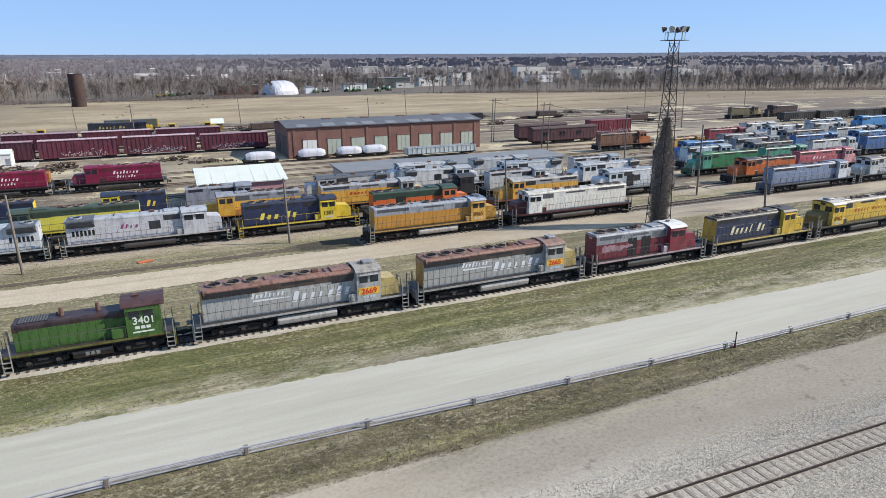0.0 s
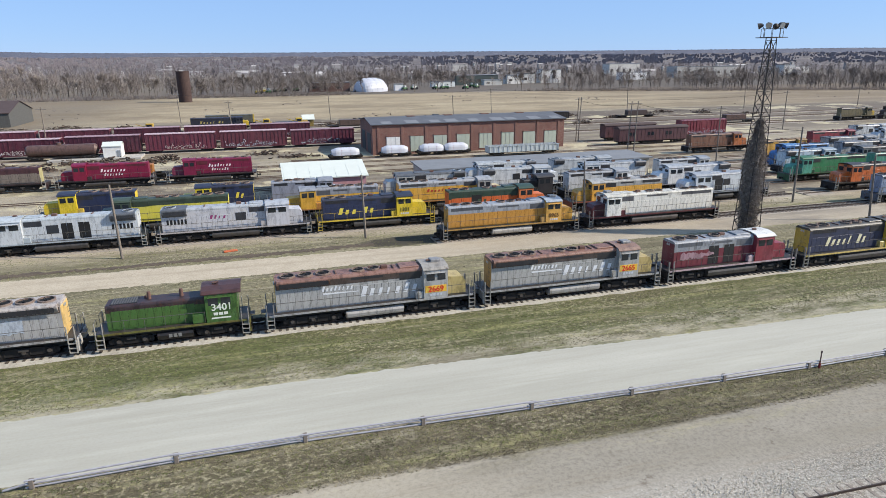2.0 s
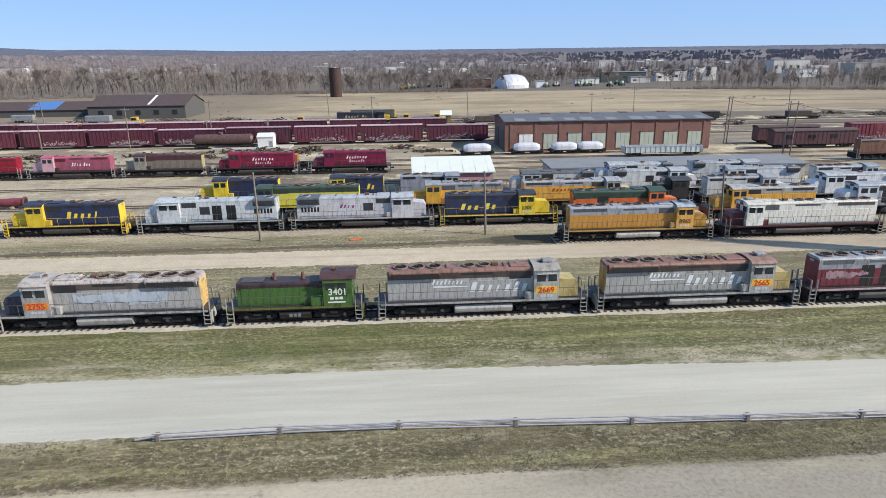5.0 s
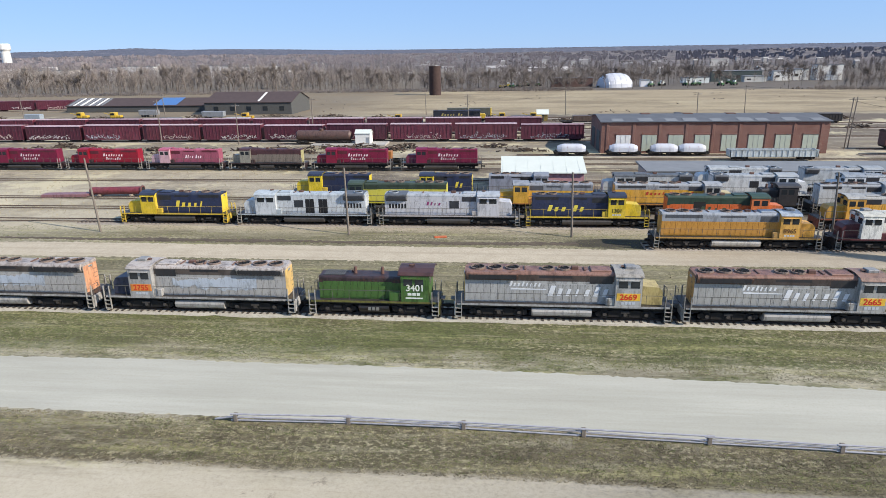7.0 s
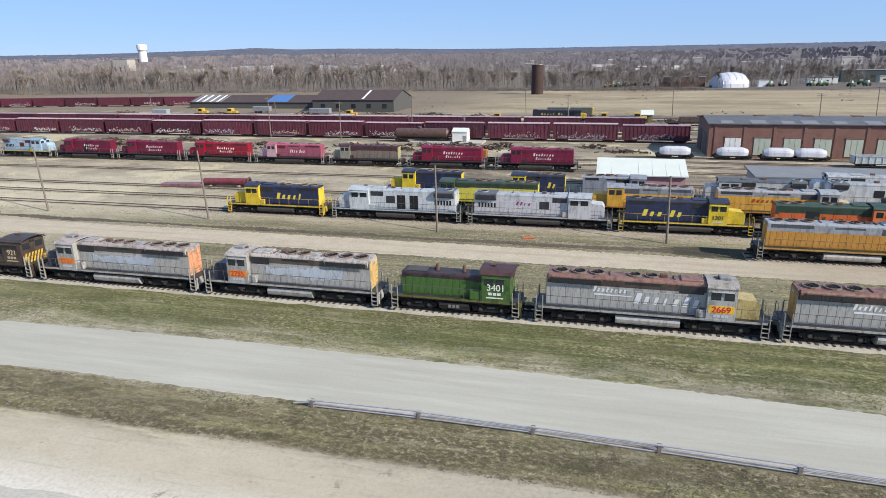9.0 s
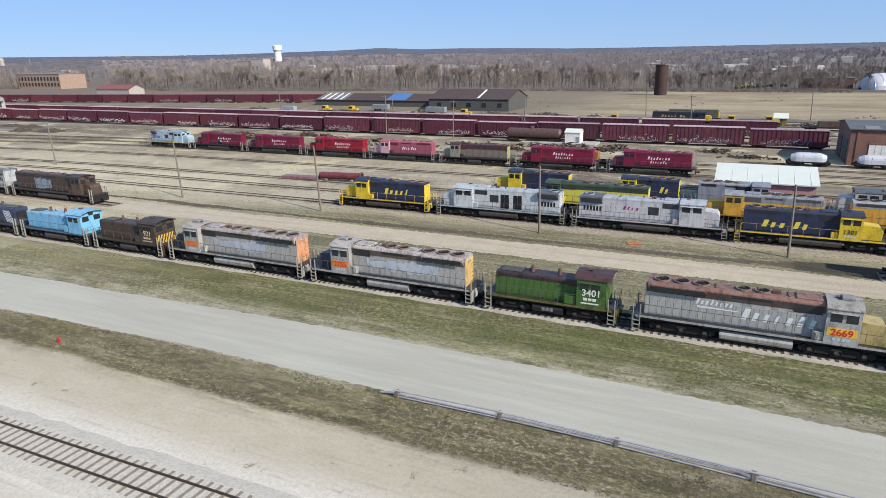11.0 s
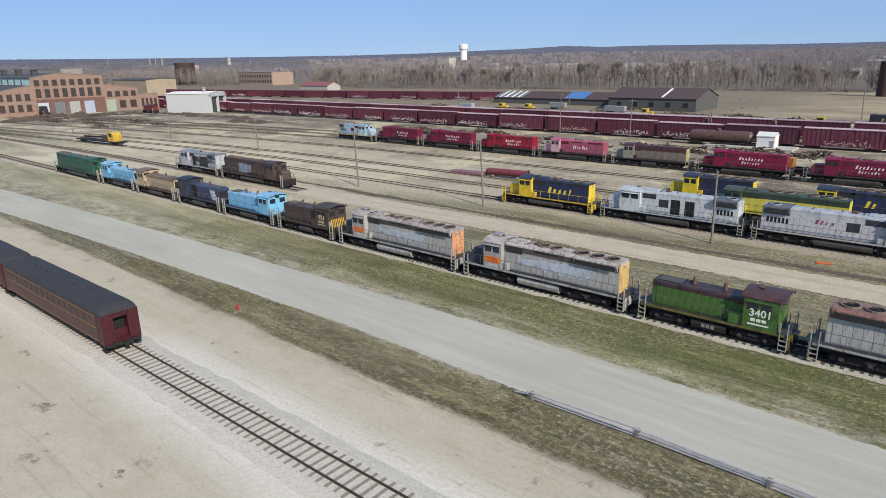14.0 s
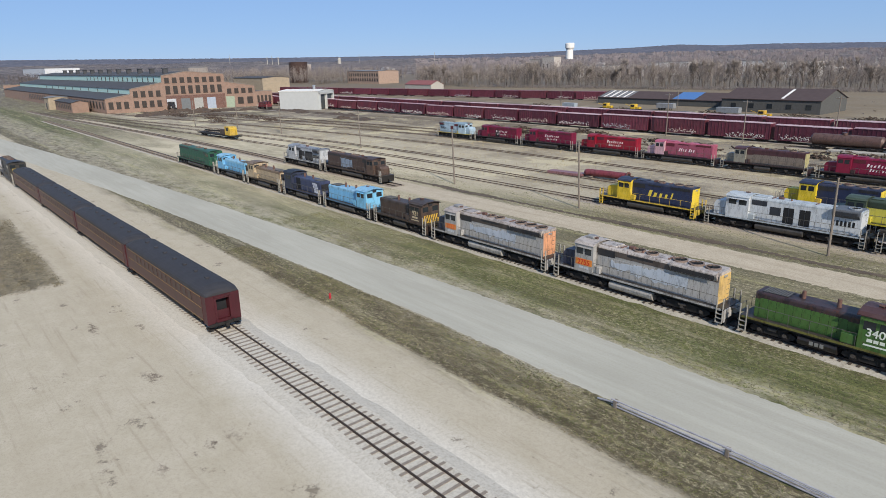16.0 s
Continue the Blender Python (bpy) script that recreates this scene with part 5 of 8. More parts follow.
loco(60.2, 76.5, R3, -1, "GE", "dcdede", "white locomotive with open roof hatches", roof="9da2a6", lod=2, fans=(1, 0), sill="8a8c8e")
loco(-33.6, -19.6, R4, -1, "GP", "26304f", "dark blue and yellow locomotive in the fourth row", cab="e2c62c", short="dcc030", end="e2c62c", roof="2b3248", sill="d4b43a", lod=2)
loco(-15.6, -3.2, R4, -1, "GP", "26304f", "dark blue locomotive with yellow ends in the fourth row", cab="e2c62c", short="dcc030", end="e6cc30", roof="2b3248", sill="d4b43a", lod=2, name=("dcc648", (2,), 0.9, 0.2, 0.45, 2.4))
loco(-2.4, 11.0, R4, 1, "GP", "8f93a0", "grey primered locomotive in the fourth row", roof="8a8e96", lod=2)
loco(15.0, 30.5, R4, -1, "GE", "b8baba", "grey stripped locomotive in the fourth row", roof="5a5e62", lod=2, fans=(1, 0))
loco(31.5, 47.5, R4, 1, "GE", "d2d4d4", "white-grey stripped locomotive in the fourth row", roof="a0a4a6", lod=2, fans=(1, 0))
loco(48.5, 64.5, R4, -1, "GE", "d4d6d6", "pale grey locomotive with open hatches in the fourth row", roof="8d949a", lod=2, fans=(1, 0))
loco(65.5, 80.0, R4, 1, "GP", "c6c8c8", "light grey locomotive at the end of the fourth row", roof="8a9096", lod=2)
loco(31.0, 46.0, 52.5, -1, "GE", "cdd0d0", "white stripped locomotive beside the low building", roof="a5a9aa", lod=2, fans=(1, 0))
loco(47.5, 63.0, 52.5, 1, "GE", "bcc1c4", "grey-white stripped locomotive beside the low building", roof="94989a", lod=2, fans=(1, 0))

# ---- east yard ----
EAST = [
    (89.0, 107.5, 39.6, -1, "SD", "2e7d4e", "bright green locomotive in the east yard", dict(roof="2a6a45", sill="235a3a", cab="4d9c86")),
    (108.5, 124.0, 39.8, 1, "GP", "4f9c84", "teal green locomotive in the east yard", dict(roof="5a8878")),
    (89.8, 107.0, 30.6, -1, "GP", "c8682e", "orange and black locomotive in the east yard", dict(roof="33302e", band="2c2a28", sill="33302c")),
    (109.8, 128.0, 33.0, 1, "SD", "b85a66", "faded red locomotive with white lettering", dict(cab="d8a0a4", roof="a0505a", name=("d8c4c6", (4,), 0.6, 0.3, 0.6, 2.8))),
    (94.5, 110.0, 47.2, 1, "GE", "b8ccd8", "white and light blue locomotive in the east yard", dict(roof="90a0aa")),
    (111.5, 127.5, 47.2, -1, "SD", "6f7478", "grey locomotive with long hood in the east yard", dict(roof="55585a")),
    (129.0, 146.0, 44.5, 1, "SD", "c4c8c8", "off-white locomotive in the east yard", dict(roof="8a8d8f")),
    (147.0, 164.0, 44.0, 1, "SD", "34659c", "blue locomotive with white cab roof in the east yard", dict(roof="3f6c9c", cabroof="c0c8d0")),
    (99.5, 114.5, 54.6, -1, "SD", "3c78b4", "bright blue locomotive in the east yard", dict(roof="4c84b8")),
    (116.0, 133.0, 54.2, 1, "GE", "9ba1a5", "grey locomotive in the east yard", dict(roof="70757a")),
    (134.5, 152.0, 53.0, 1, "SD", "3f6fa6", "dusty blue locomotive in the east yard", dict(roof="5078a0")),
    (153.5, 171.0, 52.0, -1, "SD", "5a86b8", "light blue locomotive in the east yard", dict(roof="6a90b4")),
    (102.0, 118.0, 62.0, 1, "GP", "d0a03c", "yellow locomotive in the east yard", dict(roof="8a6a3c")),
    (120.0, 137.0, 61.5, 1, "GE", "a5aaad", "weathered grey locomotive in the east yard", dict(roof="7b7f82")),
    (139.0, 157.0, 61.0, -1, "SD", "8a8e90", "dark-roofed grey locomotive in the east yard", dict(roof="55585a")),
    (159.0, 177.0, 60.0, 1, "SD", "b0b6ba", "silver-grey locomotive in the east yard", dict(roof="8c9296")),
    (179.0, 196.0, 59.0, 1, "SD", "4a86c0", "sky blue locomotive in the east yard", dict(roof="5a8cb8")),
    (127.0, 143.5, 72.5, 1, "GP", "8c2c38", "dark red locomotive in the east yard", dict(roof="7a3038")),
    (146.0, 162.0, 71.5, -1, "GE", "cbd0d2", "white locomotive with tall hood in the east yard", dict(roof="a4a9ab")),
    (164.0, 181.0, 70.5, 1, "GE", "b4babd", "pale grey locomotive in the east yard", dict(roof="8c9194")),
    (148.0, 163.0, 79.5, 1, "GE", "d0d4d5", "white stripped locomotive in the east yard", dict(roof="a8acae")),
    (174.0, 191.0, 78.8, 1, "SD", "9fb4c8", "pale blue locomotive in the east yard", dict(roof="a4b2be")),
    (196.5, 214.0, 79.5, -1, "SD", "3a8cc8", "vivid blue locomotive in the east yard", dict(roof="4494c8")),
    (95.5, 113.0, 77.0, 1, "SD", "7a5440", "brown locomotive with orange cab on the far track", dict(cab="b86a34", roof="6a4a3c")),
]
for a, b, y, nose, kind, col, lab, kw in EAST:
    loco(a, b, y, nose, kind, col, lab, lod=1 if y < 35 else 2, group="east yard locomotives", fans=(1, 0) if kind == "GE" else (2, 1), tilt=-1.0, rust=0.5, fade=0.55, **kw)

# ---- the red row ----
CPY = 75.0


def two_lines(col, start):
    """Two short rows of marks, the lower one set in."""
    return [(col, (8,), 0.58, start, start + 0.42, 3.0), (col, (7,), 0.5, start + 0.05, start + 0.37, 2.3)]


RED = [
    (-145.0, -129.6, 1, "GE", "a9c0cf", "light blue and cream locomotive at the end of the red row", dict(roof="8ea6b4", sill="c8b458")),
    (-128.6, -111.6, -1, "GP", "6e0a30", "dark red locomotive with white lettering", dict(name=two_lines("d8c8ca", 0.3))),
    (-110.7, -93.3, -1, "GP", "740c34", "dark red locomotive with an open cab door", dict(name=two_lines("d8c8ca", 0.34))),
    (-92.3, -75.1, -1, "GP", "8e0826", "bright red locomotive with white lettering", dict(name=two_lines("e6d8d8", 0.3))),
    (-74.3, -57.4, -1, "GP", "9c5064", "sun-faded pink locomotive with white lettering", dict(cab="c8a2aa", roof="b05a70", name=("e8d4d8", (4, 3), 0.7, 0.35, 0.7, 2.6))),
    (-56.3, -39.8, -1, "SD", "7d7268", "grey and maroon locomotive with rusty roof", dict(roof="4a2c30", cap=1.2, cab="8f8c80", band="4a2c30", end="b0a878", rust=0.4)),
    (-38.6, -21.9, -1, "GP", "7a0a36", "crimson locomotive with white lettering", dict(name=two_lines("e0d0d2", 0.36), cab="800e34")),
    (-20.0, -3.5, -1, "GP", "76123a", "dusky red locomotive with white lettering", dict(name=two_lines("e0d0d2", 0.36), short="782a46")),
]
for a, b, nose, kind, col, lab, kw in RED:
    kw.setdefault("roof", col)
    kw.setdefault("rust", 0.12)
    kw.setdefault("fade", 0.08)
    loco(a, b, CPY, nose, kind, col, lab, lod=1, fans=(2, 1), group="red locomotives", sill=kw.pop("sill", "3a2a2c"), band=kw.pop("band", "5a1c28"), **kw)

# ---- the pair by the dirt road ----
loco(-130.4, -113.2, 16.8, -1, "GE", "b0b4b8", "white and grey stripped locomotive by the dirt road", roof="8a9098", lod=1, fans=(1, 0), rust=0.4, open_doors=True, patch=("2c2d30", 0.3, 0.62, 1.9, 3.5))
loco(-112.0, -91.2, 16.8, 1, "SD", "4c3c36", "rust-brown locomotive with grey patches by the dirt road", roof="46362f", cab="54433a", lod=1, rust=0.5, patch=("8494a8", 0.34, 0.62, 1.9, 3.7))

# ---- boxcar rows ----
x = 22.2
shades = ("632a3a", "6b2f3f", "5b2535", "67303c", "552433")
for i in range(24):
    boxcar(x - 16.6, x, BA, shades[i * 3 % 5], "c2a8ac" if i % 3 else "a5868c", h=5.0 if i % 4 else 4.75, seed=i, tag=0.97)
    x -= 17.75
x = 12.0
for i in range(24):
    boxcar(x - 16.6, x, BB, shades[(i + 2) % 5], "a0848a", tag=0.3, seed=50 + i)
    x -= 17.75
x = -205.0
for i in range(16):
    boxcar(x - 17.0, x, BC + 2 - 0.16 * (-205 - x), shades[(i + 1) % 5], "7a4a52", tag=0.4, seed=90 + i, tilt=9.1)
    x -= 18.0
boxcar(113.5, 128.5, 104.5, "7c2a38", "8a5058", tag=1.0, seed=7)
tank_car(-55.0, -39.5, 115.0, "5e463e", "rust-brown tank car in front of the boxcars")

# ---- tracks ----
M_DIRTBED = gravel("oily_yard_bed", "8f867a", "9e9589", "5e554b", "7a7064", 10)
M_TIEDIRT = plain("dusty_buried_tie", "7c7267", 0.95, 0, 0.6, 2.0, 0.4, "574e46")
def two_stones():
    """White stone to the west along the near track, grey to the east."""
    n = Nodes("white_and_grey_stone", 0.95)
    sep = n.node("ShaderNodeSeparateXYZ")
    n.link(n.node("ShaderNodeNewGeometry").outputs["Position"], sep.inputs[0])
    fine = n.noise(5.5, 8, world=True, rough=0.8)
    pale = n.mix(n.ramp(fine, 0.44, 0.62), rgb("bdb7aa"), rgb("a39c8f"))
    grey = n.mix(n.ramp(fine, 0.42, 0.6), rgb("a69f93"), rgb("6c655a"))
    n.base(n.mix(n.ramp(sep.outputs[0], 2.0, 30.0), pale, grey))
    n.bump(fine, 0.5, 0.05)
    return n.m


M_NEARSTONE = two_stones()
M_TIEDARK = plain("creosoted_tie", "4c443c", 0.9, 0, 0.5, 2.5, 0.5, "332d28")
M_SHADED_OILBED = gravel("shaded_oil_bed", "55504a", "66605a", "2e2a27", "45403b", 12)
track(near_track, -240, 120, near=(-50, 70), bed=M_NEARSTONE, width=1.45, slope=0.9, label="rusty rails on spaced ties in pale stone ballast", bed_h=0.155, spacing=0.68)
track(flat(FRONT_Y), -330, 200, near=(-72, 60), bed=M_STONE, tie_m=M_TIEDARK, far_m=M_TIEDIRT, label="rails on dark ties in pale ballast under the front row", spacing=0.6, width=1.25, bed_h=0.13)
# dark strip paints the shade under the front row together with spilt oil
strip("oil_stain", lambda x: (FRONT_Y - 0.9, FRONT_Y + 0.9), -152, 92, 0.15, M_SHADED_OILBED, "oily ballast between the rails of the front track, darkened for the shade under the row", "ground", ragged=0.1, seed=3.0)
YARD = dict(bed=M_DIRTBED, tie_m=M_TIEDIRT, width=1.3, bed_h=0.1)
track(lead(R2, 8), -400, -60, ties=False, ballast=False, label="rusty rails sunk in the dirt ahead of the second row", **YARD)
track(flat(R2), -60, 82, label="rusty rails under the second row", **YARD)
track(flat(21.6), 17.6, 215, label="rusty rails beside the dirt road", **YARD)
track(lead(16.8, 6, -150), -420, -88, label="rusty rails crossing towards the dirt road", **YARD)
for ty, yl, xa, xb in ((R3, 12, -400, 210), (R4, 16, -400, 210), (62.0, 28, -400, 20), (CPY, 42, -400, 95), (82.0, 50, -400, 240), (88.5, 58, -400, 240), (BA, 112, -420, 30), (BB, 128, -420, 25), (129.5, 120, -420, 240), (150.0, 140, -420, 260), (165.0, 160, -420, 260)):
    track(lead(ty, yl), xa, xb, label="rusty yard rails sunk in the dirt", ties=False, ballast=ty > 110, **YARD)
track(lambda x: BC + 2 + 0.16 * (x + 205), -520, -200, ties=False, label="rusty rails under the far boxcars")
track(flat(104.5), 84, 150, ties=False, label="rusty siding rails beside the camp cars", **YARD)
track(flat(94.8), 4, 60, ties=False, label="rusty rails before the engine house", **YARD)
track(flat(115.0), -60, -30, ties=False, label="rusty siding rails beside the hut", **YARD)
for ty in (30.6, 47.2, 54.4, 61.5):
    track(flat(ty), 84, 215, label="rusty rails in the east yard", ties=False, **YARD)
track(flat(68.5), 100, 215, label="rusty rails in the east yard", ties=False, **YARD)
track(flat(135.0), 110, 180, label="rusty rails beyond the camp cars", ties=False, **YARD)

# ---- buildings ----
M_BRICK = None


def brick_material(name, a, b, mortar="8a7a6c", size=3.2):
    n = Nodes(name, 0.9)
    t = n.node("ShaderNodeTexBrick", Scale=size)
    t.inputs["Color1"].default_value, t.inputs["Color2"].default_value, t.inputs["Mortar"].default_value = rgb(a), rgb(b), rgb(mortar)
    t.inputs["Mortar Size"].default_value = 0.012
    co = n.node("ShaderNodeTexCoord").outputs["Object"]
    sep, com = n.node("ShaderNodeSeparateXYZ"), n.node("ShaderNodeCombineXYZ")
    n.link(co, sep.inputs[0])
    n.link(n.math("ADD", sep.outputs[0], sep.outputs[1]), com.inputs[0])
    n.link(sep.outputs[2], com.inputs[1])
    n.link(com.outputs[0], t.inputs["Vector"])
    col = n.mix(n.math("MULTIPLY", n.ramp(n.noise(0.5, 5), 0.45, 0.75), 0.5), t.outputs[0], shade(rgb(a), 0.6))
    n.base(col)
    return n.m


M_BRICK = brick_material("old_red_brick", "6f4a42", "7e594f")
M_BRICK2 = brick_material("weathered_orange_brick", "876e60", "93796a", "7c736b", 1.6)
M_GREENDOOR = plain("pale_green_door", "aab0a0", 0.7, 0, 0.4, 1.2, 0.1, "8f988a")
M_TEAL = plain("pale_teal_clerestory", "a6c6be", 0.5, 0, 0.4, 0.3, 0.1, "bdd3cc")
M_GREYROOF = plain("grey_felt_roof", "6f7276", 0.85, 0, 0.5, 0.5, 0.1, "85888a")
M_LEADROOF = plain("lead_grey_roof", "505359", 0.8, 0, 0.5, 0.4, 0.1, "6a6d72")
M_TINROOF = plain("white_tin_roof", "c9cdc4", 0.6, 0.0, 0.3, 0.7, 0.05, "b2b8ae")
M_BROWNROOF = plain("brown_shingle_roof", "443736", 0.9, 0, 0.5, 0.5, 0.2, "574845")
M_DARKWALL = plain("dark_weathered_boards", "4a4a48", 0.9, 0, 0.5, 1.5, 0.3, "626260")
M_TARP = plain("blue_tarpaulin", "4a72a8", 0.5, 0, 0.3, 2, 0.2)
M_CONCRETE = plain("pale_concrete", "a9a59d", 0.9, 0, 0.4, 1.2, 0.2)
M_TANBRICK = brick_material("tan_brick", "998b76", "a39580", "8a7f70", 1.6)


def gable_house(name, x0, x1, y0, y1, eave, ridge, wall_m, roof_m, label, m=None, overhang=0.4, category="building", ridge_at=0.5):
    """A long building along x with a pitched roof; walls and roof are parts."""
    root = thing(name, m if m is not None else Matrix.Identity(4), label, category)
    yr = y0 + (y1 - y0) * ridge_at
    wl = Shape()
    t = 0.3
    for xa, xb in ((x0, x0 + t), (x1 - t, x1)):
        wl.prism([(y0, 0), (y1, 0), (y1, eave), (yr, ridge), (y0, eave)], xa, xb)
    wl.box(x0 + t, x1 - t, y0, y0 + t, 0, eave).box(x0 + t, x1 - t, y1 - t, y1, 0, eave)
    part("wall", wl, wall_m, root)
    o = overhang
    k0, k1 = (ridge - eave) / (yr - y0), (ridge - eave) / (y1 - yr)
    rf = Shape().prism([(y0 - o, eave - o * k0 + 0.05), (yr, ridge + 0.05), (yr, ridge + 0.22), (y0 - o, eave - o * k0 + 0.22)], x0 - o, x1 + o)
    part("roof", rf, roof_m, root)
    rf = Shape().prism([(y1 + o, eave - o * k1 + 0.05), (y1 + o, eave - o * k1 + 0.22), (yr, ridge + 0.22), (yr, ridge + 0.05)], x0 - o, x1 + o)
    part("roof", rf, roof_m, root)
    return root


# brick engine house with pale green doors
bh = gable_house("brick_engine_house", 23.6, 74.2, 98.6, 116.5, 7.2, 8.2, M_BRICK, M_LEADROOF, "long red brick engine house with pale green doors and dark roof")
for i in range(8):
    xa = 27.2 + i * 5.95
    d = part("door", Shape().cbox(xa - 0.2, xa + 3.1, 98.5, 98.62, 0.6, 4.3, 0.02), M_GREENDOOR if i else M_WHITE, bh, "pale panelled loading door")
    for k in (1, 2):
        part("door_seam", Shape().box(xa - 0.2 + k * 1.1 - 0.02, xa - 0.2 + k * 1.1 + 0.02, 98.47, 98.5, 0.65, 4.25), M_CONCRETE, d)
    part("lintel", Shape().cbox(xa - 0.25, xa + 3.25, 98.44, 98.6, 4.32, 4.6, 0.02), M_BRICK, bh)
for i in range(9):
    xa = 25.0 + i * 5.95
    part("pilaster", Shape().cbox(xa - 0.3, xa + 0.3, 98.48, 98.6, 0, 7.0, 0.03), M_BRICK, bh)
part("end_door", Shape().cbox(23.5, 23.6, 101.0, 105.5, 0.2, 5.0, 0.02), M_DARKWALL, bh)
part("end_door", Shape().cbox(23.5, 23.6, 109.0, 113.5, 0.2, 5.0, 0.02), M_DARKWALL, bh)
for i in range(9):
    xa, za = 26.0 + i * 5.4 + 0.7 * (i % 3), 0.14 * (i % 2)
    part("roof_panel", Shape().prism([(98.5, 7.42), (101.5 + 4 * za, 7.76 + 0.45 * za), (101.5 + 4 * za, 7.8 + 0.45 * za), (98.5, 7.46)], xa, xa + 2.6 + 0.6 * (i % 2)), M_GREYROOF, bh, "pale patched roofing panel")
for i in range(4):
    part("roof_vent", Shape().cbox(34 + i * 10, 36.2 + i * 10, 106.6, 108.4, 7.7, 8.5, 0.05), M_RUST, bh)

# white-roofed shed among the locomotives
sh = gable_house("tin_roofed_shed", 0.8, 14.0, 51.2, 64.0, 3.7, 5.3, plain("faded_pink_boards", "b08488", 0.8, 0, 0.4, 1.5, 0.2), M_TINROOF, "small shed with a shallow white tin roof")
for i in range(7):
    xa = 0.7 + i * 2.1
    part("roof_seam", Shape().prism([(50.75, 3.83), (57.6, 5.5), (57.6, 5.525), (50.75, 3.855)], xa, xa + 0.05), M_TINROOF, sh)

# long low building with a flat grey roof
lb = thing("low_building", Matrix.Identity(4), "long low building with a flat grey felt roof", "building")
part("wall", Shape().box(25.5, 72.0, 56.6, 65.0, 0, 3.0), M_CONCRETE, lb)
part("roof", Shape().prism([(56.0, 3.0), (65.4, 3.25), (65.4, 3.5), (56.0, 3.25)], 25.0, 72.5), M_GREYROOF, lb)
for i in range(10):
    part("window", Shape().box(29 + i * 4.2, 30.6 + i * 4.2, 56.55, 56.62, 1.2, 2.4), M_GLASSD, lb)

# maroon camp cars on the siding by the far line
def camp_car(x0, x1, y, label, groups):
    """A wooden bunk car on trucks: boarded sides, arched roof, small windows in groups (start, count)."""
    e = (x1 - x0) / 2
    root = thing("camp_car", pose((x0 + x1) / 2, y, 0), label, "rail car", "camp cars")
    col = paint("54343a", 0.35, 0.25)
    sides = Shape().box(-e, e, -1.45, 1.45, 1.15, 4.3)
    for i in range(int(2 * e / 1.1) + 1):
        x = -e + 0.05 + i * 1.1
        sides.box(x - 0.035, x + 0.035, -1.49, -1.44, 1.2, 4.25)
    part("body", sides, col, root)
    prof = [(-1.6, 4.25)] + [(-1.6 * math.cos(math.pi * i / 8), 4.3 + 0.55 * math.sin(math.pi * i / 8)) for i in range(9)] + [(1.6, 4.25)]
    part("roof", Shape().prism(prof, -e - 0.15, e + 0.15), M_BROWNROOF, root)
    for x, count in groups:
        for k in range(count):
            w = part("window", Shape().box(-e + x + k * 1.1, -e + x + k * 1.1 + 0.75, -1.5, -1.46, 2.5, 3.4), M_GLASSD, root)
            part("window_frame", Shape().box(-e + x + k * 1.1 - 0.08, -e + x + k * 1.1 + 0.83, -1.52, -1.48, 3.4, 3.5).box(-e + x + k * 1.1 - 0.08, -e + x + k * 1.1 + 0.83, -1.55, -1.48, 2.4, 2.5), col, w)
    part("underframe", Shape().cbox(-e, e, -1.1, 1.1, 0.85, 1.15, 0.03), M_GEAR, root)
    part("equipment_box", Shape().cbox(-e * 0.3, e * 0.3, -1.2, 1.2, 0.45, 0.9, 0.04), M_GEAR, root)
    for sx in (-1, 1):
        add_truck(root, sx * (e - 2.4), 2, False)
    return root


camp_car(88.0, 108.8, 95.6, "dark maroon wooden camp car with small paired windows", ((3.0, 2), (8.5, 2), (14.0, 2)))
camp_car(89.0, 105.0, 104.5, "maroon camp car standing behind its neighbour", ((4.0, 1),))
track(flat(95.6), 80, 118, ties=False, label="rusty siding rails under the camp cars", **YARD)

# dark shed and low store beyond the boxcars
ds = gable_house("dark_shed", -126.0, -88.0, 212.0, 238.0, 5.0, 8.6, M_DARKWALL, M_BROWNROOF, "large dark board shed with a brown roof")
for i in range(5):
    part("shed_window", Shape().box(-122 + i * 7.2, -120 + i * 7.2, 211.9, 212.02, 1.6, 3.4), M_GLASSD, ds)
part("roof_patch", Shape().prism([(213.0, 5.5), (224.0, 8.55), (224.0, 8.62), (213.0, 5.57)], -103.0, -102.0), M_WHITE, ds)
st = gable_house("low_store", -200.0, -130.0, 228.0, 248.0, 2.8, 5.6, M_DARKWALL, M_BROWNROOF, "long low store with patched brown roof")
part("tarpaulin", Shape().prism([(228.2, 3.1), (237.8, 5.82), (237.8, 5.88), (228.2, 3.16)], -158.0, -147.0), M_TARP, st)
for i in range(9):
    part("roof_sheet", Shape().prism([(228.2, 3.1), (237.8, 5.82), (237.8, 5.88), (228.2, 3.16)], -199.0 + i * 1.9 + (0.25 if i % 3 else 0.0), -197.5 + i * 1.9), M_WHITE if i % 2 else M_GREYROOF, st, "loose pale roofing sheet")

hut = gable_house("white_hut", -38.4, -34.4, 113.5, 117.0, 3.0, 3.8, M_WHITE, M_TINROOF, "small white metal hut beside the boxcars", overhang=0.15)
part("hut_door", Shape().cbox(-35.4, -34.6, 113.42, 113.5, 0.1, 2.1, 0.01), M_GALV, hut)
part("hut_slab", Shape().cbox(-50.0, -30.0, 111.5, 118.0, 0.0, 0.5, 0.05), M_CONCRETE, hut)

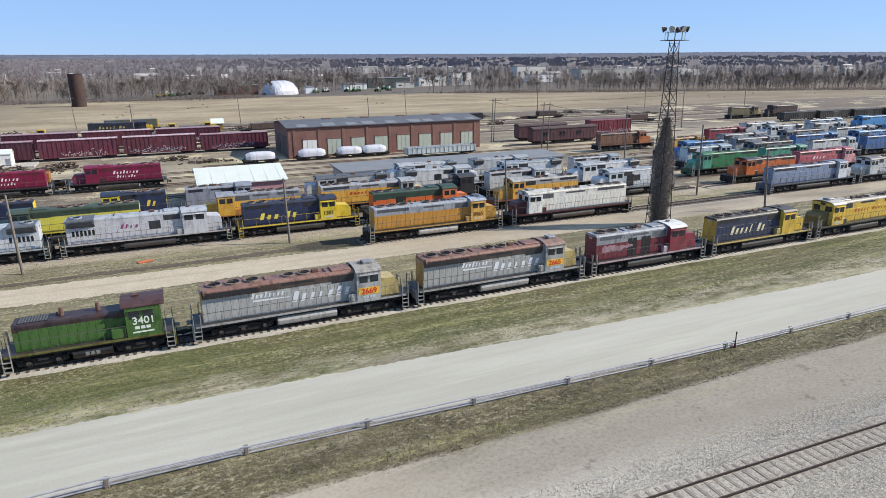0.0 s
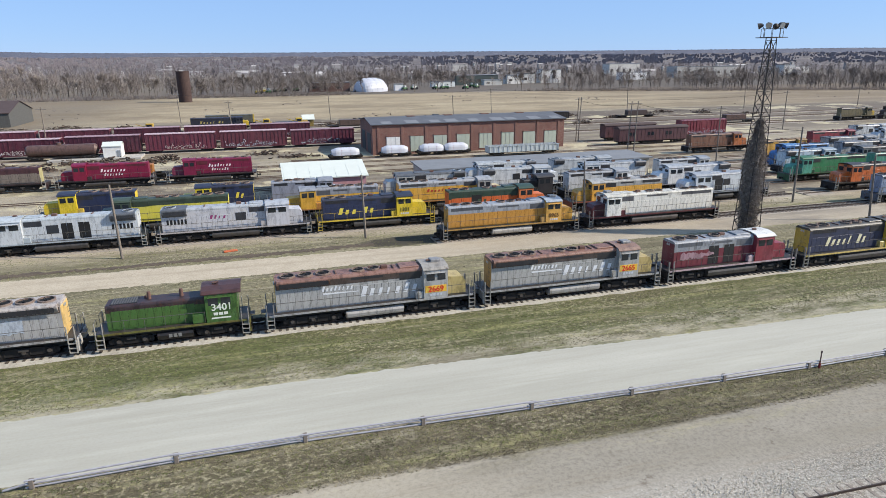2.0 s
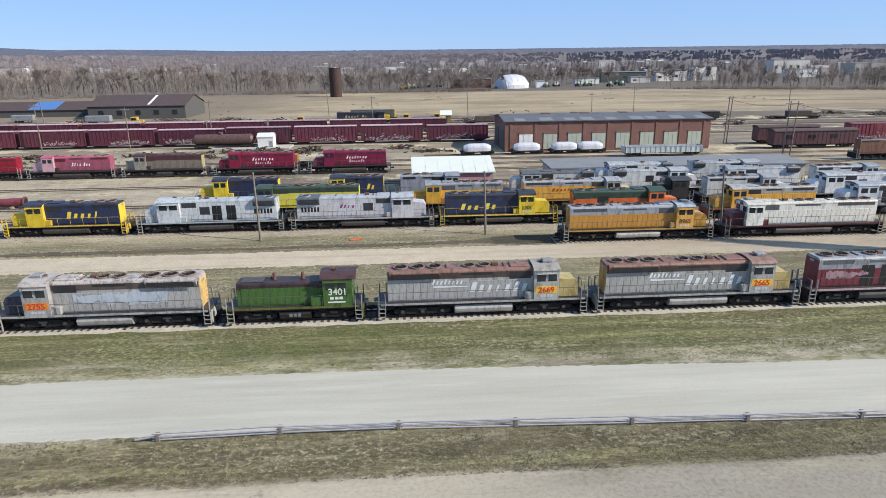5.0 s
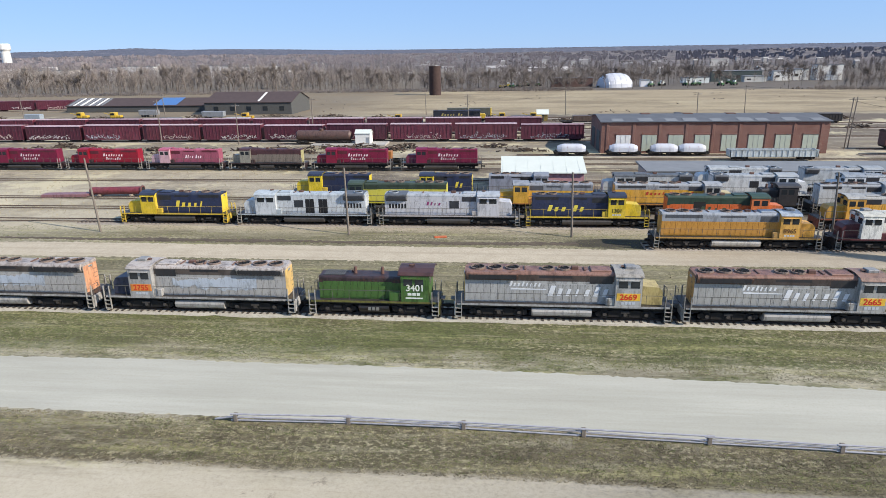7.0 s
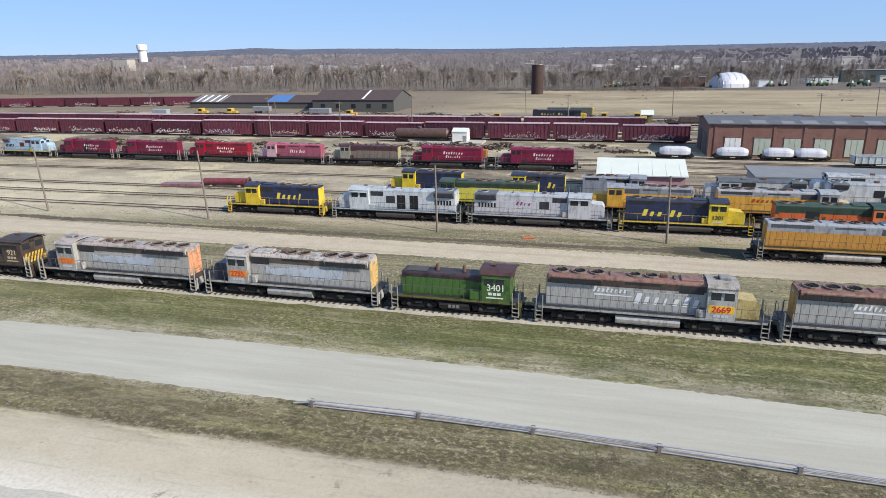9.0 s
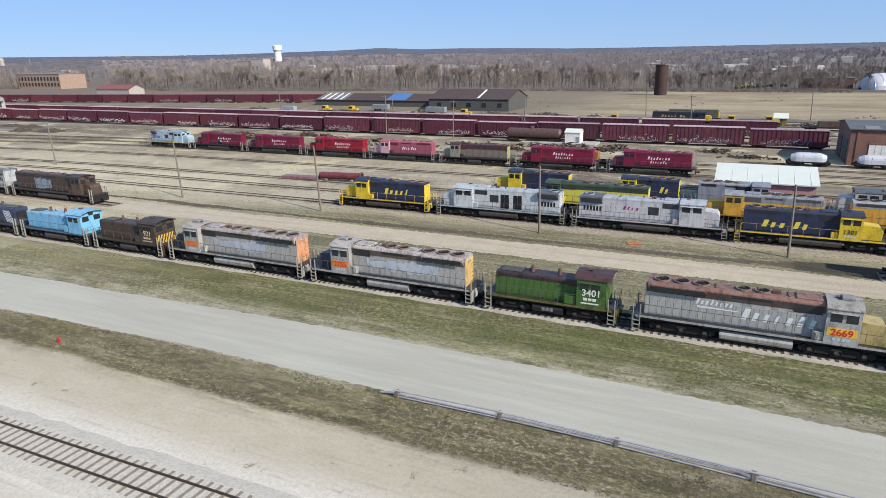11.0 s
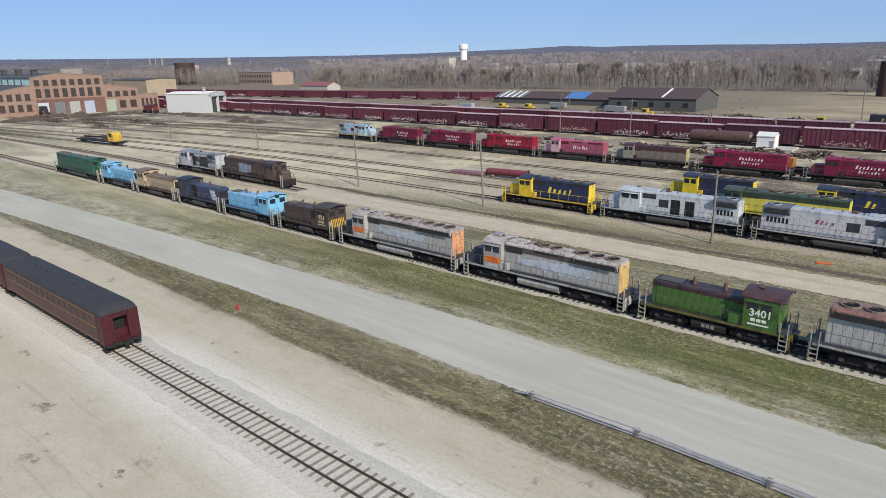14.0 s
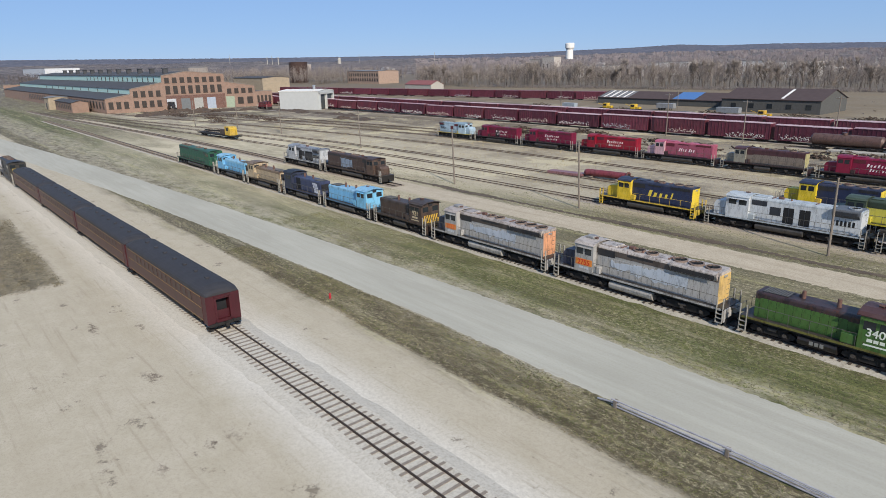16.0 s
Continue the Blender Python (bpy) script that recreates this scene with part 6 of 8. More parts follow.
# ---- locomotive shop at the west end ----
shop_m = pose(-355.6, 30.8, 0, 0, 0, 84.0)     # local x runs along the brick front, local y away from it
shop = thing("locomotive_shop", shop_m, "large brown brick locomotive shop with stepped front and teal clerestories", "building")
M_COPING = plain("sooty_coping_stone", "857a70", 0.9, 0, 0.5, 0.6, 0.1, "5e554e")
M_SHOPGLASS = plain("sooty_window_panes", "2e2925", 0.5, 0, 0.5, 1.0, 0.05, "443a34")
M_SASH = plain("rust_brown_sash", "4c3d34", 0.8, 0, 0.4, 1.0, 0.1)
M_REDBAND = brick_material("fresher_red_brick", "644840", "6e5148", "7a6c64", 1.6)
# front wall in steps: start, end, height at each, then its rows of windows (low, high, count)
SECTIONS = (
    (0.0, 12.0, 7.0, 9.0, ((2.2, 5.6, 3),)),
    (12.0, 28.0, 11.5, 14.4, ((2.4, 5.6, 4), (7.6, 10.6, 4))),
    (28.0, 60.0, 17.8, 18.0, ((8.6, 12.6, 8), (14.2, 16.9, 8))),
    (60.0, 77.0, 13.9, 11.2, ((1.8, 5.4, 3), (7.6, 10.2, 4))),
    (77.0, 87.0, 8.0, 8.0, ((2.0, 5.8, 4),)),
)
for a, b, e0, e1, rows in SECTIONS:
    top = [(b, e1), (a + (b - a) * 0.4, 19.8), (a, e0)] if a == 28.0 else [(b, e1), (a, e0)]
    part("front_wall", Shape().prism([(a, 0), (b, 0)] + top, 0, 0.8, "y"), M_BRICK2, shop)
    up = [(x, z + 0.35) for x, z in top]
    for (xa, za), (xb, zb) in zip(top, top[1:]):
        part("coping", Shape().prism([(xa, za), (xa, za + 0.35), (xb, zb + 0.35), (xb, zb)], -0.15, 0.95, "y"), M_COPING, shop)
    for z0, z1, n in rows:
        for i in range(n):
            pitch = (b - a - 1.2) / n
            xa = a + 0.6 + pitch * i + pitch * 0.2
            if z0 < 2 and a == 60.0 and i == 0:
                continue
            part("window", Shape().box(xa, xa + pitch * 0.6, -0.05, 0.05, z0, z1), M_SHOPGLASS, shop)
            f = Shape().box(xa, xa + pitch * 0.6, -0.1, -0.05, (z0 + z1) / 2 - 0.06, (z0 + z1) / 2 + 0.06).box(xa + pitch * 0.3 - 0.06, xa + pitch * 0.3 + 0.06, -0.1, -0.05, z0, z1)
            f.box(xa - 0.15, xa + pitch * 0.6 + 0.15, -0.16, 0.0, z0 - 0.22, z0)
            part("window_frame", f, M_SASH, shop)
part("brick_band", Shape().box(29.0, 60.0, -0.03, 0.02, 0, 7.7), M_REDBAND, shop)
for xa, hue in ((29.3, "b4b8bc"), (36.5, "6a6e70"), (43.2, "9a9a96"), (50.0, "9aa4b2"), (60.4, "94a08c")):
    part("engine_door", Shape().cbox(xa, xa + 4.7, -0.18, -0.02, 0, 6.0, 0.05), plain("door_" + hue, hue, 0.7, 0, 0.4, 1.0, 0.1), shop)
# long roofs behind the front, stepped in section, with bands of teal glazing
ROOF_L = 330.0
part("side_wall", Shape().box(0, 0.8, 0.8, ROOF_L, 0, 7.0), M_BRICK2, shop)
for i in range(34):
    part("side_window", Shape().box(-0.08, 0.02, 4 + i * 6.2, 6.6 + i * 6.2, 2.0, 5.6), M_SHOPGLASS, shop)
part("roof", Shape().prism([(-0.3, 6.9), (12.2, 9.0), (12.2, 9.2), (-0.3, 7.1)], 0.8, ROOF_L, "y"), M_BLACKROOF, shop)
part("clerestory", Shape().box(12.0, 12.5, 0.8, ROOF_L - 5, 9.1, 11.6), M_TEAL, shop)
part("roof", Shape().prism([(11.7, 11.5), (28.2, 14.3), (28.2, 14.5), (11.7, 11.7)], 0.8, ROOF_L, "y"), M_BLACKROOF, shop)
part("clerestory", Shape().box(28.0, 28.5, 0.8, ROOF_L - 5, 14.4, 17.8), M_TEAL, shop)
part("roof", Shape().prism([(27.6, 17.7), (40.8, 19.6), (60.4, 17.9), (60.4, 18.2), (40.8, 19.9), (27.6, 18.0)], 0.8, ROOF_L - 2, "y"), M_BLACKROOF, shop)
part("roof", Shape().prism([(60, 13.5), (77.2, 10.8), (77.2, 11.1), (60, 13.8)], 0.8, ROOF_L, "y"), M_BLACKROOF, shop)
part("roof", Shape().prism([(77, 7.5), (87, 7.5), (87, 7.9), (77, 7.9)], 0.8, ROOF_L * 0.5, "y"), M_BLACKROOF, shop)
part("side_wall", Shape().box(60, 60.6, 0.8, ROOF_L - 2, 10.0, 17.9), M_BRICK2, shop)
part("far_wall", Shape().box(0, 77, ROOF_L, ROOF_L + 0.8, 0, 10), M_BRICK2, shop)
for i in range(12):
    part("roof_ventilator", Shape().cbox(34, 36.4, 14 + i * 22, 16.6 + i * 22, 18.4, 21.4, 0.2).cbox(33.7, 36.7, 13.7 + i * 22, 16.9 + i * 22, 21.4, 21.8, 0.1), M_BLACKROOF, shop)
for k in range(16):
    part("open_pane", Shape().box(27.9, 28.02, 12 + k * 9.5, 13.4 + k * 9.5, 14.6, 17.0), M_SHOPGLASS, shop)
for k in range(10):
    part("open_pane", Shape().box(11.9, 12.02, 20 + k * 21, 21.2 + k * 21, 9.3, 11.0), M_SHOPGLASS, shop)

# the sheds run off at a slant to the front
for ob in shop.children:
    for v in ob.data.vertices:
        v.co.x -= 0.12 * max(0.0, v.co.y - 0.8)

annex = gable_house("brick_annex", -424.0, -380.0, 20.0, 28.0, 5.2, 6.2, M_BRICK2, M_BLACKROOF, "low brick annex with dark roof beside the shop")
for i in range(9):
    part("window", Shape().box(-422 + i * 4.6, -420 + i * 4.6, 19.9, 20.02, 1.6, 4.2), M_SHOPGLASS, annex)
small = gable_house("tan_block", -439.0, -426.0, 17.0, 27.0, 6.6, 7.2, M_TANBRICK, M_GREYROOF, "small tan brick block with flat roof")
part("door", Shape().cbox(-434, -431, 16.9, 17.02, 0, 3.6, 0.03), M_DARKWALL, small)

# white metal engine shed
ws = thing("white_engine_shed", pose(-300.0, 112.0, 0, 0, 0, 32.0), "white metal engine shed with two tall grey doors", "building")
M_WMETAL = plain("white_metal_cladding", "b4b6b4", 0.6, 0, 0.25, 0.6, 0.05, "9a9c98")
part("wall", Shape().prism([(-8, 0), (8, 0), (8, 9.0), (0, 9.7), (-8, 9.0)], -9, 13), M_WMETAL, ws)
part("roof", Shape().prism([(-8.3, 9.0), (0, 9.75), (8.3, 9.0), (8.3, 9.25), (0, 10.0), (-8.3, 9.25)], -9.3, 13.3), M_WHITE, ws)
for ya in (-6.6, 0.9):
    part("tall_door", Shape().cbox(13.0, 13.15, ya, ya + 5.6, 0, 7.4, 0.03), plain("grey_roller_door", "44484a", 0.6, 0, 0.3, 1, 0.1), ws)
part("chimney", Shape().cyl((8, -2, 9.6), 0.7, 2.0, "z", 12).cyl((8, -2, 11.6), 0.95, 0.4, "z", 12, 0.5), M_GALV, ws)
for ya in (-7.6, -0.55, 6.9):
    part("door_post", Shape().cbox(12.9, 14.1, ya, ya + 0.8, 0, 8.6, 0.05), M_WMETAL, ws)
part("door_lintel", Shape().cbox(12.9, 14.1, -7.6, 7.7, 7.5, 8.8, 0.05), M_WMETAL, ws)

track(flat(61.0), -362, -335, ties=False, label="rusty rails at the shop doors")
track(flat(96.0), -324, -296, ties=False, label="rusty rails near the engine shed")
loco(-360.0, -345.0, 61.0, 1, "GP", "26262a", "black locomotive parked before the shop doors", lod=2, roof="2c2c30", fans=(1, 0))
loco(-318.0, -306.0, 96.0, 1, "SW", "7a2430", "small maroon switcher near the white engine shed", lod=2, roof="5a2a30")

# dark tanks, ruin and far landmarks
def steel_tank(name, x, y, r, h, label, mat, seams=5):
    root = thing(name, pose(x, y, 0), label, "tank")
    part("shell", Shape().cyl((0, 0, 0), r, h, "z", 28), mat, root)
    for i in range(seams):
        part("seam", Shape().ring((0, 0, h * (i + 1) / (seams + 1)), r - 0.02, r + 0.07, 0.15, 28), mat, root)
    part("rim", Shape().ring((0, 0, h - 0.2), r - 0.05, r + 0.15, 0.35, 28), mat, root)
    return root


M_TANKRUST = plain("rust_black_tank", "3a2a26", 0.85, 0, 0.5, 0.5, 0.2, "54403a")
steel_tank("rusty_silo", -41.0, 347.0, 3.6, 17.0, "tall rust-black silo standing in the field", M_TANKRUST)
steel_tank("storage_tank", -782.0, 366.0, 12.0, 26.0, "dark rusty storage tank behind the shop", M_TANKRUST)
ru = gable_house("brick_warehouse", -672.0, -606.0, 372.0, 400.0, 14.0, 14.6, brick_material("bleached_brick", "9a8373", "a58f80", "857a70", 1.6), M_GREYROOF, "roofless-looking brick warehouse with empty windows")
for z in (2.5, 8.0):
    for i in range(13):
        part("window", Shape().box(-669 + i * 4.9, -666.4 + i * 4.9, 371.9, 372.02, z, z + 3.4), M_SHOPGLASS, ru)
gable_house("brick_block", -575.0, -515.0, 190.0, 215.0, 12.0, 13.0, M_TANBRICK, M_BLACKROOF, "tan brick block behind the shop with dark roof")
rb = gable_house("red_roofed_depot", -456.0, -420.0, 296.0, 310.0, 4.0, 7.0, M_CONCRETE, plain("faded_red_roof", "84504d", 0.7, 0, 0.3, 0.6, 0.1), "low depot with faded red roof by the woods")

wt = thing("water_tower", pose(-1243.0, 1500.0, 0), "white water tower on a broad column above the woods", "tower")
part("column", Shape().cyl((0, 0, 0), 12, 54, "z", 20, 10), M_WHITE, wt)
part("tank", Shape().cyl((0, 0, 51), 10, 5, "z", 24, 13.5).cyl((0, 0, 56), 13.5, 12, "z", 24).cyl((0, 0, 68), 13.5, 2, "z", 24, 10), M_WHITE, wt)

dome = thing("fabric_dome", pose(81.0, 428.0, 0, 0, 0, 20), "white fabric storage dome at the edge of the woods", "building")
M_FABRIC = plain("white_stretched_fabric", "bcbec4", 0.6, 0, 0.4, 0.4, 0.1, "9295a6")


def vault(x0, x1, half, high, grow):
    """A barrel of fabric with rounded ends."""
    v, f, na, nb = [], [], 14, 12
    for i in range(na + 1):
        u = i / na
        x = x0 + (x1 - x0) * u
        k = max(0.02, 1 - abs(2 * u - 1) ** 3.2) ** 0.5 * grow
        for j in range(nb + 1):
            a = math.pi * j / nb
            v.append((x, half * k * math.cos(a), high * k * math.sin(a)))
    f = [(i * (nb + 1) + j, (i + 1) * (nb + 1) + j, (i + 1) * (nb + 1) + j + 1, i * (nb + 1) + j + 1) for i in range(na) for j in range(nb)]
    return Shape().add(v, f)


part("cover", vault(-13.0, 13.0, 10.5, 9.8, 1.0), M_FABRIC, dome)
for i in range(5):
    x = -8.8 + i * 4.4
    k = (1 - abs(x / 13.0) ** 3.2) ** 0.5 * 1.008
    s = Shape()
    for j in range(12):
        a, b = math.pi * j / 12, math.pi * (j + 1) / 12
        s.bar((x, 10.5 * k * math.cos(a), 9.8 * k * math.sin(a)), (x, 10.5 * k * math.cos(b), 9.8 * k * math.sin(b)), 0.09)
    part("hoop", s, M_GALV, dome)
FAR_BLOCKS = ((262, 520, 20, 12, 12, "dcdad4"), (242, 520, 13, 12, 8.8, "d4d2cc"), (440, 700, 44, 18, 15, "c8c4bc"), (375, 560, 30, 14, 7.5, "dcdcda"), (469, 600, 82, 20, 12, "a8a6a0"), (172, 505, 40, 14, 8.3, "3f4a48"), (194, 492, 17, 8, 4.5, "c4c2ba"), (225, 515, 14, 12, 7.5, "dad8d2"), (36, 432, 30, 8, 6.5, "5e4740"), (100, 430, 6, 5, 4.5, "dcdcdc"), (143, 480, 20, 8, 4.2, "d8dcd8"), (-480, 735, 44, 20, 16, "d6d4cf"), (-390, 780, 34, 20, 15.5, "d0cdc8"), (-330, 700, 60, 20, 15, "c9c6c0"), (-560, 840, 70, 20, 14, "c8c4be"), (-1700, 180, 260, 60, 26, "c4c6c8"), (-1500, 430, 120, 40, 22, "8d8680"), (-1320, 620, 60, 30, 24, "a49a92"), (-738, 800, 26, 18, 27, "b0a9a1"), (-772, 806, 30, 18, 24, "a29a92"), (640, 620, 16, 14, 12, "c0beb8"), (-520, 620, 50, 20, 14, "bcb6ac"), (700, 700, 60, 20, 9, "c8c6c0"))
for bx, by, bw, bd, bhh, col in FAR_BLOCKS:
    f = thing("far_warehouse", pose(bx, by, 0), "pale flat-roofed warehouse among the trees", "building", "warehouses")
    part("wall", Shape().box(0, bw, 0, bd, 0, bhh), plain("far_cladding_" + col + str(bx), col, 0.7, 0, 0.25, 0.2, 0.05), f)
    part("roof", Shape().cbox(-0.3, bw + 0.3, -0.3, bd + 0.3, bhh, bhh + 0.5, 0.1), M_GREYROOF, f)
    for i in range(int(bw / 9)):
        part("window", Shape().box(2 + i * 9, 5 + i * 9, -0.06, 0.02, bhh * 0.35, bhh * 0.6), M_SHOPGLASS, f)

# chimneys, a mast and a white tank on the western skyline
def far_mast(name, az, dist, high, rad, material, label, category):
    root = thing(name, pose(4.5 + dist * math.cos(radians(az)), -50.5 + dist * math.sin(radians(az)), 0), label, category)
    part("shaft", Shape().cyl((0, 0, 0), rad, high, "z", 10, rad * 0.6), material, root)
    part("cap", Shape().cyl((0, 0, high), rad * 0.8, rad * 0.8, "z", 10, rad * 0.4), material, root)


for az, high, rad in ((157.6, 58, 0.7), (154.6, 48, 1.6), (154.2, 51, 1.2), (153.7, 47, 2.2), (140.4, 54, 0.6), (146.9, 52, 0.5)):
    far_mast("far_chimney", az, 2100, high, rad, M_CONCRETE, "pale works chimney on the skyline", "chimney")
far_mast("far_white_tank", 148.6, 2100, 37, 8.0, M_CONCRETE, "white water tank on the skyline", "tank")

# ---- passenger coaches on the near track ----
M_COACHROOF = plain("black_coach_roof", "2c2b2e", 0.75, 0, 0.4, 1.2, 0.15, "3f3e42")
M_COACHPANE = plain("dusty_brown_blinds", "33231f", 0.45, 0, 0.4, 1.5, 0.05, "4a3630")
COACH = {}


def coach(x1, length):
    """A wooden-sided heavyweight coach, its right end at x1."""
    e = length / 2
    cx = x1 - e
    root = thing("passenger_coach", pose(cx, near_track(cx), 0, 0, 0, 1.03), "maroon and brown passenger coach with a black clerestory-free roof", "coach", "coaches")
    side, red = paint("4b2b26", 0.25, 0.15), paint("441019", 0.15, 0.15)
    part("body", Shape().box(-e + 0.9, e - 0.9, -1.48, 1.48, 1.15, 3.5), side, root)
    prof = [(-1.52, 3.45)] + [(-1.52 * math.cos(math.pi * i / 12), 3.5 + 0.62 * math.sin(math.pi * i / 12) ** 0.8) for i in range(13)] + [(1.52, 3.45)]
    rf = Shape()
    stations = ((-e + 0.0, 0.35, 0.9), (-e + 0.25, 0.62, 0.95), (-e + 0.7, 0.86, 0.99), (-e + 1.3, 1.0, 1.0), (e - 1.3, 1.0, 1.0), (e - 0.7, 0.86, 0.99), (e - 0.25, 0.62, 0.95), (e - 0.0, 0.35, 0.9))
    k = len(prof)
    for px, up, wide in stations:
        rf.v += [(px, yy * wide, 3.45 + (zz - 3.45) * up) for yy, zz in prof]
    rf.f = [(i * k + j, i * k + (j + 1) % k, (i + 1) * k + (j + 1) % k, (i + 1) * k + j) for i in range(len(stations) - 1) for j in range(k)]
    rf.f += [tuple(reversed(range(k))), tuple(range((len(stations) - 1) * k, len(stations) * k))]
    part("roof", rf, M_COACHROOF, root)
    for i in range(7):
        vx = -e + 3.0 + i * (length - 6.0) / 6
        part("roof_vent", Shape().cbox(vx - 0.22, vx + 0.22, -0.16, 0.16, 4.08, 4.24, 0.03), M_COACHROOF, root)
    for sx in (-1, 1):
        a, b = sorted((sx * (e - 0.95), sx * (e - 0.05)))
        v = Shape().box(a, b, -1.45, -0.55, 0.95, 3.45).box(a, b, 0.55, 1.45, 0.95, 3.45).box(a, b, -0.55, 0.55, 3.05, 3.45).box(a, b, -0.55, 0.55, 0.95, 1.25)
        vest = part("vestibule", v, red, root)
        part("end_doorway", Shape().box(sx * (e - 0.75) - 0.02, sx * (e - 0.75) + 0.02, -0.56, 0.56, 1.25, 3.05), M_DARK, vest)
        part("end_gate", Shape().box(sx * (e - 0.3) - 0.02, sx * (e - 0.3) + 0.02, -0.55, 0.55, 1.25, 2.0), red, vest)
        for sy in (-1, 1):
            part("end_step", Shape().cbox(sx * (e - 0.5) - 0.35, sx * (e - 0.5) + 0.35, sy * 1.2 - 0.2, sy * 1.2 + 0.2, 0.42, 0.5, 0.01), M_GEAR, vest)
            part("buffer", Shape().cyl((sx * (e + 0.02) - 0.12, sy * 0.75, 0.98), 0.12, 0.3, "x", 8), M_GEAR, root)
        a, b = sorted((sx * (e - 0.06), sx * (e - 0.0)))
        part("end_frame", Shape().box(a, b, -0.72, -0.56, 1.1, 3.3).box(a, b, 0.56, 0.72, 1.1, 3.3).box(a, b, -0.72, 0.72, 3.2, 3.35), red, vest)
        part("buffer_beam", Shape().cbox(sx * e - 0.15, sx * e + 0.1, -1.35, 1.35, 0.75, 1.0, 0.03), M_GEAR, root)
        add_truck(root, sx * (e - 3.2), 2, True)
        c = part("coupler", coupler_mesh(), None, root)
        c.matrix_basis = pose(sx * (e - 0.1), 0, 0, 0, 0, 0 if sx > 0 else 180)
    wm = COACH.setdefault("w", Shape().cbox(-0.36, 0.36, -0.03, 0.03, 0, 0.78, 0.01).mesh("window", M_COACHPANE))
    n = int((length - 5) / 1.25)
    for sy in (-1, 1):
        for i in range(n):
            w = part("window", wm, None, root)
            w.matrix_basis = pose(-(n - 1) * 0.625 + i * 1.25, sy * 1.48, 2.45)
        for z in (2.32, 3.3, 1.22):
            a, b = sorted((sy * 1.48, sy * 1.5))
            part("gold_band", Shape().box(-e + 0.95, e - 0.95, a, b, z, z + 0.035), ink("9a7d45"), root)
    part("underframe", Shape().box(-e * 0.6, e * 0.6, -1.2, 1.2, 0.55, 1.15).cyl((-3, 0.9, 0.6), 0.3, 3.0, "x", 10), M_GEAR, root)
    return root


xr = -45.4
for length in (22.0, 22.4, 24.2, 24.6):
    coach(xr, length)
    xr -= length + 0.4
loco(xr - 18.5, xr - 0.6, near_track(xr - 9), 1, "GP", "2f2d2c", "black locomotive with yellow striped nose ahead of the coaches", cab="33312e", short="c8a832", roof="2c2a2a", lod=1, rust=0.1, tilt=1.03)

# ---- guard rail of old pipe beside the road ----
POSTS = [-16.2 + 7.28 * i for i in range(15)]
gr = thing("pipe_guard_rail", Matrix.Identity(4), "low guard rail of three grey pipes on short posts", "guard rail")
M_PIPE = plain("weathered_grey_pipe", "a3a2a7", 0.5, 0.0, 0.6, 2, 0.1, "66636a")
for i, px in enumerate(POSTS):
    py_ = rail_y(px)
    p = part("post", Shape().cbox(px - 0.13, px + 0.13, py_ - 0.2, py_ + 0.06, 0, 0.6, 0.03), M_POLE, gr)
    if i + 1 < len(POSTS):
        q = POSTS[i + 1]
        for z, o in ((0.12, 0.0), (0.34, -0.02), (0.56, -0.05)):
            sag = 0.05 * ((i * 7 + int(z * 10)) % 3 - 1)
            part("pipe", Shape().bar((px - 0.3, rail_y(px) - 0.1 + o, z), (q + 0.25, rail_y(q) - 0.1 + o, z + sag), 0.056, 10), M_PIPE, gr)
part("pipe", Shape().bar((-17.6, -18.9, 0.12), (-16.1, -18.95, 0.4), 0.062, 8), M_PIPE, gr)

# ---- utility poles ----
def utility_pole(x, y, h, lean=(0, 0), arms=1, label="weathered timber utility pole"):
    root = thing("utility_pole", pose(x, y, 0, lean[0], lean[1], 0), label, "pole", "utility poles")
    part("shaft", Shape().cyl((0, 0, -0.2), 0.16, h + 0.2, "z", 8, 0.11), M_POLE, root)
    for i in range(arms):
        part("crossarm", Shape().cbox(-1.1, 1.1, -0.06, 0.06, h - 0.6 - i * 0.9, h - 0.48 - i * 0.9, 0.01), M_POLE, root)
        for k in (-0.95, -0.4, 0.4, 0.95):
            part("insulator", Shape().cyl((k, 0, h - 0.48 - i * 0.9), 0.045, 0.14, "z", 6, 0.03), M_GALV, root)
    return root


for x, h, ln in ((-82.5, 10.0, (0, -3)), (-53.9, 10.0, (0, -3)), (-19.4, 8.8, (0, -1)), (9.5, 8.3, (0, -1.5)), (41.0, 8.4, (0, -3)), (77.7, 11.8, (0, -1))):
    utility_pole(x, 25.6, h, ln, arms=0, label="leaning grey timber pole beside the service road")
utility_pole(78.7, 13.0, 9.2, (0, -6), 0, "leaning dark timber pole near the tower")
FAR_POLES = ((94.5, 64.5, 12), (87.0, 85.5, 12), (85.6, 86.1, 12), (82.0, 106.5, 12), (83.5, 108.0, 12), (157.4, 111.8, 12), (-52.4, 122.4, 12), (-71.0, 114.5, 11), (-94.6, 117.5, 12), (-140, 42.7, 10), (-192, 45.5, 10), (-221, 42.7, 10), (-241, 34.5, 10), (-30, 205, 11), (25, 200, 11), (90, 195, 11), (150, 190, 11), (-110, 150, 12), (-160, 150, 12), (-10, 150, 11), (60, 150, 11), (210, 190, 11), (270, 185, 11))
for x, y, h in FAR_POLES:
    utility_pole(x, y, h, (0, (x * 7 % 5) - 2.5), 1 if y > 60 else 0, "timber line pole in the yard")

# ---- lattice light tower wrapped in dry vines ----
tw = thing("light_tower", pose(57.6, 12.7, 0), "steel lattice floodlight tower overgrown with dead vines", "tower")
M_TWR = plain("dark_tower_steel", "4b4642", 0.7, 0.3, 0.4, 3, 0.1)
TOP = 24.3


def leg_at(z):
    return 1.15 - 0.75 * z / TOP


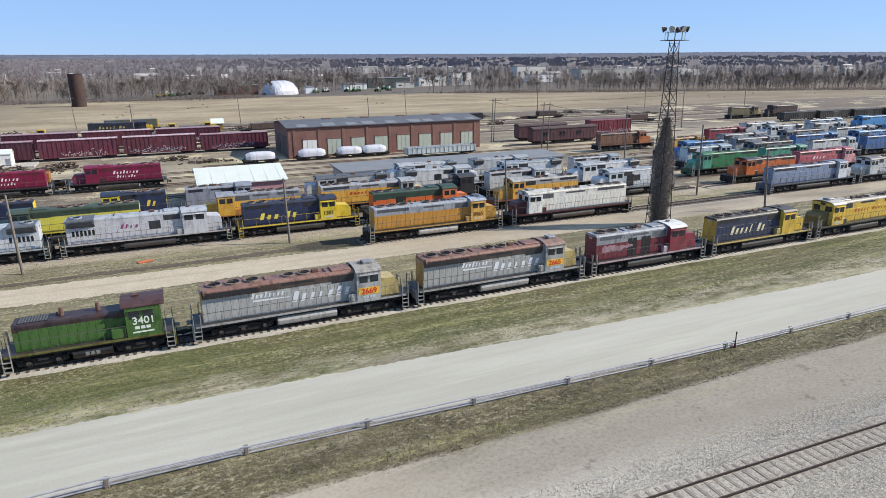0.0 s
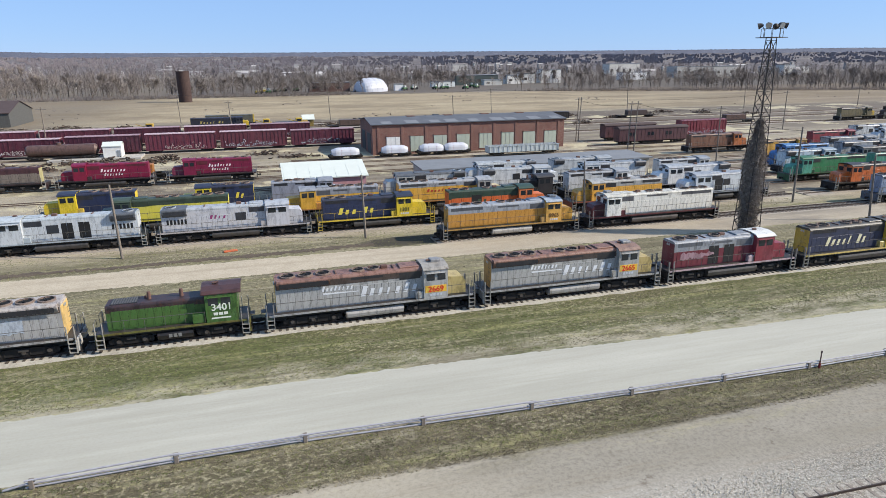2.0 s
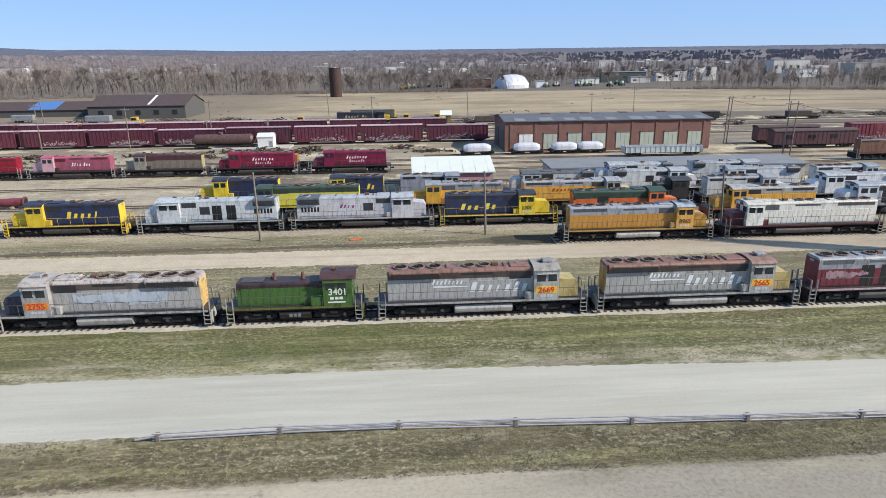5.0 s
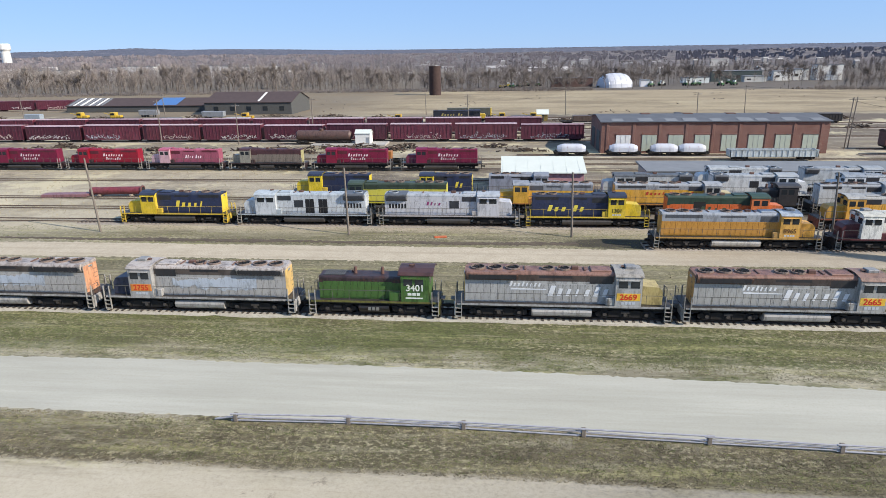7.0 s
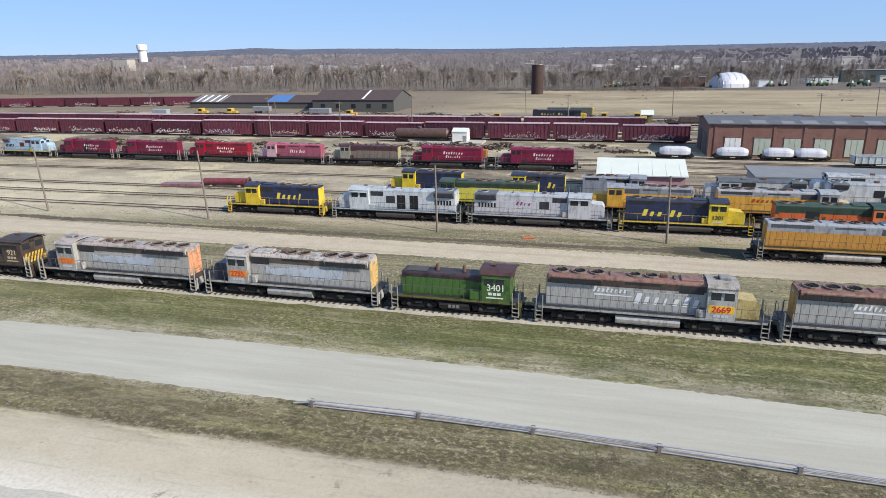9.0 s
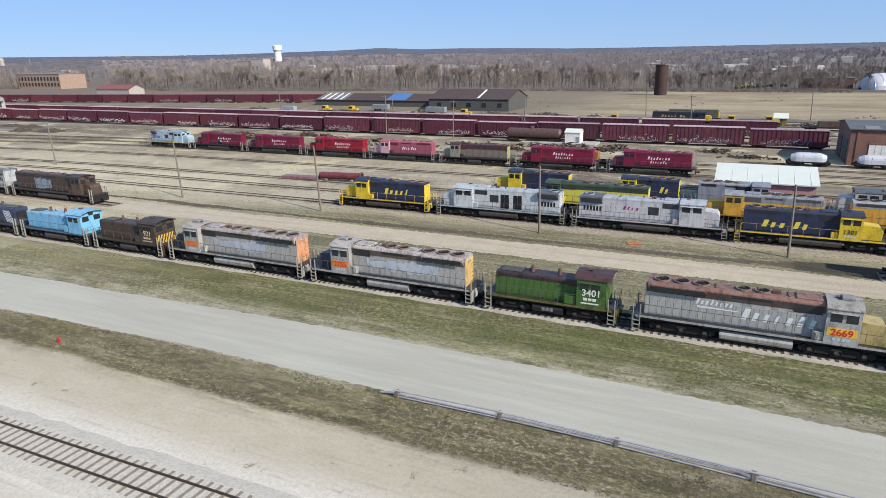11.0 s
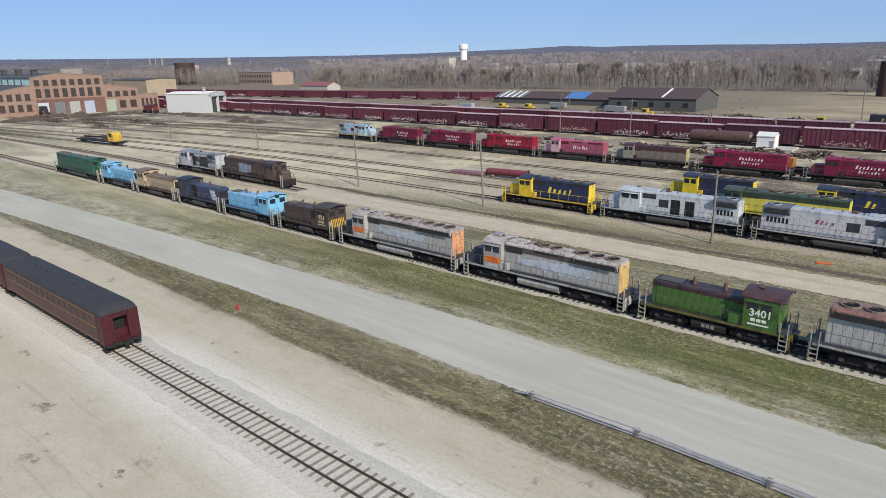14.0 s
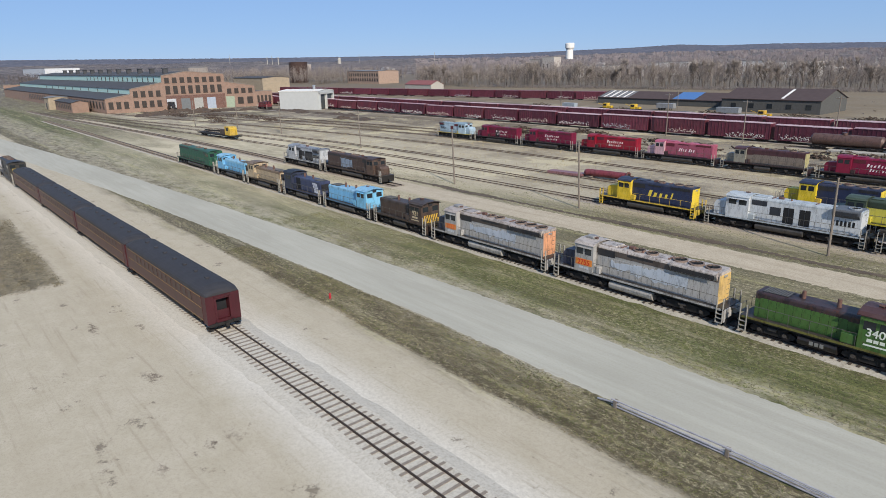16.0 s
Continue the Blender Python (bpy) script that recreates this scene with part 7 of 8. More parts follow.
for sx, sy in ((-1, -1), (1, -1), (1, 1), (-1, 1)):
    part("leg", Shape().bar((sx * leg_at(0), sy * leg_at(0), 0), (sx * leg_at(TOP), sy * leg_at(TOP), TOP), 0.07), M_TWR, tw)
z = 0.0
while z < TOP - 0.4:
    z2 = min(TOP, z + 1.5)
    s = Shape()
    a, b = leg_at(z), leg_at(z2)
    cs = ((-1, -1), (1, -1), (1, 1), (-1, 1))
    for (x1_, y1_), (x2_, y2_) in zip(cs, cs[1:] + cs[:1]):
        s.bar((x1_ * a, y1_ * a, z), (x2_ * b, y2_ * b, z2), 0.035)
        s.bar((x2_ * a, y2_ * a, z), (x1_ * b, y1_ * b, z2), 0.035)
        s.bar((x1_ * b, y1_ * b, z2), (x2_ * b, y2_ * b, z2), 0.035)
    part("bracing", s, M_TWR, tw)
    z = z2
pl = Shape().box(-1.25, 1.25, -1.25, 1.25, TOP, TOP + 0.08)
part("platform", pl, M_TWR, tw)
s = Shape()
for a in range(8):
    t = 2 * math.pi * a / 8
    s.bar((1.2 * math.cos(t), 1.2 * math.sin(t), TOP), (1.2 * math.cos(t), 1.2 * math.sin(t), TOP + 1.05), 0.03)
    t2 = 2 * math.pi * (a + 1) / 8
    s.bar((1.2 * math.cos(t), 1.2 * math.sin(t), TOP + 1.05), (1.2 * math.cos(t2), 1.2 * math.sin(t2), TOP + 1.05), 0.03)
part("platform_rail", s, M_TWR, tw)
for i, (lx, ly, aim) in enumerate(((-0.9, -0.6, 200), (0.0, -1.0, 270), (0.9, -0.6, 330), (0.9, 0.7, 30), (-0.8, 0.8, 140))):
    lm = part("floodlight", Shape().cyl((0, 0, 0), 0.2, 0.5, "x", 12, 0.38).cyl((-0.1, 0, 0), 0.12, 0.12, "x", 8), M_TWR, tw)
    lm.matrix_basis = pose(lx, ly, TOP + 1.5, 0, 18, aim)
    part("lens", Shape().cyl((0.49, 0, 0), 0.35, 0.03, "x", 12), M_GALV, lm)
    part("bracket", Shape().bar((0, 0, -0.05), (0, 0, -0.55), 0.04), M_TWR, lm)
M_VINE = plain("dead_vine", "7f756c", 0.95, 0, 0.5, 3, 0.2, "938980")
s, r = Shape(), random.Random(5)
for i in range(24000):
    z = 14.5 * r.random() ** 1.05
    rad = (1.0 + 0.06 * z if z < 9 else 1.54 * (15.4 - z) / 6.4) * (0.45 + 0.55 * r.random())
    t = r.uniform(0, 2 * math.pi)
    p = Vector((rad * math.cos(t), rad * math.sin(t), z))
    d = Vector((r.uniform(-0.5, 0.5), r.uniform(-0.5, 0.5), r.uniform(-0.6, 0.6)))
    w = Vector((r.uniform(-1, 1), r.uniform(-1, 1), r.uniform(-1, 1))).normalized() * 0.028
    s.add([p - w, p + w, p + d], [(0, 1, 2)])
part("vines", s, M_VINE, tw)

# ---- white tank loads, gondola, culvert pipe, crane flat ----
def wrapped(L):
    """A tank under a tied white sheet: full at the foot, rounded over the top, drawn in at the ends."""
    v, n = [], 12
    for i in range(9):
        u = i / 8
        k = 0.72 if i in (0, 8) else 0.95 if i in (1, 7) else 1.0
        x = -L / 2 + L * u + (0.15 if i == 1 else -0.15 if i == 7 else 0)
        for j in range(n + 1):
            a = math.pi * j / n
            v.append((x, 1.32 * k * math.cos(a), 1.1 + 1.7 * k * max(0.0, math.sin(a)) ** 0.55))
    f = [(i * (n + 1) + j, (i + 1) * (n + 1) + j, (i + 1) * (n + 1) + j + 1, i * (n + 1) + j + 1) for i in range(8) for j in range(n)]
    f += [tuple(range(n + 1)), tuple(8 * (n + 1) + j for j in reversed(range(n + 1)))]
    return Shape().add(v, f)


def tank_load(x0, x1, y):
    root = thing("white_tank_car", pose((x0 + x1) / 2, y, 0), "white sheeted tank load lashed on a flat wagon", "tank car", "white tanks")
    L = x1 - x0
    part("tank", wrapped(L), M_FABRIC, root)
    part("flat_deck", Shape().cbox(-L / 2 - 0.6, L / 2 + 0.6, -1.3, 1.3, 0.8, 1.1, 0.03), M_GEAR, root)
    for sx in (-1, 1):
        add_truck(root, sx * (L / 2 - 0.9), 2, False)
    for i in range(2):
        x = -L / 2 + L * (i + 1) / 3
        part("lashing", Shape().bar((x, -1.34, 1.1), (x + 0.1, -1.2, 2.25), 0.03).bar((x + 0.1, -1.2, 2.25), (x, -0.3, 2.84), 0.03), ink("b8909a"), root)


for a, b in ((13.2, 19.6), (25.0, 31.2), (34.2, 40.0), (40.4, 46.2)):
    tank_load(a, b, 94.8)
gd = thing("gondola_car", pose(58.0, 88.0, 0), "silver ribbed gondola wagon in front of the engine house", "gondola")
g = Shape()
for sy in (-1.4, 1.3):
    g.box(-9, 9, sy, sy + 0.1, 1.0, 2.5)
for i in range(16):
    xa = -8.8 + i * 1.17
    g.box(xa - 0.07, xa + 0.07, -1.5, -1.4, 1.0, 2.5)
g.box(-9, 9, -1.5, -1.38, 2.4, 2.55).box(-9, -8.9, -1.4, 1.4, 1.0, 2.5).box(8.9, 9, -1.4, 1.4, 1.0, 2.5)
part("body", g, paint("b3bcc0", 0.15, 0.4), gd)
part("floor", Shape().box(-9, 9, -1.4, 1.4, 0.9, 1.02), M_GEAR, gd)
for sx in (-1, 1):
    add_truck(gd, sx * 6.8, 2, False)
cv = thing("red_culvert_pipe", pose(-61.5, 48.8, 0, 0, 0, 6), "rusty red steel boiler shell lying beside the tracks", "pipe")
part("shell", Shape().cyl((-8, 0, 0.95), 0.66, 8.6, "x", 18).cyl((-8.4, 0, 0.95), 0.5, 0.4, "x", 18, 0.66), paint("7e363f", 0.45, 0.4), cv)
part("open_end", Shape().cyl((0.58, 0, 0.95), 0.56, 0.04, "x", 18), M_DARK, cv)
part("end_flange", Shape().ring((0, 0, 0), 0.62, 0.86, 0.18, 18), paint("6e4a42", 0.5, 0.3), cv).matrix_basis = pose(0.42, 0, 0.95, 0, 90, 0)
part("skid", Shape().cbox(-16.5, -8.6, -1.0, 1.0, 0.1, 0.6, 0.05), paint("8d6468", 0.45, 0.5), cv)
for x in (-7.0, -1.5):
    part("cradle", Shape().cbox(x, x + 0.4, -1, 1, 0, 0.4, 0.03), M_TIE, cv)
cf = thing("crane_flat_wagon", pose(-198.0, 27.0, 0, 0, 0, 5), "rusty flat wagon carrying a small yellow crane cab", "wagon")
part("deck", Shape().cbox(-13, 12, -1.4, 1.4, 0.9, 1.25, 0.04), M_GEAR, cf)
part("crane_cab", Shape().prism([(6.2, 1.25), (9.4, 1.25), (9.4, 3.2), (8.6, 3.9), (6.2, 3.9)], -1.25, 1.25, "y"), paint("c8a430", 0.35), cf)
part("engine_house", Shape().cbox(2.6, 6.0, -1.2, 1.2, 1.25, 2.9, 0.12), paint("4a3c34", 0.4), cf)
part("cab_window", Shape().box(7.0, 8.6, -1.29, -1.24, 2.6, 3.5), M_GLASSD, cf)
part("boom", Shape().bar((5, 0, 2.2), (-10, 0, 1.9), 0.3), M_GEAR, cf)
for sx in (-1, 1):
    add_truck(cf, sx * 9, 2, False)
hy = thing("red_hydrant", pose(-46.3, -22.2, 0) @ Matrix.Scale(0.68, 4), "small red painted valve post in the grass", "hydrant")
part("barrel", Shape().cyl((0, 0, 0), 0.16, 0.7, "z", 10, 0.13).cyl((0, 0, 0.7), 0.19, 0.12, "z", 10, 0.06), paint("c02030", 0.1), hy)
part("outlet", Shape().cyl((-0.3, 0, 0.45), 0.08, 0.6, "x", 8), paint("c02030", 0.1), hy)
bx = thing("orange_debris", pose(-7.2, 24.6, 0, 0, 0, 12), "flat scrap of orange sheet lying in the grass", "debris")
part("sheet", Shape().cbox(-0.8, 0.8, -0.3, 0.3, 0.02, 0.16, 0.03), paint("d06a3c", 0.1), bx)

# ---- scrap, wagons and machines across the back of the yard ----
M_SCRAP = plain("rusty_scrap", "463a32", 0.9, 0, 0.6, 1.5, 0.4, "5e4e42")


def scrap_heap(x, y, w, d, h, seed, label="heap of rusty scrap and old ties"):
    r, s = random.Random(seed), Shape()
    for i in range(70):
        u, v = r.gauss(0, 0.35), r.gauss(0, 0.35)
        k = max(0.15, 1 - (u * u + v * v) * 2)
        p = Vector((u * w, v * d, h * k * r.random()))
        q = p + Vector((r.uniform(-1.4, 1.4), r.uniform(-0.9, 0.9), r.uniform(-0.2, 0.4)))
        s.bar((p.x, p.y, max(0.05, p.z)), (q.x, q.y, max(0.05, q.z)), r.uniform(0.06, 0.2))
    tagged(solid("scrap_heap", s, M_SCRAP, label, "scrap", "scrap heaps", m=pose(x, y, 0)), kind="stuff")


r = random.Random(21)
for i in range(24):
    scrap_heap(-150 + i * 6.7 + r.uniform(-2, 2), r.uniform(94, 110), r.uniform(4, 8), r.uniform(2, 4), r.uniform(0.6, 1.5), i)
for i in range(16):
    scrap_heap(-20 + i * 14 + r.uniform(-4, 4), r.uniform(150, 195), r.uniform(5, 10), r.uniform(2, 4), r.uniform(0.8, 1.8), 60 + i)
for i in range(16):
    scrap_heap(-205 + i * 14 + r.uniform(-5, 5), r.uniform(152, 203), r.uniform(5, 11), r.uniform(2, 5), r.uniform(0.9, 2.2), 130 + i)
for i in range(10):
    scrap_heap(-330 + i * 9, r.uniform(50, 75), r.uniform(6, 10), r.uniform(4, 7), r.uniform(0.6, 1.4), 90 + i)
for a, b, y, load in ((-62, -46, 150, "6a5a3c"), (-42, -26, 150, "c8a030"), (-22, -6, 165, ""), (-2, 14, 165, "3a3a44"), (20, 36, 165, "5a4a40"), (130, 146, 165, "4a3c38"), (-100, -84, 165, "b8b8b4"), (-125, -109, 165, "4a4a4c"), (150, 166, 135, "5a4238"), (-34, -20, 82, "a86a28")):
    flat_wagon(a, b, y, "flat wagon with a weathered load" if load else "empty rusty flat wagon", load)
for a, b, y, col in ((88, 109, 165, "302c2a"), (205, 222, 112, "3a3836"), (223, 240, 111, "44403c"), (241, 258, 110, "33302e"), (259, 276, 109, "3e3a36")):
    boxcar(a, b, y, col, "4a4644", h=3.4, label="dark open hopper wagon on the far track", tag=0.0)


def track_machine(x, y, col, label):
    root = thing("track_machine", pose(x, y, 0), label, "machine", "track machines")
    part("chassis", Shape().cbox(-3.2, 3.2, -1.2, 1.2, 0.7, 1.2, 0.05), M_GEAR, root)
    part("cab", Shape().cbox(-1.2, 1.0, -1.15, 1.15, 1.2, 3.2, 0.12), paint(col, 0.2), root)
    part("engine_cover", Shape().cbox(1.1, 3.0, -1.0, 1.0, 1.2, 2.1, 0.1), paint(col, 0.2), root)
    part("window", Shape().box(-0.9, 0.7, -1.18, -1.14, 2.1, 2.9), M_GLASSD, root)
    part("jib", Shape().bar((-1.0, 0, 2.0), (-4.2, 0, 3.0), 0.14), paint(col, 0.2), root)
    for x2 in (-2.2, 2.2):
        w = part("wheelset", wheelset(), None, root)
        w.matrix_basis = pose(x2, 0, 0.52)


for x, y, col in ((-96, 182, "c8a02c"), (-36, 172, "b89424"), (0.5, 176, "c8a62c"), (11.5, 176, "c8a62c"), (-152, 188, "d0ac30"), (-166, 188, "d0ac30"), (60, 172, "3a3a3c")):
    track_machine(x, y, col, "yellow rail maintenance machine with a small cab" if col != "3a3a3c" else "dark rail maintenance machine with a small cab")


def trailer(x, y, L, col, label):
    root = thing("box_trailer", pose(x, y, 0), label, "trailer", "trailers")
    part("box", Shape().cbox(-L / 2, L / 2, -1.25, 1.25, 0.8, 2.9, 0.12), paint(col, 0.1), root)
    for x2 in (-L / 2 + 1.5, -L / 2 + 2.7):
        for yy in (-1.2, 0.95):
            part("wheel", Shape().cyl((x2, yy, 0.5), 0.5, 0.25, "y", 12), M_DARK, root)
    for yy in (-0.9, 0.7):
        part("landing_leg", Shape().box(L / 2 - 2, L / 2 - 1.8, yy, yy + 0.2, 0, 1.1), M_GEAR, root)


for x, y, L, col in ((-114, 194, 9, "8c9094"), (-183, 184, 7, "9aa4ac"), (-146, 203, 8, "8a8c8e")):
    trailer(x, y, L, col, "pale box trailer parked behind the boxcars")

mp = thing("marker_post", pose(35.6, -20.3, 0), "slim dark marker post with red foot beside the guard rail", "post")
part("base", Shape().cyl((0, 0, 0), 0.09, 0.4, "z", 8, 0.07), paint("7c1a22", 0.1), mp)
part("shaft", Shape().cyl((0, 0, 0.4), 0.05, 0.85, "z", 8, 0.04), paint("4a2a2c", 0.1), mp)
part("cap", Shape().cyl((0, 0, 1.25), 0.07, 0.14, "z", 8, 0.05), paint("3a2628", 0.1), mp)


def wire(a, b, sag, label="sagging overhead wire between line poles"):
    s = Shape()
    pts = [Vector(a).lerp(Vector(b), i / 10) - Vector((0, 0, sag * 4 * (i / 10) * (1 - i / 10))) for i in range(11)]
    for p, q in zip(pts, pts[1:]):
        s.bar(p, q, 0.035)
    solid("overhead_wire", s, M_DARK, label, "wire", "overhead wires")


for a, b in (((82.0, 106.5, 11.4), (87.0, 85.5, 11.4)), ((83.5, 108.0, 11.4), (157.4, 111.8, 11.4)), ((87.0, 85.5, 11.4), (94.5, 64.5, 11.4)), ((94.5, 64.5, 11.4), (77.7, 25.6, 11.2)), ((25, 200, 10.4), (90, 195, 10.4)), ((90, 195, 10.4), (150, 190, 10.4)), ((-30, 205, 10.4), (25, 200, 10.4))):
    wire(a, b, 1.0)


# farm machines parked round the dome
def farm_machine(x, y, col, turn):
    root = thing("farm_machine", pose(x, y, 0, 0, 0, turn), "parked farm machine on the dealer's lot by the dome", "machine", "farm machines")
    part("body", Shape().cbox(-2.4, 1.6, -1.2, 1.2, 0.9, 2.3, 0.15), paint(col, 0.05, 0.1), root)
    part("cab", Shape().cbox(-1.0, 0.8, -0.9, 0.9, 2.3, 3.7, 0.12), paint("c8ccc8", 0.05), root)
    for wx, rr in ((-1.6, 0.75), (1.2, 0.95)):
        for wy in (-1.45, 1.1):
            part("wheel", Shape().cyl((wx, wy, rr), rr, 0.35, "y", 12), M_DARK, root)


r = random.Random(31)
for i in range(16):
    farm_machine(r.uniform(104, 172) if i % 3 else r.uniform(0, 34), r.uniform(424, 458), r.choice(("3c6a38", "4a6a44", "3c6a38", "b8a43c", "c8c8c4")), r.uniform(0, 180))

# hulks and a hut behind the boxcars, at the near edge of the field
loco(-24.5, -4.5, 172.0, 1, "SD", "2a2c36", "dark blue and yellow hulk behind the boxcars", cab="2a2c36", short="d8b430", roof="2c3040", end="d0b038", lod=2, name=("a8995a", (5, 2), 0.8, 0.2, 0.75, 2.6), fans=(1, 0))
ch = flat_wagon(-21.0, -3.0, 188.0, "flat wagon with two dark containers with yellow ends")
for a, b in ((-8.0, -0.2), (0.2, 8.0)):
    part("container", Shape().cbox(a, b, -1.2, 1.2, 1.25, 4.0, 0.05), paint("5c5c50", 0.3), ch)
part("container_end", Shape().cbox(8.0, 8.5, -1.2, 1.2, 1.25, 4.0, 0.05), paint("c8aa3c", 0.2), ch)
yh = gable_house("yard_hut", 13.0, 16.6, 178.0, 181.4, 2.5, 3.7, paint("8f7c40", 0.3), M_TINROOF, "small yellow hut with a pale pitched roof at the field edge")
part("hut_door", Shape().cbox(14.3, 15.3, 177.9, 178.0, 0.1, 2.1, 0.01), M_DARKWALL, yh)
loco(196.0, 213.0, 128.0, 1, "SD", "6c6448", "derelict olive and yellow hulk on the far east track", short="c8aa3c", roof="4c463a", lod=2, rust=0.4, fans=(1, 0))
loco(216.0, 234.0, 128.0, -1, "SD", "43322e", "rusty dark hulk on the far east track", roof="3a2c28", lod=2, rust=0.4, fans=(1, 0))
track(flat(128.0), 190, 260, ties=False, label="rusty rails on the far east side")
track(flat(172.0), -60, 40, ties=False, label="rusty rails at the field edge")
track(flat(188.0), -60, 40, ties=False, label="rusty rails at the field edge")

# dug-over dirt before the shop
M_SOIL = gravel("dug_dark_soil", "4a3e35", "5a4c40", "2f2721", "3e342c", 6)


def dirt_heap(x, y, w, d, h, seed):
    s, nu, nv = Shape(), 14, 8
    for j in range(nv + 1):
        for i in range(nu + 1):
            u, v = -1 + 2 * i / nu, -1 + 2 * j / nv
            k = max(0.0, 1 - u * u) * max(0.0, 1 - v * v)
            s.v.append((u * w, v * d, h * k * (0.8 + 0.9 * noise.noise((u * 3 + seed, v * 3, seed)) + 0.4 * noise.noise((u * 9, v * 9, seed))) - 0.03 * (1 if k == 0 else 0)))
    s.f = [(j * (nu + 1) + i, j * (nu + 1) + i + 1, (j + 1) * (nu + 1) + i + 1, (j + 1) * (nu + 1) + i) for j in range(nv) for i in range(nu)]
    solid("soil_mound", s, M_SOIL, "mound of dark dug soil before the shop", "mound", "soil mounds", m=pose(x, y, 0, 0, 0, 84 + 20 * noise.noise((seed, 0, 0))))


r = random.Random(77)
for i in range(14):
    dirt_heap(-338 + r.uniform(-4, 22), 40 + i * 3.6 + r.uniform(-1, 1), r.uniform(4, 8), r.uniform(2.5, 5), r.uniform(0.7, 1.6), i * 1.7)
for i in range(8):
    dirt_heap(-300 + i * 12, 92 + r.uniform(-2, 12), r.uniform(3, 5), r.uniform(5, 9), r.uniform(0.5, 1.0), 40 + i * 1.3)

# ---- bare early-spring woods ----
def wood_edge(x):
    """How much nearer the edge of the woods lies to the east."""
    return min(170.0, max(0.0, (x - 170) * 0.42))


def twig_material(name, a, b, c):
    """Bare twigs: each clump's own tone, and broad changes along the woods."""
    n = Nodes(name, 0.95)
    g = n.node("ShaderNodeNewGeometry")
    col = n.mix(g.outputs["Random Per Island"], rgb(a), rgb(b))
    col = n.mix(n.math("MULTIPLY", n.ramp(n.noise(0.03, 4, world=True), 0.4, 0.65), 0.6), col, rgb(c))
    sep = n.node("ShaderNodeSeparateXYZ")
    n.link(g.outputs["Position"], sep.inputs[0])
    col = n.mix(n.math("MULTIPLY", n.ramp(sep.outputs[0], -160.0, 40.0), 0.5), col, rgb("4d4541"))
    n.base(col)
    return n.m


# far twigs are greyed so that distance haze sits in their colour
M_TWIGFAR = twig_material("haze_tinted_twigs", "948b89", "666064", "7d7574")
M_TWIGNEAR = twig_material("bare_twig_crowns", "ada298", "68605b", "918680")
M_BARK = plain("grey_brown_bark", "645b54", 0.95, 0, 0.5, 2, 0.3, "756b62")
M_TWIG = plain("bare_twigs", "8a7b6e", 0.95, 0, 0.5, 0.04, 0.0, "6e6157")


def grow(s, tw, p, d, length, rad, depth, r):
    q = p + d * length
    s.bar(p, q, rad, 4)
    if depth == 0:
        for i in range(20):
            o = p.lerp(q, r.random())
            b = o + (d + Vector((r.gauss(0, 0.5), r.gauss(0, 0.5), r.gauss(0.35, 0.4)))).normalized() * length * r.uniform(0.6, 1.5)
            w = Vector((r.uniform(-1, 1), r.uniform(-1, 1), 0)).normalized() * 0.04
            tw.add([o - w, o + w, b], [(0, 1, 2)])
        return
    for i in range(3 if depth > 1 else 2 + r.randint(0, 1)):
        nd = (d + Vector((r.uniform(-0.75, 0.75), r.uniform(-0.75, 0.75), r.uniform(-0.1, 0.5)))).normalized()
        grow(s, tw, p.lerp(q, r.uniform(0.6, 1.0)), nd, length * r.uniform(0.58, 0.8), rad * 0.55, depth - 1, r)


def tree_shapes(seed, h):
    r = random.Random(seed)
    s, tw = Shape(), Shape()
    grow(s, tw, Vector((0, 0, -0.2)), Vector((r.uniform(-0.06, 0.06), r.uniform(-0.06, 0.06), 1)).normalized(), h * 0.34, h * 0.0125, 4, r)
    return s, tw


TREES = []
for k in range(6):
    s, tw = tree_shapes(40 + k, 15.0)
    t = thing("bare_tree", pose(0, 0, 0), "leafless grey-brown tree with spreading twigs", "tree", "bare trees")
    part("trunk", s, M_BARK, t)
    part("crown", tw, M_TWIGNEAR, t)
    TREES.append(t)
r = random.Random(11)
first = list(TREES)
spots = []
for i in range(190):
    x = -620 + 1150 * (i + r.random()) / 190
    y = 392 + 14 * noise.noise((x * 0.01, 0, 0)) + r.uniform(0, 30)
    if x < -120:
        y -= (-120 - x) * 0.16
    y -= wood_edge(x)
    if 58 < x < 205 and i % 3:
        y += 46
    if 150 < x < 300 and i % 4:
        y += 150
    if 0.56 < (y + 50.7) / max(1.0, 4.3 - x) < 0.78 and -720 < x < -400:
        continue
    spots.append((x, y, r.uniform(0.75, 1.25) * (1 + 0.42 * min(1.0, max(0.0, (-40 - x) / 130)))))
for i, (x, y, k) in enumerate(spots):
    m = pose(x, y, 0, 0, 0, r.uniform(0, 360)) @ Matrix.Scale(k, 4)
    if i < 6:
        TREES[i].matrix_basis = m
    else:
        o = copy_thing(first[i % 6], pose(x, y, 0, 0, 0, r.uniform(0, 360)))
        o.scale = (k, k, k)

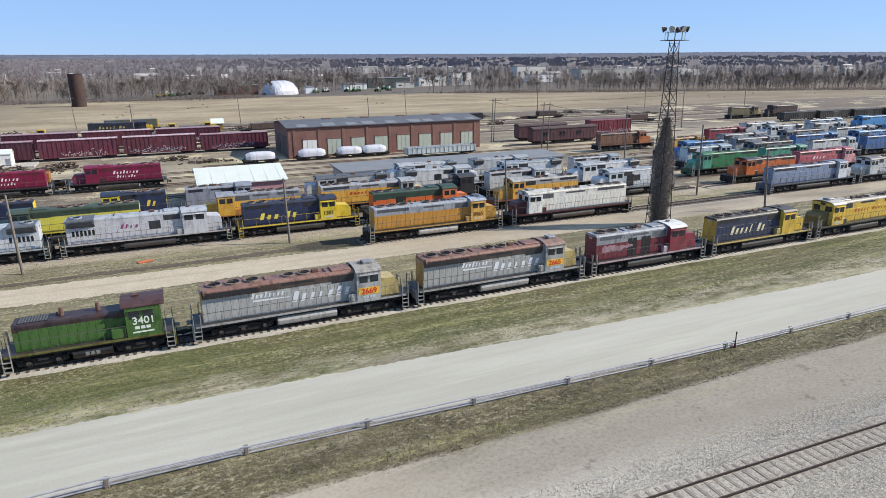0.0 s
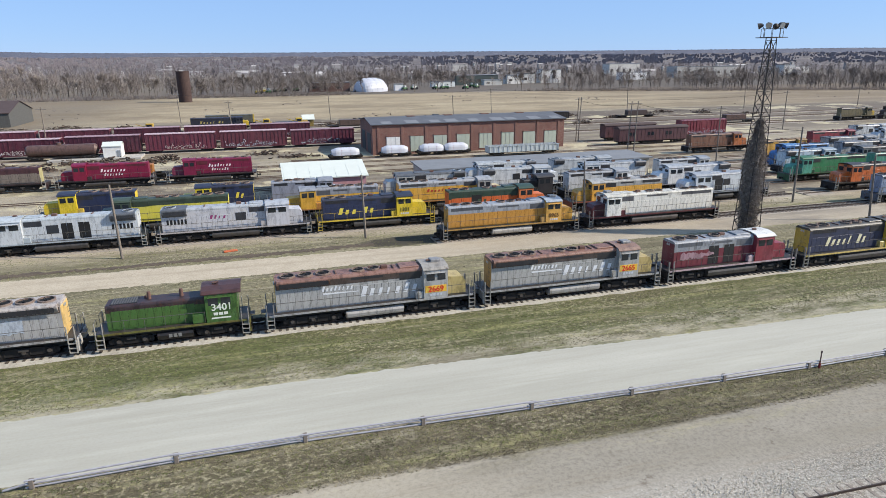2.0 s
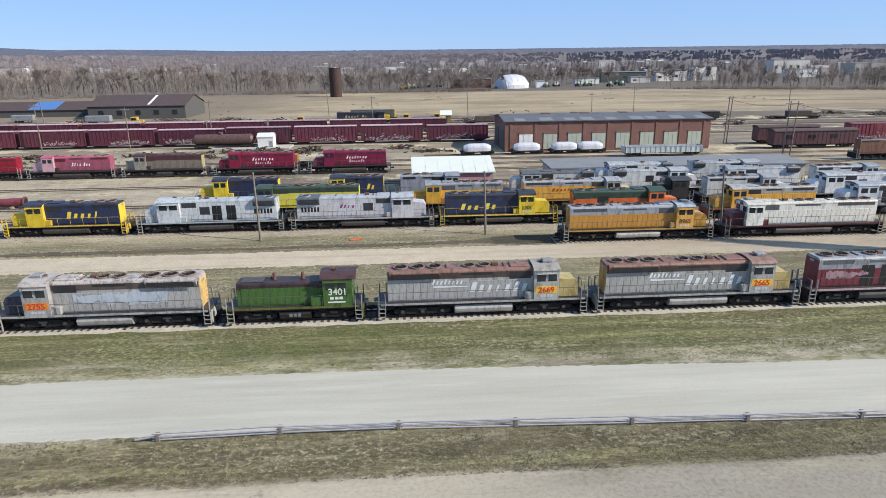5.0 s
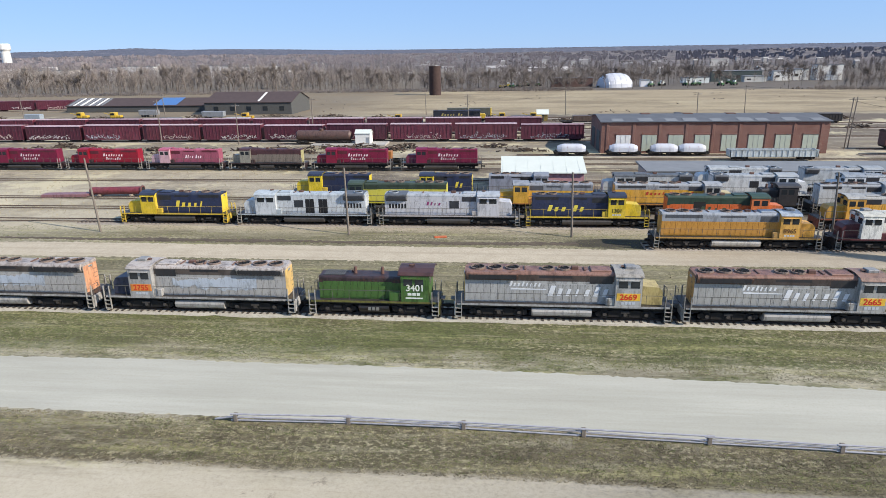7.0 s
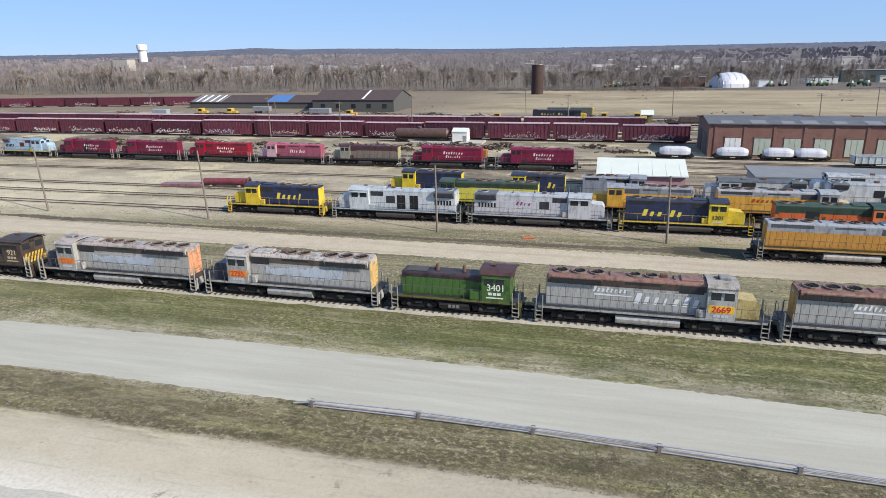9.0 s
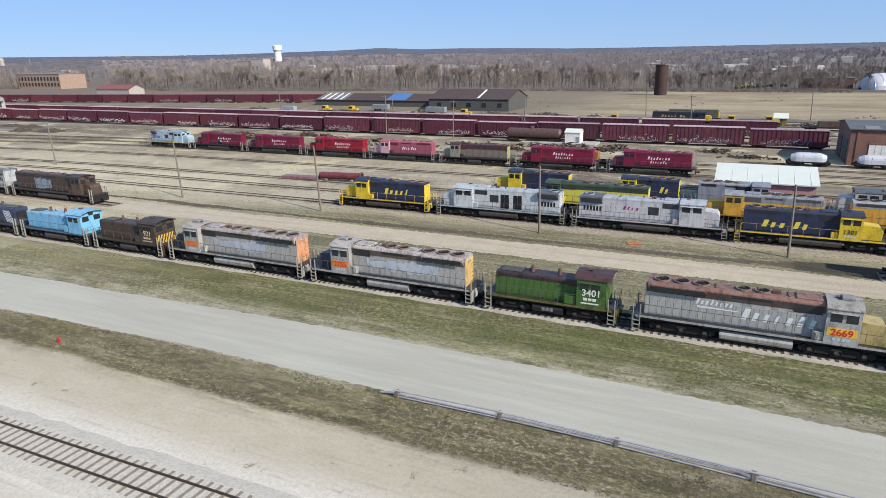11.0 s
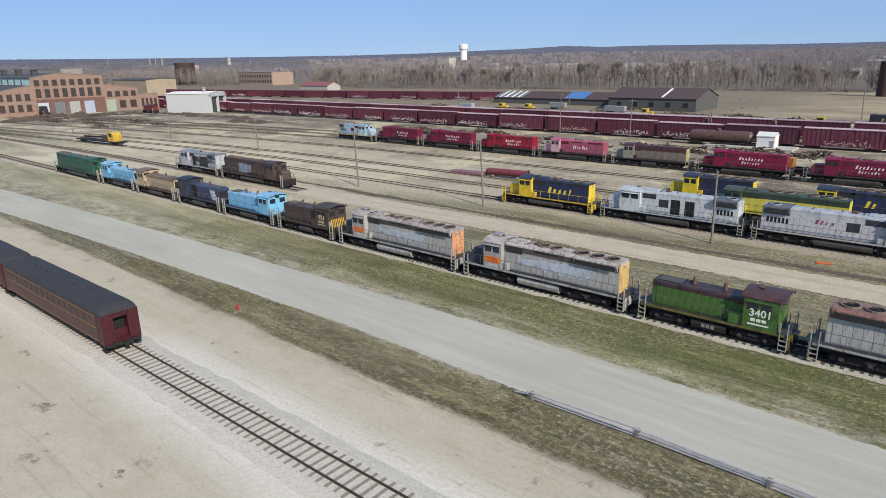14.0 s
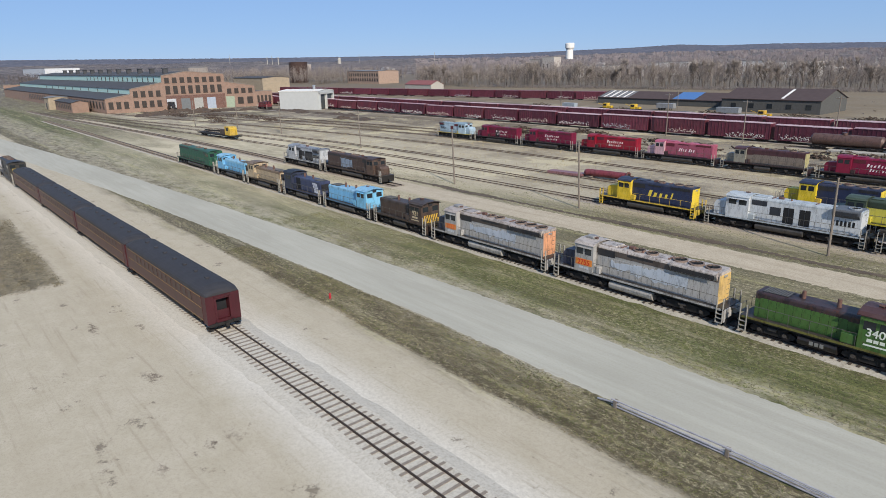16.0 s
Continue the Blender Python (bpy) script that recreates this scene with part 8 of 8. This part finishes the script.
# far woods: joined trees in rows up to the hills, too many to count
def woods(name, count, xr_, yr_, hh, seed, label, twigs=46, wide=0.11, twig_m=None):
    r = random.Random(seed)
    tk, tg = Shape(), Shape()
    for i in range(count):
        x, y = r.uniform(*xr_), yr_[0] + (yr_[1] - yr_[0]) * r.random() ** 1.5
        if x < -150:
            y -= (-150 - x) * 0.13
        y -= wood_edge(x)
        if 58 < x < 205 and y < 446:
            continue
        if 150 < x < 300 and y < 512 and r.random() < 0.55:
            continue
        if -660 < x < -400 and 0.56 < (y + 50.7) / (4.3 - x) < 0.78:
            continue
        h = hh * r.uniform(0.5, 1.2) * (1 + 0.42 * min(1.0, max(0.0, (-40 - x) / 130)))
        tk.bar((x, y, 0), (x + r.uniform(-0.6, 0.6), y, h * 0.6), 0.13, 3)
        for k in range(twigs):
            t = r.random()
            a = Vector((x + r.gauss(0, 0.5), y + r.gauss(0, 0.5), h * (0.2 + 0.5 * t)))
            b = a + Vector((r.gauss(0, 3.0), r.gauss(0, 3.0), r.uniform(0.6, h * 0.4)))
            w = Vector((r.uniform(-1, 1), r.uniform(-0.4, 0.4), 0)).normalized() * wide * r.uniform(0.6, 1.5)
            tg.add([a - w, a + w, b], [(0, 1, 2)])
    t = thing(name, Matrix.Identity(4), label, "woods", kind="stuff")
    tagged(part("trunks", tk, M_BARK, t), kind="stuff")
    tagged(part("twigs", tg, twig_m or M_TWIG, t), kind="stuff")


woods("near_woods", 3000, (-950, 900), (398, 520), 15, 3, "dense band of leafless woods behind the field", 100, 0.05, M_TWIGNEAR)
woods("far_woods", 6500, (-2600, 2400), (520, 1900), 16, 4, "leafless woods stretching to the hills", 42, 0.14, M_TWIGFAR)
woods("west_woods", 1500, (-3000, -900), (60, 420), 14, 9, "leafless woods beyond the shop", 40, 0.16, twig_material("dark_western_twigs", "756d6c", "4a4648", "5f595a"))

# hills along the horizon, in an arc round the plain
SKYLINE = ((20, 0.45), (34, 0.48), (42, 0.6), (55, 0.62), (66, 0.66), (76, 0.69), (86, 0.7), (98, 0.7), (104, 0.73), (108, 0.83), (113, 0.9), (117, 0.88), (120, 1.03), (124, 0.86), (128, 0.78), (132, 0.68), (138, 0.62), (148, 0.64), (158, 0.69), (166, 0.76), (174, 0.8), (200, 0.8))


def hill_arc(name, far, depth, share, seed, material, label):
    """An arc of hills that reaches a share of the skyline's height, its crest rough with trees."""
    s, n = Shape(), 3600
    for i in range(n + 1):
        az = 18 + 180 * i / n
        q = az * 40
        up = along(az, SKYLINE) * share
        if share < 1:
            up += 0.16 * noise.noise((az * 0.13, seed, 0)) + 0.08 * noise.noise((az * 0.5, seed, 3))
        rough = 0.022 * noise.noise((q * 0.11, seed, 5)) + 0.03 * max(0.0, noise.noise((q * 0.45, seed, 8))) + 0.02 * noise.noise((q * 1.3, seed, 2))
        top = 22 + far * math.tan(radians(up - 0.03))
        crest = top + far * radians(rough + 0.03)
        c, d = math.cos(radians(az)), math.sin(radians(az))
        for k, z in ((-depth, 0.0), (-depth * 0.6, top * 0.42), (-depth * 0.25, top * 0.75), (-8.0, top), (0.0, crest), (60.0, 0.0)):
            s.v.append(((far + k) * c, -50 + (far + k) * d, z))
    s.f = [(6 * i + k, 6 * i + 1 + k, 6 * i + 7 + k, 6 * i + 6 + k) for i in range(n) for k in range(5)]
    solid(name, s, material, label, "hills", kind="structure")


def wooded(name, a, b, c):
    """Bare woods far off, with open patches between them."""
    n = Nodes(name, 1.0)
    col = n.mix(n.ramp(n.noise(0.05, 8, (1, 1, 4), rough=0.85), 0.46, 0.56), rgb(a), rgb(b))
    col = n.mix(n.math("MULTIPLY", n.ramp(n.noise(0.012, 8, (1, 1, 4), rough=0.82), 0.54, 0.6), 0.6), col, rgb(c))
    n.base(col)
    return n.m


M_HILL = wooded("wooded_hill", "433e40", "736b68", "8b8072")
# bluer, flatter tones paint distance haze into the ridge's colour
M_HILL2 = wooded("haze_tinted_hill", "444753", "5c5d68", "74727a")
hill_arc("backdrop_hills", 2300, 900, 0.5, 1.0, M_HILL, "low wooded hills on the horizon")
hill_arc("backdrop_ridge", 3900, 1000, 1.0, 6.0, M_HILL2, "wooded ridge on the horizon, tinted blue-grey for haze")

# bare trees standing up the slopes
def slope_trees(name, count, far, depth, share, seed, tall, material, label):
    r, s = random.Random(seed), Shape()
    for i in range(count):
        az, k = r.uniform(24, 142), r.uniform(0.06, 0.75)
        if noise.noise((az * 0.9, k * 6, seed)) < -0.12:
            continue
        top = 22 + far * math.tan(radians(along(az, SKYLINE) * share - 0.03))
        z = top * (1 - k if k < 0.25 else 0.75 - (k - 0.25) * 0.94)
        d = far - depth * k
        x, y = d * math.cos(radians(az)), -50 + d * math.sin(radians(az))
        h = tall * r.uniform(0.5, 1.1)
        for q in range(4):
            a, w = r.gauss(0, 0.3 * h), r.uniform(0.5, 1.3)
            c, e = -math.sin(radians(az)), math.cos(radians(az))
            p = Vector((x + c * a * 0.2, y + e * a * 0.2, z - 3))
            s.add([p - Vector((c * w, e * w, 0)), p + Vector((c * w, e * w, 0)), (x + c * (a + w), y + e * (a + w), z + h), (x + c * (a - w), y + e * (a - w), z + h * r.uniform(0.7, 1.0))], [(0, 1, 2, 3)])
    solid(name, s, material, label, "woods", kind="stuff")


# two close pale tones put distance haze into the hill trees' colour
n = Nodes("haze_tinted_hill_trees", 0.95)
n.base(n.mix(n.node("ShaderNodeNewGeometry").outputs["Random Per Island"], rgb("938b8c"), rgb("777074")))
slope_trees("hill_woods", 9000, 2300, 900, 0.5, 15, 6.5, n.m, "bare woods covering the low hills")

# roofs and walls of the town among the far woods
r, s = random.Random(64), Shape()
for i in range(170):
    az, dist = r.uniform(30, 172), r.uniform(650, 1500)
    x, y = dist * math.cos(radians(az)), -50 + dist * math.sin(radians(az))
    if y < 560 or (114 < az < 128 and dist < 800):
        continue
    w, d, h = r.uniform(4, 12) if i % 6 else r.uniform(18, 36), r.uniform(4, 8), r.uniform(3, 6)
    z0 = max(0.0, (dist - 800) * 0.012) + 2.5
    s.box(x, x + w, y, y + d, 0, z0 + h * 0.6)
    s.prism([(y - 0.4, z0 + h * 0.6), (y + d + 0.4, z0 + h * 0.6), (y + d / 2, z0 + h)], x - 0.4, x + w + 0.4)
n = Nodes("far_house_paint", 0.8)
n.base(n.mix(n.math("MULTIPLY", n.node("ShaderNodeNewGeometry").outputs["Random Per Island"], 1.0), rgb("b9b5b0"), rgb("6c6666")))
solid("distant_houses", s, n.m, "pale and grey houses and sheds of a town among bare trees", "houses", kind="stuff")

# brush along the edge of the woods and across the field
r = random.Random(8)
s = Shape()
for i in range(7500):
    x = r.uniform(-420, 620)
    y = r.uniform(382, 402) if i % 3 else r.uniform(205, 385)
    if x < -120:
        y -= (-120 - x) * 0.13
    y -= wood_edge(x) if i % 3 else 0.0
    if y < 205 or (-215 < x < -80 and y < 262) or (60 < x < 200 and y > 380):
        continue
    if i % 3 == 0 and noise.noise((x * 0.03, y * 0.06, 2)) < 0.4:
        continue
    h = r.uniform(1.2, 3.2) if i % 3 else r.uniform(0.4, 1.0)
    for k in range(9):
        w = r.uniform(0.05, 0.14)
        s.add([(x - w, y, 0), (x + w, y, 0), (x + r.gauss(0, 0.9), y + r.gauss(0, 0.6), h * r.uniform(0.5, 1.1))], [(0, 1, 2)])
solid("brush", s, M_TWIGNEAR, "leafless brush and tall dry weeds in the field", "brush", kind="stuff")

# ---- grass tufts and dry stalks on the verges ----
def tufts(name, count, xr_, yr_, col, label, seed, tall=0.28, clump=0.8, skip=None):
    r = random.Random(seed)
    s = Shape()
    made = 0
    while made < count:
        x, y = r.uniform(*xr_), r.uniform(*yr_)
        if noise.noise((x * 0.09, y * 0.5, seed)) + 0.5 * noise.noise((x * 0.5, y * 1.3, seed)) < clump * (r.random() - 0.5) * 2:
            continue
        if skip and skip(x, y):
            continue
        made += 1
        for k in range(3):
            a = r.uniform(0, 6.28)
            h, w = tall * r.uniform(0.4, 1.1), r.uniform(0.012, 0.03)
            dx, dy = math.cos(a), math.sin(a)
            s.add([(x - dx * w, y - dy * w, 0), (x + dx * w, y + dy * w, 0), (x + r.uniform(-0.15, 0.15), y + r.uniform(-0.15, 0.15), h)], [(0, 1, 2)])
    solid(name, s, col, label, "grass", kind="stuff")


def on_road(x, y):
    lo, hi = main_road(x)
    return lo - 0.2 < y < hi + 0.2


def blades(name, a, b, c):
    """Blades whose tone changes from patch to patch along the verge."""
    n = Nodes(name, 0.9)
    col = n.mix(n.ramp(n.noise(0.45, 6, (0.5, 1.3, 1), world=True, rough=0.7), 0.42, 0.58), rgb(a), rgb(b))
    col = n.mix(n.math("MULTIPLY", n.ramp(n.noise(1.7, 5, (0.7, 1, 1), world=True, rough=0.7), 0.52, 0.62), 0.8), col, rgb(c))
    n.base(col)
    return n.m


M_GREENBLADE = blades("green_spring_grass", "4d5626", "737441", "958d62")
M_DRYBLADE = blades("dry_grass", "4d4533", "796f55", "a89e80")
tufts("green_grass", 30000, (-80, 80), (-10.4, -2.2), M_GREENBLADE, "short green spring grass on the verge", 1, 0.055, skip=on_road)
tufts("dry_grass", 18000, (-80, 80), (-11.4, -2.4), M_DRYBLADE, "dry stalks among the verge grass", 2, 0.06, skip=on_road)
tufts("verge_grass", 34000, (-70, 65), (-23.6, -17.6), M_DRYBLADE, "dry matted grass between the road and the gravel lot", 3, 0.06, skip=on_road)
tufts("verge_green", 14000, (-70, 65), (-23.2, -18.0), M_GREENBLADE, "green tufts between the road and the gravel lot", 4, 0.05, skip=on_road)
tufts("scrub_grass", 12000, (-110, 100), (1.6, 14.4), M_DRYBLADE, "dry scrub behind the front row", 5, 0.12)
tufts("scrub_green", 10000, (-110, 80), (20.6, 29.0), M_GREENBLADE, "short grass beside the service road", 6, 0.1)
tufts("lot_weeds", 5000, (-110, -69), (-50, -40.6), M_DRYBLADE, "matted dry weeds at the edge of the gravel lot", 9, 0.16)

# loose stone along the near track, each a rough lump
r, s = random.Random(71), Shape()
for i in range(60000):
    x = r.uniform(-6, 62)
    off = r.choice((-1, 1)) * (0.2 + abs(r.gauss(0, 1.6)))
    y, q = near_track(x) + off, r.uniform(0.035, 0.075)
    if abs(off) > 3.9 or r.random() > (x + 8) / 22 or (abs(off) < 1.45 and r.random() < 0.85):
        continue
    base = 0.155 * min(1.0, max(0.0, (2.35 - abs(off)) / 0.9))
    a = r.uniform(0, 6.28)
    ring = [(x + q * r.uniform(0.7, 1.2) * math.cos(a + k * 1.571), y + q * r.uniform(0.7, 1.2) * math.sin(a + k * 1.571), base + q * r.uniform(0.05, 0.35)) for k in range(4)]
    s.add(ring + [(x + r.uniform(-0.03, 0.03), y + r.uniform(-0.03, 0.03), base + q * r.uniform(0.5, 0.85))], [(0, 1, 4), (1, 2, 4), (2, 3, 4), (3, 0, 4)])
n = Nodes("loose_pale_stone", 0.9)
n.base(n.mix(n.node("ShaderNodeNewGeometry").outputs["Random Per Island"], rgb("c2baab"), rgb("918877")))
solid("loose_ballast", s, n.m, "loose pale crushed stone spread beside the near track", "stones", kind="stuff")
tufts("yard_weeds", 16000, (-230, 20), (32.5, 112), plain("bleached_weeds", "a89d7e", 0.95, 0, 0.5, 0.1, 0, "7e745c"), "bleached weeds between the yard tracks", 7, 0.4, 0.35)
